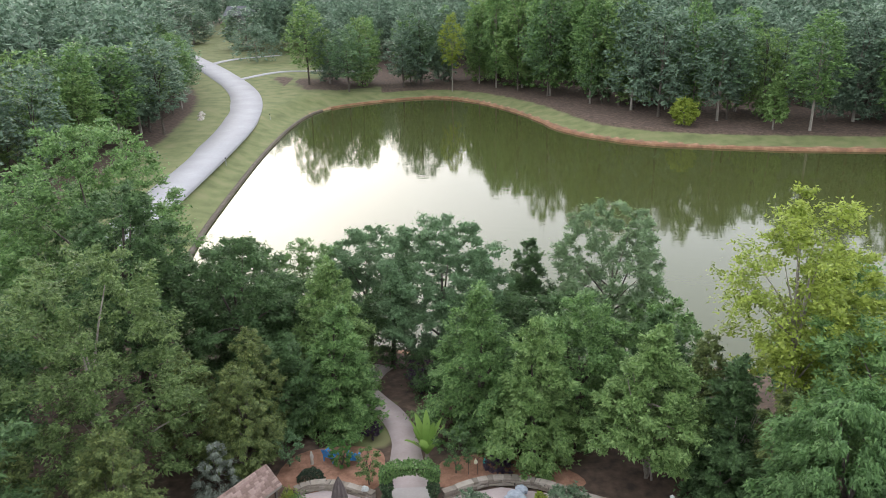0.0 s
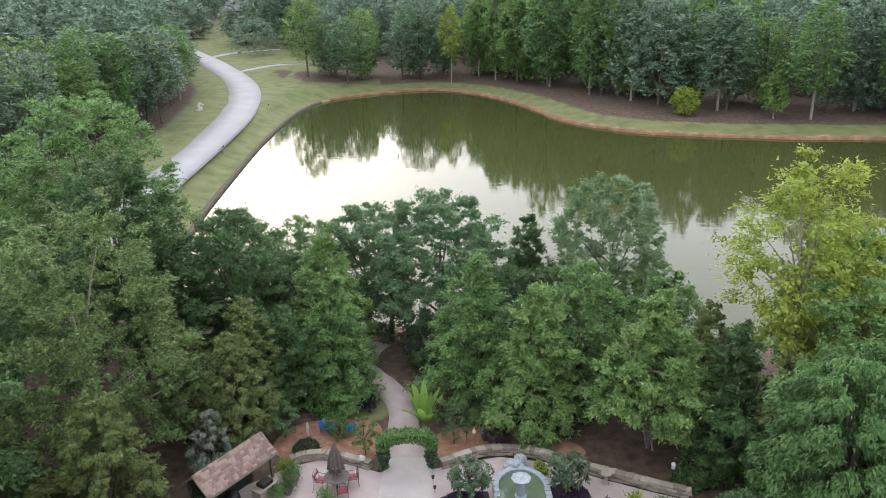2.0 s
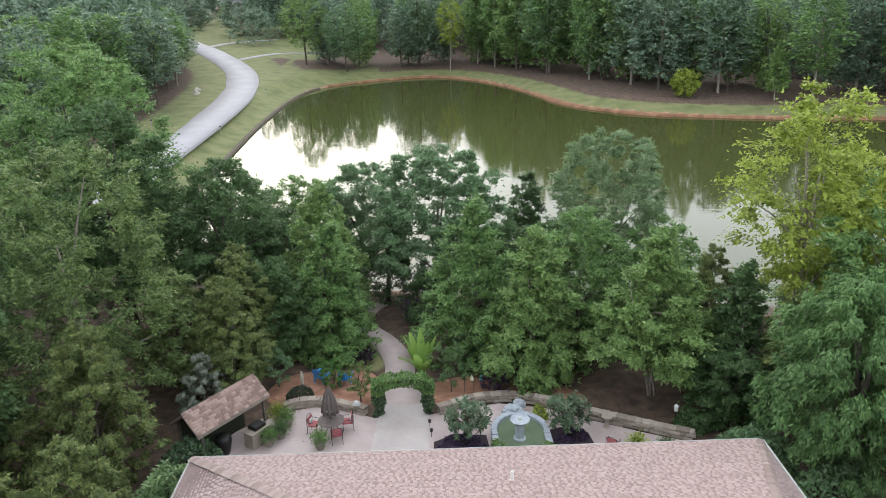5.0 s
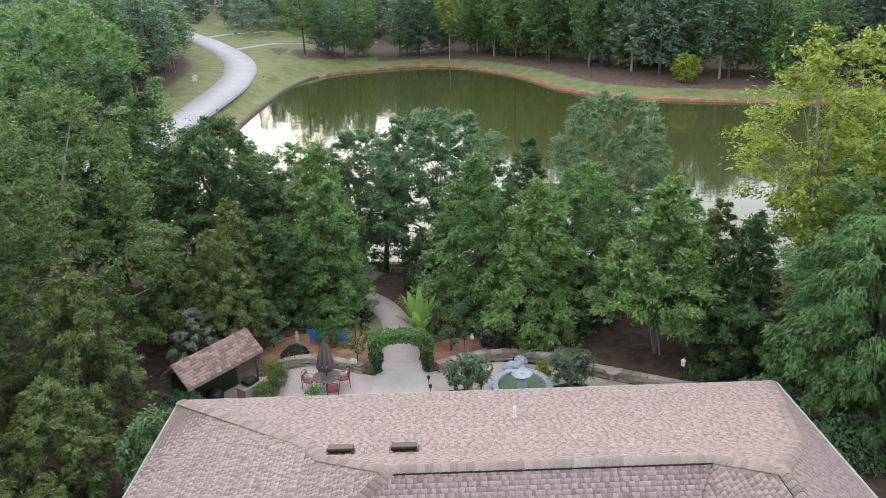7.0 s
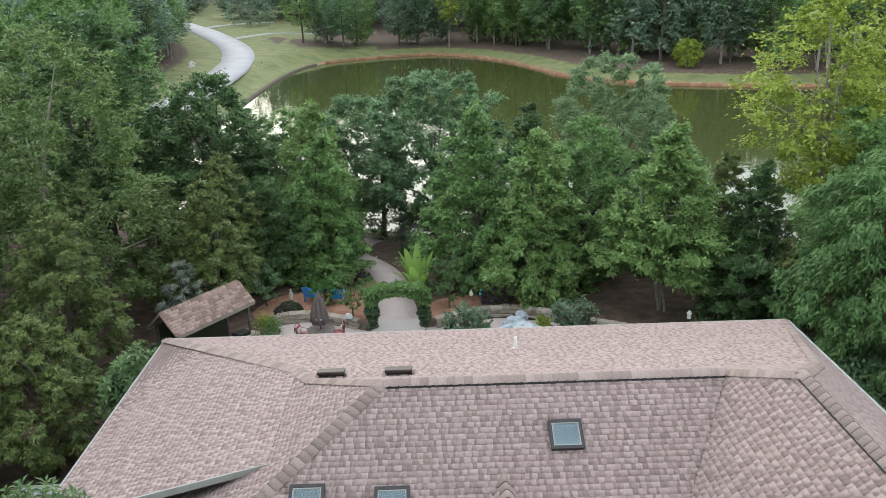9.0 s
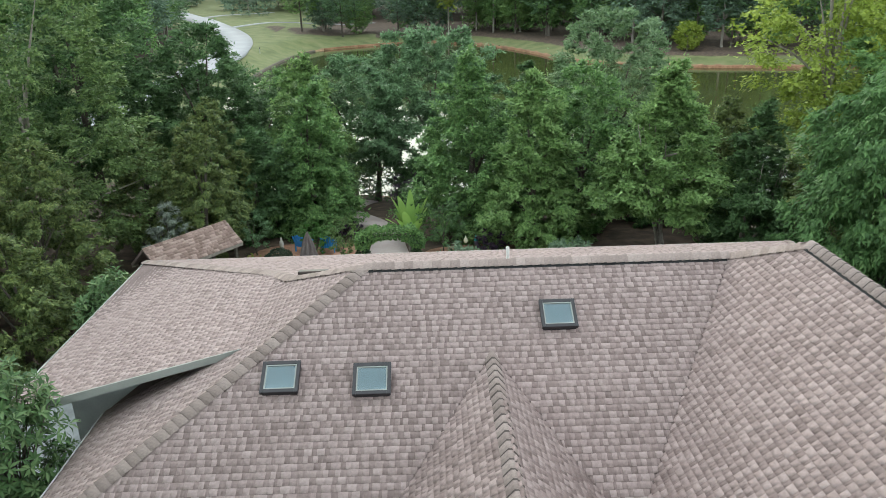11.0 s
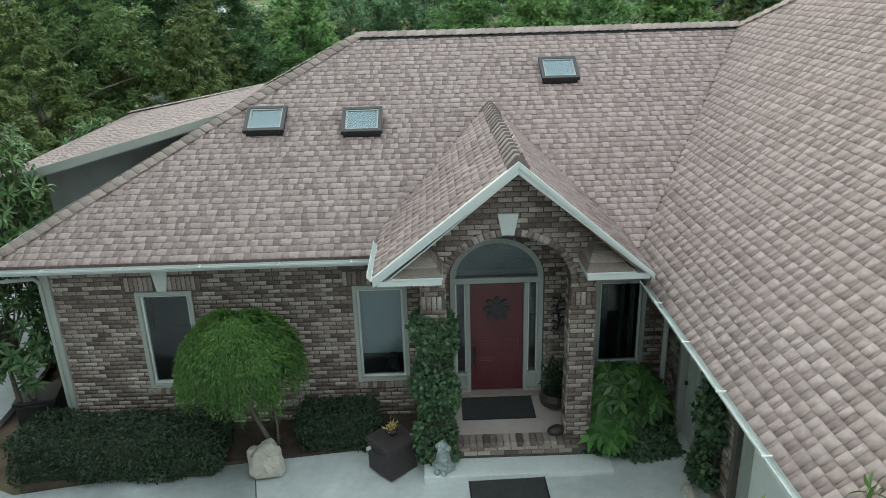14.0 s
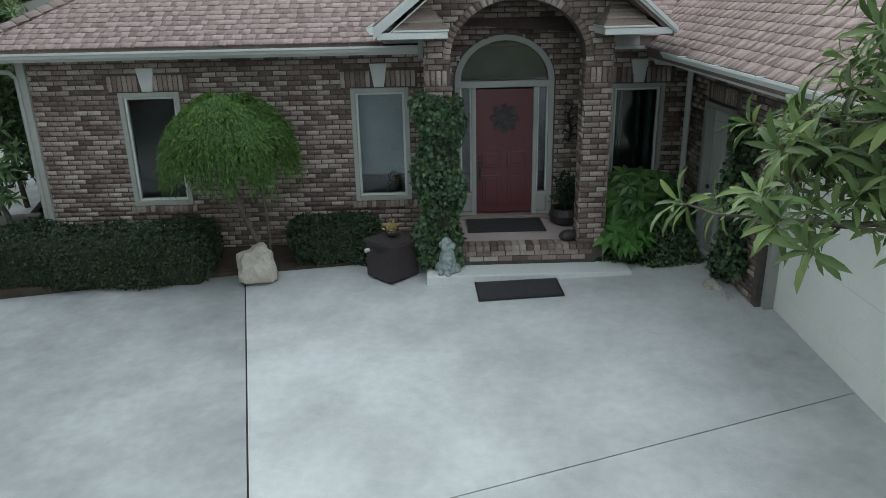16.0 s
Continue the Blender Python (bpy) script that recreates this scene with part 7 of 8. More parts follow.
for k in range(9):
    rock("rock", (-46.6 - k * 0.25 + srng2.uniform(-0.6, 0.6), 149.5 + k * 1.1, gz1(-46.6, 150 + k)), (srng2.uniform(0.3, 0.6), srng2.uniform(0.3, 0.6), 0.35), k * 1.7, "pale roadside rock in the grass", M_ROCK)
M_FARROOF = material("far_roof", [(0.3, (0.075, 0.08, 0.09)), (0.7, (0.12, 0.125, 0.135))], scale=1, rough=0.9, fine=0.1)


def far_house(at, rz, w, label):
    t = thing("house", at, rz, label, "house")
    part("wall", box((-w / 2, -4, -3), (w / 2, 4, 3)), M_ROOM, t)
    for s in (-1, 1):
        part("roof_slope", prism([Vector((-w / 2 - 0.5, 0, 6.6)), Vector((w / 2 + 0.5, 0, 6.6)), Vector((w / 2 + 0.5, s * 4.7, 2.9)), Vector((-w / 2 - 0.5, s * 4.7, 2.9))], (0, 0, -0.2)), M_FARROOF, t)
    for k in (-1, 0, 1):
        part("window", box((k * w * 0.28 - 0.6, -4.06, 0.6), (k * w * 0.28 + 0.6, -3.98, 2.0)), M_BLACK, t)
    return t


far_house((-116.9, 331, 9.2), 10, 14, "distant house with a dark grey roof among trees")
far_house((-79, 331, 9.4), -15, 13, "distant house with a steep dark grey roof among trees")
far_house((-63, 335, 6.6), 8, 12, "distant house with a low dark grey roof among trees")
wc = thing("garden_shed", (79, 152, gz1(79, 152)), 15, "white window of a small shed in the woods", "shed")
part("wall", box((-1.6, 0, 0), (1.6, 2.4, 6.8), 0.03), M_BARK, wc)
part("window", box((-0.5, -0.06, 4.9), (0.5, 0.02, 6.5), 0.02), M_TRIM, wc)
part("pane", box((-0.32, -0.08, 5.2), (0.32, -0.05, 6.3)), M_BLACK, wc)


# ---- trees round the garden and along the near shore ----
rng = np.random.default_rng(7)
GARDEN_TREES = [
    # x, y, R, top, base, leaves, shape, leaf, clumps, per, label
    (-6.0, 39.8, 2.9, 6.6, -1.9, L_MID, "pyramid", 0.24, 300, 44, "full green tree whose boughs reach the garden path"),
    (15.6, 33.2, 2.4, 6.3, -1.6, L_OAK, "pyramid", 0.24, 240, 36, "dark green tree between the maple and the drooping tree"),
    (14.4, 30.4, 1.7, 2.6, -1.5, L_OAK, "round", 0.22, 150, 36, "low dark shrubby tree in the leaf litter"),
    (-9.4, 39.5, 2.4, 4.4, -1.9, L_OAK, "round", 0.23, 200, 36, "dark understorey tree beside the garden"),
    (2.5, 38.8, 3.7, 8.3, -1.7, L_MID, "pyramid", 0.24, 300, 44, "upright tree with an oval green crown"),
    (5.5, 35.6, 3.2, 7.5, -1.2, L_LIGHT, "pyramid", 0.24, 320, 44, "leafy mid-green tree behind the fountain"),
    (8.6, 38.6, 2.6, 7.4, -1.7, L_MID, "oval", 0.23, 260, 40, "upright tree clad in vines"),
    (14.0, 40.5, 2.9, 5.6, -2.0, L_OAK, "pyramid", 0.24, 260, 38, "dark green upright tree near the shore"),
    (11.4, 33.4, 3.6, 8.0, 0.9, L_LIGHT, "pyramid", 0.24, 360, 44, "light green several-stemmed maple behind the stone wall"),
]
BANK_TREES = [
    (-12.7, 43.8, 3.2, 9.6, -0.5, L_OAK, "round", 0.25, 330, 44, "dark green oak by the lake shore"),
    (-7.0, 44.6, 3.8, 7.6, -1.8, L_LIGHT, "pyramid", 0.24, 330, 44, "full green tree beside the garden path"),
    (-5.4, 54.5, 3.3, 6.6, -2.2, L_SILVER, "round", 0.24, 320, 40, "thin grey-green tree at the water's edge"),
    (-13.6, 51.5, 3.0, 6.4, -2.4, L_OAK, "round", 0.23, 220, 36, "dark rounded tree near the shore"),
    (-9.6, 53.5, 3.0, 5.8, -2.6, L_MID, "round", 0.22, 230, 36, "small dark tree at the water's edge"),
    (4.8, 46.0, 3.0, 4.2, -3.0, L_OAK, "round", 0.24, 200, 36, "low dark tree on the lake bank"),
    (9.6, 45.5, 3.0, 4.6, -2.8, L_OAK, "round", 0.24, 200, 36, "low dark tree on the lake bank"),
    (15.2, 44.0, 3.0, 4.4, -2.8, L_MID, "round", 0.24, 200, 36, "low green tree on the lake bank"),
    (-10.4, 47.5, 3.0, 5.4, -2.8, L_OAK, "round", 0.24, 200, 36, "low dark tree on the lake bank"),
]
WOOD_TREES = [
    (-15.8, 48.5, 3.0, 6.2, -2.8, L_OAK, "round", 0.24, 200, 36, "low dark tree on the lake bank"),
    (0.5, 48.8, 4.5, 8.6, -1.8, L_SILVER, "spread", 0.25, 560, 42, "broad spreading grey-green tree by the lake"),
    (7.3, 52.5, 2.9, 6.0, -2.4, L_OAK, "pyramid", 0.23, 240, 40, "dark rounded tree on the lake shore"),
    (-0.4, 45.0, 1.7, 1.2, -2.4, L_OAK, "round", 0.2, 90, 30, "small dark shrubby tree near the lake"),
    (-3.3, 49.8, 1.7, 4.2, -2.6, L_OAK, "round", 0.22, 90, 26, "thin dark tree beside the lake path"),
    (-23.8, 49.5, 5.6, 15.9, 1.0, L_MID, "round", 0.27, 420, 44, "tall leafy hardwood with a rounded green crown"),
    (-19.3, 43.2, 3.7, 13.2, 0.5, L_OAK, "round", 0.26, 380, 44, "tall oak with a dense dark green crown"),
    (17.3, 25.6, 3.0, 8.6, 0.2, L_WILLOW, "round", 0.26, 420, 48, "large drooping tree with narrow pale leaves"),
    (21.5, 29.5, 3.8, 9.5, 0.0, L_MID, "round", 0.27, 280, 38, "full green tree at the edge of the wood"),
]
EDGE_TREES = [
    (20.5, 21.5, 3.4, 7.5, -0.4, L_OAK, "round", 0.27, 260, 38, "dark green tree at the edge of the wood"),
    (25.0, 38.0, 4.0, 9.0, -1.5, L_MID, "round", 0.28, 260, 36, "leafy hardwood near the shore"),
    (-28.5, 41.0, 5.0, 13.0, 0.5, L_MID, "round", 0.28, 340, 40, "tall leafy hardwood in the wood"),
    (-25.5, 32.0, 4.6, 11.0, 0.0, L_OAK, "round", 0.28, 320, 40, "dark leafy hardwood in the wood"),
    (-21.5, 25.0, 4.0, 9.0, -0.6, L_OAK, "round", 0.27, 300, 40, "dark leafy tree near the house"),
    (-31.0, 54.0, 5.0, 11.5, -1.0, L_OAK, "round", 0.28, 300, 38, "dark hardwood near the dam"),
]
for x, y, R, top, base, mat, shape, leaf, clumps, per, label in GARDEN_TREES + BANK_TREES + WOOD_TREES + EDGE_TREES:
    if "maple" in label:
        kw = {"flat": 0.32, "clump": 1.05, "lump": 0.4, "hollow": 2.4}
    else:
        kw = {"droop": 0.55, "aspect": 0.36, "clump": 0.9, "lump": 0.4} if "drooping" in label else {"lump": 0.42, "clump": 0.88, "hollow": 2.6} if shape == "pyramid" else {"lump": 0.36, "clump": 0.92}
    tree("tree", (x, y, gz1(x, y)), R, top, base, mat, rng, label, profile=shape, leaf=leaf * 0.82, clumps=int(clumps * 0.75), per=int(per * 4.6), limbs=5,
         bark=M_BARK_PALE if "maple" in label else M_BARK, stems=5 if "maple" in label else 1, r0=0.15 + 0.012 * top, **kw)
tree("tree", (-17.0, 32.8, gz1(-17, 32.8)), 4.6, 12.9, 0.5, L_AIRY, rng, "airy yellowish tree with a bare pale trunk", profile="round", leaf=0.19, clumps=460, per=95, bark=M_BARK_PALE, r0=0.2, limbs=9, hollow=2.2, lump=0.35)
tree("tree", (18.6, 34.0, gz1(18.6, 34)), 3.1, 14.4, 4.0, L_YELLOW, rng, "tall open tree with yellow-green leaves", profile="round", leaf=0.2, clumps=100, per=170, aspect=0.66, bark=M_BARK_PALE, r0=0.2, limbs=14, hollow=1.7, lump=0.5, clump=0.9)
tree("tree", (21.6, 35.5, gz1(21.6, 35.5)), 2.6, 11.0, 1.0, L_YELLOW, rng, "open smaller tree with yellow-green leaves", profile="round", leaf=0.24, clumps=200, per=90, r0=0.18, limbs=7, lump=0.4)
tree("pine_tree", (12.7, 49.5, gz1(12.7, 49.5)), 4.0, 9.4, -1.0, L_PINE, rng, "grey-green pine with soft needle tufts", "pine", profile="round", leaf=0.24, clumps=380, per=170, aspect=0.32, clump=0.62, flat=0.8, lump=0.32, limbs=14)
for x, y, R, top in ((-10.9, 34.6, 2.3, 5.8), (-19.5, 27.0, 2.8, 6.2), (-14.2, 36.6, 2.4, 5.6), (-14.8, 27.6, 2.7, 6.6), (-13.4, 22.2, 2.3, 4.6), (15.4, 36.5, 1.9, 6.0), (-10.8, 37.8, 2.2, 6.4), (17.6, 31.0, 2.2, 5.6), (-16.2, 20.5, 2.6, 5.6), (-18.5, 15.5, 2.6, 6.0)):
    tree("cedar_tree", (x, y, gz1(x, y)), R, top, gz1(x, y) + 0.3, L_CEDAR, rng, "dark olive-green cedar with dense sprays", "cedar", profile="cedar", leaf=0.15, clumps=300, per=150, aspect=0.42, droop=0.2, clump=0.55, lump=0.3, r0=0.14)

# ---- far woods: the front rows stand as single trees, what lies behind is one mass ----
far_models = []
for i in range(7):
    R, H = rng.uniform(3.5, 4.9), rng.uniform(15, 18)
    (v, f), Cc = crown_cloud(rng, R, H, 220, 26, 0.52, ("round", "oval", "round", "oval", "round", "oval", "round")[i], clump=1.0, lump=0.3)
    far_models.append((v, f, Cc, R, H))
L_FARS = [L_FAR_HAZE, L_SILVER, L_LIGHT, L_MID, L_FAR_HAZE, L_LIGHT, L_MID]
far_things = []
for i, (v, f, Cc, R, H) in enumerate(far_models):
    far_things.append((from_arrays("crown", v, f, L_FARS[i]), skeleton_trunk(rng, Cc, 5.0, H, 0.2, 8, seg=6)))
far_meshes = []
for cr, tb in far_things:
    me = bpy.data.meshes.new("trunk")
    tb.to_mesh(me)
    tb.free()
    me.materials.append(M_BARK_PALE if len(far_meshes) % 3 == 0 else M_BARK)
    far_meshes.append((cr, me))

EDGE = [(-33, 200), (-25, 195), (-14, 194), (-3, 200), (8, 203), (18, 196), (25, 181), (31, 171), (37, 163), (45, 151), (54, 141), (63, 134), (74, 128), (90, 122), (110, 117)]
WEST_EDGE = [(-56, 96), (-53, 112), (-51, 124), (-50.5, 136), (-54, 152), (-58, 172), (-64, 190), (-73, 210), (-86, 236)]


def scatter(line, rows, step, jit, inland, rng):
    """Places along a line, row behind row."""
    out = []
    for r in range(rows):
        for (ax, ay), (bx, by) in zip(line[:-1], line[1:]):
            L = math.hypot(bx - ax, by - ay)
            n = max(1, int(L / step))
            for k in range(n):
                t = (k + rng.uniform(0.1, 0.9)) / n
                o = r * step * 0.95
                out.append((r, ax + (bx - ax) * t + inland[0] * o + rng.uniform(-jit, jit), ay + (by - ay) * t + inland[1] * o + rng.uniform(-jit, jit)))
    return out


def wood_top(x, y):
    """How high the woods' tops stand: lower over the inlet, tallest behind the bay."""
    if y > 255:
        return 16.0
    return 18.0 if x < -45 else float(np.interp(x, [-33, -28, -19, -10, 10, 40, 56, 66, 72, 80], [23, 24, 19, 19, 27, 31, 25, 20, 17, 23]))


places = scatter(EDGE, 3, 6.6, 2.6, (0.25, 0.97), rng) + scatter(WEST_EDGE, 3, 5.6, 1.8, (-0.9, 0.42), rng)
mass_v, mass_f, mass_n = [], [], 0
# a great round tree between the branching drives, and the trees behind it
places += [(1, x, y) for x, y in ((-60, 292), (-56, 297), (-64, 296), (-52, 290), (-44, 292), (-38, 286), (-48, 300), (-70, 312), (-82, 318), (-95, 325), (-76, 330), (-60, 318), (-40, 308), (-104, 345), (-88, 352), (-70, 350), (-118, 372), (-96, 378), (-75, 372))]
for r, x, y in places:
    i = int(rng.integers(0, 7))
    z = gz1(x, y)
    cr, tk = far_meshes[i]
    tall = (wood_top(x, y) - z) / 21.5 * rng.uniform(0.74, 1.1) * (0.86 if r == 0 else 1.0)
    s = (0.62 + 0.48 * tall) * rng.uniform(0.85, 1.2)
    t = thing("tree", (x, y, z), rng.uniform(0, 360), "tall woodland hardwood with a leafy crown and bare trunk", "tree", "trees round the lake")
    t.scale = (s, s, tall)
    mesh_part("crown", cr, t, "", Matrix.Translation((0, 0, (rng.uniform(2.8, 5.4) if r == 0 else rng.uniform(0.5, 2.5)) / tall)))
    mesh_part("trunk", tk, t)
# unseen trees added beside and behind the drive, blocking sky light from the left
for k, (x, y) in enumerate(((-15, -0.5), (-25, 3.5), (-12.5, -2), (-12, -10), (-31, 6), (-21, -3), (-12, -17), (-18, -7), (-19, -14), (-27, -2), (-24, -9), (-13, -25), (-20, -22), (-33, 3))):
    t = thing("tree", (x, y, gz1(x, y)), 50 * k, "unseen hardwood added to shade the drive", "tree", "trees along the drive")
    t.scale = (1.3, 1.3, 1.0 + 0.12 * (k % 3))
    mesh_part("crown", far_meshes[k % 7][0], t, "", Matrix.Translation((0, 0, 2.0)))
    mesh_part("trunk", far_meshes[k % 7][1], t)
for x, y, s, sz in ((-66, 277, 2.3, 1.25), (-92, 300, 2.0, 1.2), (-43, 283, 1.7, 1.15), (-108, 330, 2.2, 1.3)):
    t = thing("tree", (x, y, gz1(x, y)), x * 7, "great round shade tree near the far houses", "tree", "trees round the lake")
    t.scale = (s * 0.88, s * 0.88, sz * 0.7)
    mesh_part("crown", far_meshes[0][0], t, "", Matrix.Translation((0, 0, 0.8)))
    mesh_part("trunk", far_meshes[0][1], t)
deep = scatter([(-62, 268), (-20, 246), (10, 236), (45, 196), (75, 160), (125, 138)], 7, 7.5, 3.0, (0.3, 0.95), rng) + scatter([(-85, 100), (-78, 130), (-84, 165), (-96, 205), (-110, 245)], 5, 7.5, 3.0, (-0.9, 0.42), rng) + scatter([(-46, 66), (-56, 84), (-66, 100)], 5, 6.5, 2.5, (-0.9, 0.1), rng) + scatter([(-62, 150), (-78, 215), (-105, 285), (-125, 330)], 3, 7.0, 3.0, (-0.95, 0.2), rng) + scatter([(-200, 400), (-130, 390), (-60, 330), (0, 300), (80, 270), (150, 220)], 6, 13, 5.0, (0.0, 1.0), rng)
for r, x, y in deep:
    v, f, *_ = far_models[int(rng.integers(0, 7))]
    keep = rng.random(len(v) // 3) < 0.2
    q = v.reshape(-1, 3, 3)[keep]
    q = (q.mean(1, keepdims=True) * -0.9 + q * 1.9).reshape(-1, 3)
    a, s = rng.uniform(0, 6.28), rng.uniform(0.85, 1.2)
    q = np.column_stack([(q[:, 0] * math.cos(a) - q[:, 1] * math.sin(a)) * s + x, (q[:, 0] * math.sin(a) + q[:, 1] * math.cos(a)) * s + y, (q[:, 2] * 1.0 + 3.5) * s + gz1(x, y)])
    mass_v.append(q)
    mass_f.append(np.arange(len(q)).reshape(-1, 3) + mass_n)
    mass_n += len(q)
tagged(mesh_part("far_woods", from_arrays("far_woods", np.concatenate(mass_v), np.concatenate(mass_f), L_FAR_HAZE)), "dense green woods behind the lake", "woods", kind="stuff")


# ---- pieces: shingles, ridge caps, bricks ----
def spans(loops, v):
    """Where the level line v lies inside the loops (even-odd)."""
    xs = []
    for lp in loops:
        for (u0, v0), (u1, v1) in zip(lp, lp[1:] + lp[:1]):
            if (v0 > v) != (v1 > v):
                xs.append(u0 + (v - v0) / (v1 - v0) * (u1 - u0))
    xs.sort()
    return list(zip(xs[::2], xs[1::2]))


def wedge(u0, u1, v0, v1, h0, h1):
    """Corners of a tab: thick at its lower edge."""
    return [(u0, v0, 0), (u1, v0, 0), (u0, v0, h0), (u1, v0, h0), (u0, v1, h1), (u1, v1, h1)]


WEDGE_T = [(0, 1, 3), (0, 3, 2), (2, 3, 5), (2, 5, 4), (0, 2, 4), (1, 5, 3)]
TEETH, RECESS = [0.09, 0.11, 0.14, 0.17], [0.06, 0.09, 0.12]
COURSE = 0.134
tab_meshes = {}
srng = random.Random(5)
tab_objects = 0
for nm, (poly, up) in SLOPES.items():
    V = Vector(up).normalized()
    U = V.cross(Vector((0, 0, 1))).normalized()
    N = U.cross(V)
    O = sum(poly, Vector()) / len(poly) + N * 0.006
    loop = [((p - O).dot(U), (p - O).dot(V)) for p in poly]
    vmin, vmax = min(v for _, v in loop), max(v for _, v in loop)
    rot = Matrix((U, V, N)).transposed().to_4x4()
    vs, fs, tones = [], [], []
    v = vmin - 0.03
    row = 0
    while v < vmax:
        for a, b in spans([loop], min(max(v + 0.07, vmin + 0.01), vmax - 0.01)):
            u = a - srng.uniform(0, 0.25)
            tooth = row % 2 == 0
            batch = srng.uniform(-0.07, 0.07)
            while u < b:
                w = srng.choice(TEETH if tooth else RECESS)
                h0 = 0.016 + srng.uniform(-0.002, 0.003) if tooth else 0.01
                # recessed tabs get a darker tone: their shadow band is put into the colour
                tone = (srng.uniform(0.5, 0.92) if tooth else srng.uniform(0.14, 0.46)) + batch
                x0, x1 = max(u, a), min(u + w, b)
                if x1 - x0 > 0.02:
                    p = O + U * u + V * v
                    if tooth and nm.startswith("porch") and u >= a and u + w <= b and tab_objects < 300 and p.y < 11.2:
                        if w not in tab_meshes:
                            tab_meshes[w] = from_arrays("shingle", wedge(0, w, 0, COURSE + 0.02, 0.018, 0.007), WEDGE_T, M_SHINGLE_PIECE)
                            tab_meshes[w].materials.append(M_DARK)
                            # dark lower edge, painting the shadow line under the course
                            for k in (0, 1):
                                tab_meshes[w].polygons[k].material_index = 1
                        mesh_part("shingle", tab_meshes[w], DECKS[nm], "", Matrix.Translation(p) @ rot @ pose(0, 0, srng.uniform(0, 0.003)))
                        tab_objects += 1
                    else:
                        i = len(vs)
                        vs += [O + U * q[0] + V * q[1] + N * q[2] for q in wedge(x0, x1, v, min(v + COURSE + 0.02, vmax), h0, 0.007 if tooth else 0.003)]
                        fs += [tuple(k + i for k in f) for f in WEDGE_T]
                        # lower faces get one dark tone, which paints each course's shadow line
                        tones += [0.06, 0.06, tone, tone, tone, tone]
                u += w
                tooth = not tooth
                if srng.random() < 0.16:
                    tooth = not tooth
        v += COURSE
        row += 1
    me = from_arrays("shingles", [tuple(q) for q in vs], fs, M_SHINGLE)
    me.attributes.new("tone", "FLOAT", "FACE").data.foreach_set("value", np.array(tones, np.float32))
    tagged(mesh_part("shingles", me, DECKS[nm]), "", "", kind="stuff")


def caps(a, b, n1, n2, parent, gap=0.2, vent=False, bulge=0.0):
    """Bent cap shingles from a down to b over the edge of two slopes with normals n1, n2."""
    d = (b - a).normalized()
    up = (n1 + n2).normalized()
    up = (up - d * up.dot(d)).normalized()
    side = d.cross(up)
    ang = math.acos(max(-1, min(1, n1.dot(n2)))) / 2
    L, W = gap + 0.06, 0.19
    y, z = W * math.cos(ang), -W * math.sin(ang)
    v = []
    for x, lift in ((0, -0.006), (L, 0.02 + 0.6 * bulge)):
        v += [(x, -y, z + lift), (x, -0.03, -0.002 + lift + bulge), (x, 0.03, -0.002 + lift + bulge), (x, y, z + lift)]
    v += [(L, -y, z - 0.03), (L, -0.03, -0.04), (L, 0.03, -0.04), (L, y, z - 0.03)]
    f = [(0, 1, 5, 4), (1, 2, 6, 5), (2, 3, 7, 6), (4, 5, 9, 8), (5, 6, 10, 9), (6, 7, 11, 10)]
    me = from_arrays("ridge_cap", v, f, M_CAP_PIECE)
    me.materials.append(M_CAP_END_SHADE)
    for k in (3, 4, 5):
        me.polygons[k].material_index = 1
    rot = Matrix((d, side, up)).transposed().to_4x4()
    if vent:
        y, z = y * 0.99, z * 0.99
        bm = bmesh.new()
        ends = [[bm.verts.new(q + up * h + side * o) for o, h in ((-y, z + 0.005), (0, 0.005), (y, z + 0.005), (y, z + 0.034), (0, 0.034), (-y, z + 0.034))] for q in (a, b - d * 0.1)]
        for k in range(6):
            bm.faces.new((ends[0][k], ends[0][(k + 1) % 6], ends[1][(k + 1) % 6], ends[1][k]))
        bm.faces.new(ends[0]), bm.faces.new(list(reversed(ends[1])))
        bmesh.ops.recalc_face_normals(bm, faces=bm.faces[:])
        part("ridge_vent", bm, M_DARK, parent, "black slotted ridge vent under the caps")
    n = int((b - a).length / gap)
    for i in range(n):
        p = a + d * (i * gap) + up * (0.072 if vent else 0.036)
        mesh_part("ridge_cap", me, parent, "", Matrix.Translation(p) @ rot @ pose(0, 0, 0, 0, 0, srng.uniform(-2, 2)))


# cap ends: the shadow gap at each butt is painted as a darker colour
M_CAP_END_SHADE = material("cap_end_shade", [(0.2, (0.09, 0.07, 0.066)), (0.8, (0.15, 0.12, 0.112))], scale=20, rough=0.95)
M_CAP_PIECE = material("cap_piece", [(0.1, (0.23, 0.18, 0.166)), (0.6, (0.3, 0.238, 0.22)), (0.95, (0.36, 0.292, 0.272))], scale=1.5, rough=0.95, bump=0.4, bump_scale=160, vary="object", spread=0.3, fine=0.15, spec=0.2)


def normal_of(nm):
    p = SLOPES[nm][0]
    v = Vector(SLOPES[nm][1]).normalized()
    return v.cross(Vector((0, 0, 1))).normalized().cross(v)


NF, NW, NL, NR, NB, NG, NE = (normal_of(k) for k in ("front_slope", "west_slope", "low_slope", "ridge_slope", "rear_slope", "wing_slope", "east_slope"))
caps(A, FL, NF, NW, DECKS["front_slope"])
caps(A, B, NF, NR, DECKS["front_slope"], vent=True)
caps(A, H1, NW, NR, DECKS["west_slope"])
caps(H1, H2, NW, NB, DECKS["west_slope"])
caps(H2, CL, NL, NB, DECKS["low_slope"])
caps(C, B, NG, NR, DECKS["wing_slope"])
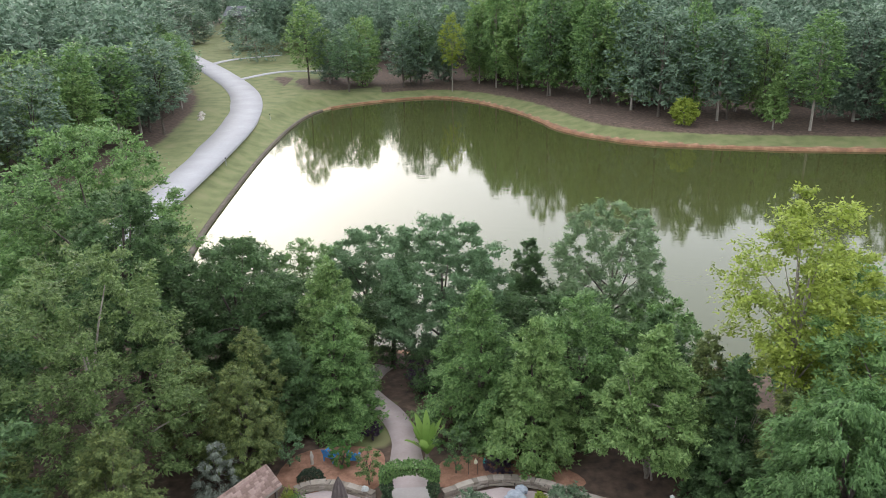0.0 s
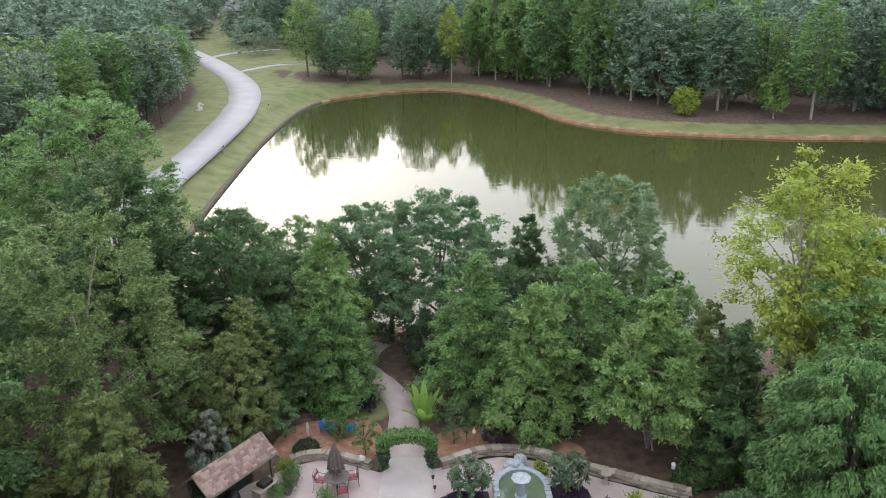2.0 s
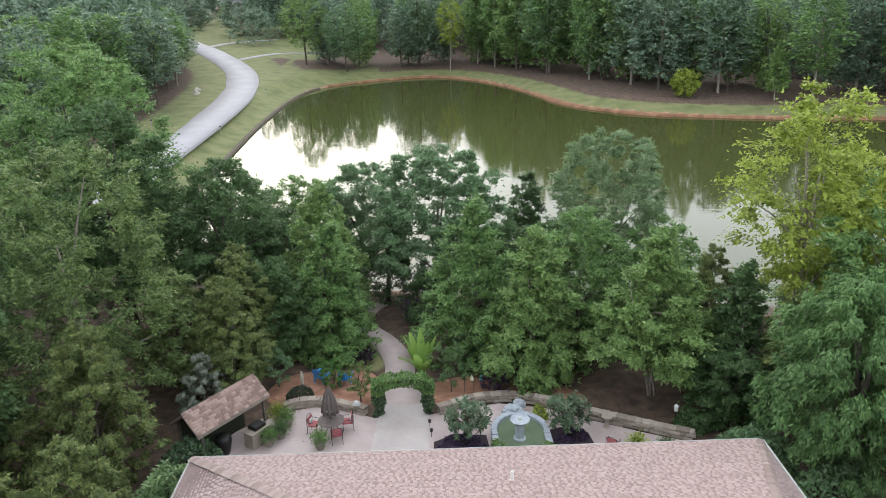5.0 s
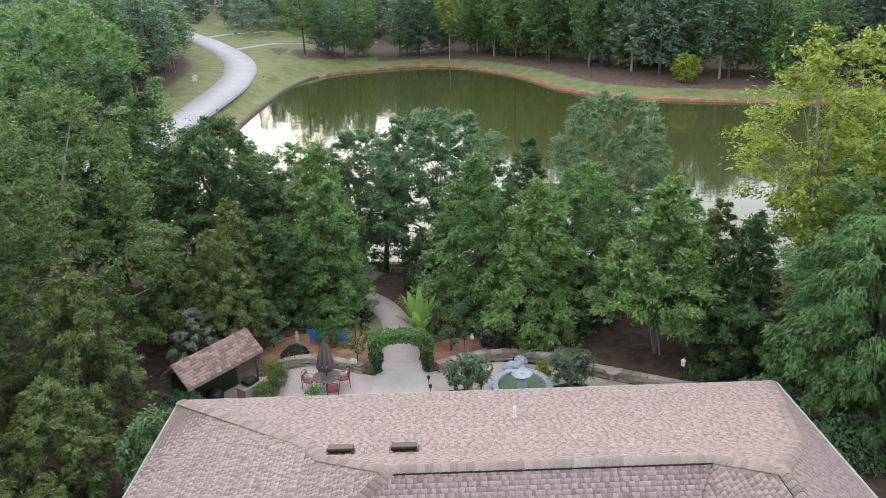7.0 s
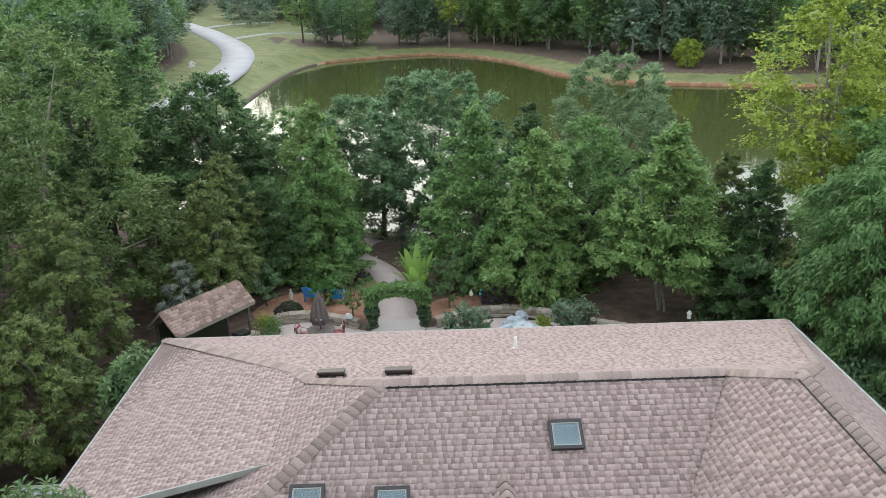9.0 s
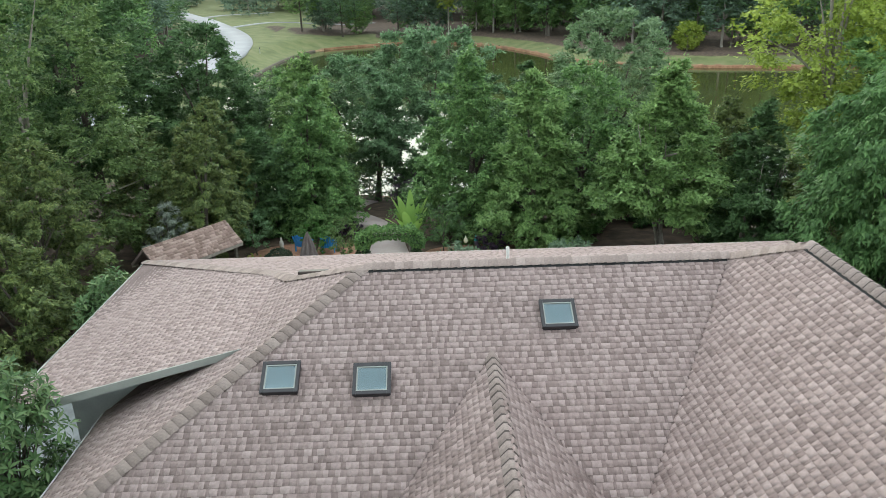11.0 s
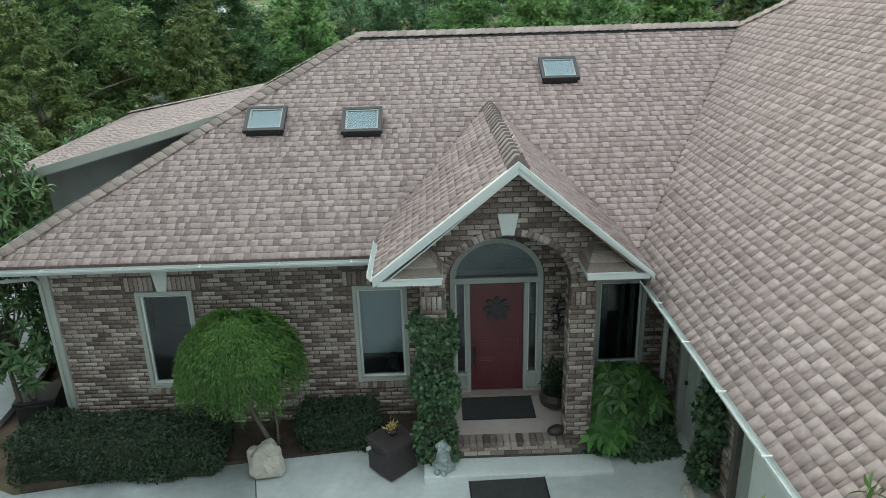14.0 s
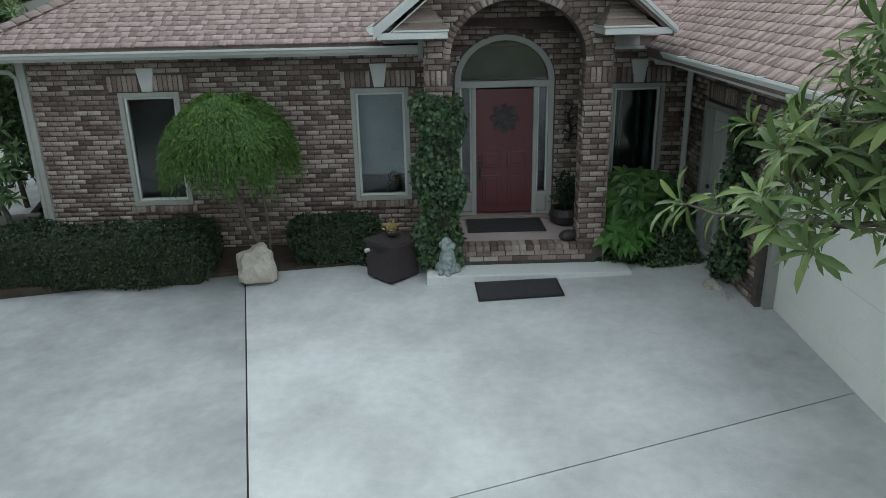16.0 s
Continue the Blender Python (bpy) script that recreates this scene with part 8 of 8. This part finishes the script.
caps(C, Vector((7.68, 2.0, 6.91)), NG, NE, DECKS["wing_slope"], vent=True)
caps(C, H3, NR, NE, DECKS["east_slope"])
caps(H3, CR, NB, NE, DECKS["east_slope"])
caps(PB, PF, normal_of("porch_west_slope"), normal_of("porch_east_slope"), DECKS["porch_west_slope"], gap=0.24, bulge=0.025)

brick_meshes = {}


def brick_box(l, h, d):
    """A brick's five seen faces, its front face at y = 0, cheap."""
    e = 0.004
    v = [(e, 0, e), (l - e, 0, e), (l - e, 0, h - e), (e, 0, h - e), (0, d, 0), (l, d, 0), (l, d, h), (0, d, h)]
    f = [(0, 1, 2, 3), (4, 5, 1, 0), (5, 6, 2, 1), (6, 7, 3, 2), (7, 4, 0, 3)]
    return v, f


def lay_bricks(loops, to_world, parent, singles=False, course=0.0765, length=0.213, v_from=None, stand=False):
    """Running bond inside loops; to_world(u, v, d) places a point, d is depth into the wall."""
    lo = min(v for lp in loops for _, v in lp) if v_from is None else v_from
    hi = max(v for lp in loops for _, v in lp)
    vs, fs, row, v = [], [], 0, lo
    o = Vector(to_world(0, 0, 0))
    ax = [Vector(to_world(*k)) - o for k in ((1, 0, 0), (0, 0, 1), (0, 1, 0))]
    rot = Matrix(ax).transposed().to_4x4()
    while v + 0.03 < hi:
        for a, b in spans(loops, v + 0.038):
            u = a - (0.1065 if row % 2 else 0) - (a % length)
            while u < b:
                x0, x1 = max(u, a), min(u + length - 0.011, b)
                if x1 - x0 > 0.025:
                    h = course - 0.0105
                    d = srng.uniform(-0.003, 0.003)
                    if singles:
                        l = round((x1 - x0) / 0.01) * 0.01
                        if l not in brick_meshes:
                            brick_meshes[l] = from_arrays("brick", *brick_box(l, h, 0.02), M_BRICK_PIECE)
                        mesh_part("brick", brick_meshes[l], parent, "", Matrix.Translation(to_world(x0, v, d)) @ rot)
                    else:
                        i = len(vs)
                        bv, bf = brick_box(x1 - x0, h, 0.02)
                        vs += [to_world(x0 + p[0], v + p[2], d + p[1]) for p in bv]
                        fs += [tuple(k + i for k in f) for f in bf]
                u += length
        v += course
        row += 1
    return vs, fs


def finish_bricks(vs, fs, parent):
    tagged(mesh_part("bricks", from_arrays("bricks", vs, fs, M_BRICK), parent), "", "", kind="stuff")


def soldiers(u0, u1, v0, v1, to_world, skip=None):
    """Bricks standing on end."""
    vs, fs, u = [], [], u0
    while u + 0.05 < u1:
        w = 0.0655
        if not (skip and skip[0] < u + w / 2 < skip[1]):
            i = len(vs)
            bv, bf = brick_box(w, v1 - v0, 0.02)
            vs += [to_world(u + p[0], v0 + p[2], p[1] - 0.004) for p in bv]
            fs += [tuple(k + i for k in f) for f in bf]
        u += 0.0765
    return vs, fs


def merge(*lists):
    vs, fs = [], []
    for v, f in lists:
        i = len(vs)
        vs += v
        fs += [tuple(k + i for k in q) for q in f]
    return vs, fs


def ring_bricks(cx, cz, rx, rz, depth, to_world, n):
    """Header bricks round an arch."""
    vs, fs = [], []
    for k in range(n):
        a0, a1 = math.pi * (k + 0.06) / n, math.pi * (k + 0.94) / n
        q = [(cx + (rx + e) * math.cos(a), cz + (rz + e) * math.sin(a)) for a, e in ((a0, 0.004), (a1, 0.004), (a1, depth), (a0, depth))]
        i = len(vs)
        vs += [to_world(u, v, -0.006) for u, v in q] + [to_world(u, v, 0.016) for u, v in q]
        fs += [tuple(j + i for j in f) for f in ((0, 1, 2, 3), (4, 5, 1, 0), (5, 6, 2, 1), (6, 7, 3, 2), (7, 4, 0, 3))]
    return vs, fs


lintels = [rect(r[0] - 0.14, r[1] + 0.14, r[3] + 0.0, r[3] + 0.26) for r in (W1, W2, W3)]
holes = [rect(r[0] - 0.004, r[1] + 0.004, r[2] - 0.11, r[3]) for r in (W1, W2, W3)] + [arch(0.6, 2.17, 0.4, 2.6, 0.7)]
wall_loops = [front_outer] + holes + lintels
finish_bricks(*merge(lay_bricks(wall_loops, on_front, front_wall, v_from=-0.3),
                     *[soldiers(l[0][0], l[1][0], l[0][1] + 0.012, l[2][1] - 0.008, on_front, ((l[0][0] + l[1][0]) / 2 - 0.12, (l[0][0] + l[1][0]) / 2 + 0.12)) for l in lintels]), front_wall)
RING = 0.105
p_face = [(0.17, 0.42), (0.52, 0.42), (0.52, 2.7), (0.17, 2.7)]
p_face_r = [(2.33, 0.42), (2.7, 0.42), (2.7, 2.7), (2.33, 2.7)]
p_top = [(0.17, 2.92), (0.52 - 0.0, 2.92), (0.52, 3.05)] + [(1.425 + (0.905 + RING) * math.cos(math.pi * (1 - i / 18)), 3.05 + (0.75 + RING) * math.sin(math.pi * i / 18)) for i in range(0, 19)] + [(2.33, 3.05), (2.33, 2.92), (2.7, 2.92), (2.7, 3.77), (1.48, 4.8), (0.17, 3.78)]
lay_bricks([p_face], on_porch, porch_wall, True)
lay_bricks([p_face_r], on_porch, porch_wall, True)
lay_bricks([p_top], on_porch, porch_wall, True)
inner_l = lambda u, v, d: (0.532 - d, u, v)
inner_r = lambda u, v, d: (2.318 + d, u, v)
outer_r = lambda u, v, d: (2.712 - d, u, v)
outer_l = lambda u, v, d: (0.158 + d, u, v)
side = rect(8.86, 9.2, 0.42, 3.05)
side_o = rect(8.86, 9.2, 0.1, 3.3)
finish_bricks(*merge(soldiers(0.17, 0.52, 2.71, 2.912, on_porch), soldiers(2.33, 2.71, 2.71, 2.912, on_porch),
                     ring_bricks(1.425, 3.05, 0.905, 0.75, RING, on_porch, 34),
                     lay_bricks([side], inner_l, porch_wall), lay_bricks([side], inner_r, porch_wall), lay_bricks([side_o], outer_r, porch_wall), lay_bricks([side_o], outer_l, porch_wall)), porch_wall)
on_wing = lambda u, v, d: (WING_X + d, u, v)
g_hole = [(2.3, -0.5), (7.36, -0.5), (7.36, 1.8), (6.9, 2.3), (2.7, 2.3), (2.3, 1.8)]
d_hole = rect(8.4, 9.44, 0.0, 2.38)
d_lint = rect(8.3, 9.54, 2.38, 2.62)
g_lint = [(7.36, 1.8), (7.5, 1.9), (6.98, 2.5), (2.6, 2.5), (2.6, 2.3), (6.9, 2.3)]
finish_bricks(*merge(lay_bricks([wing_outer, g_hole, d_hole, d_lint], on_wing, wing_wall, v_from=-0.5), soldiers(8.3, 9.54, 2.39, 2.61, on_wing)), wing_wall)
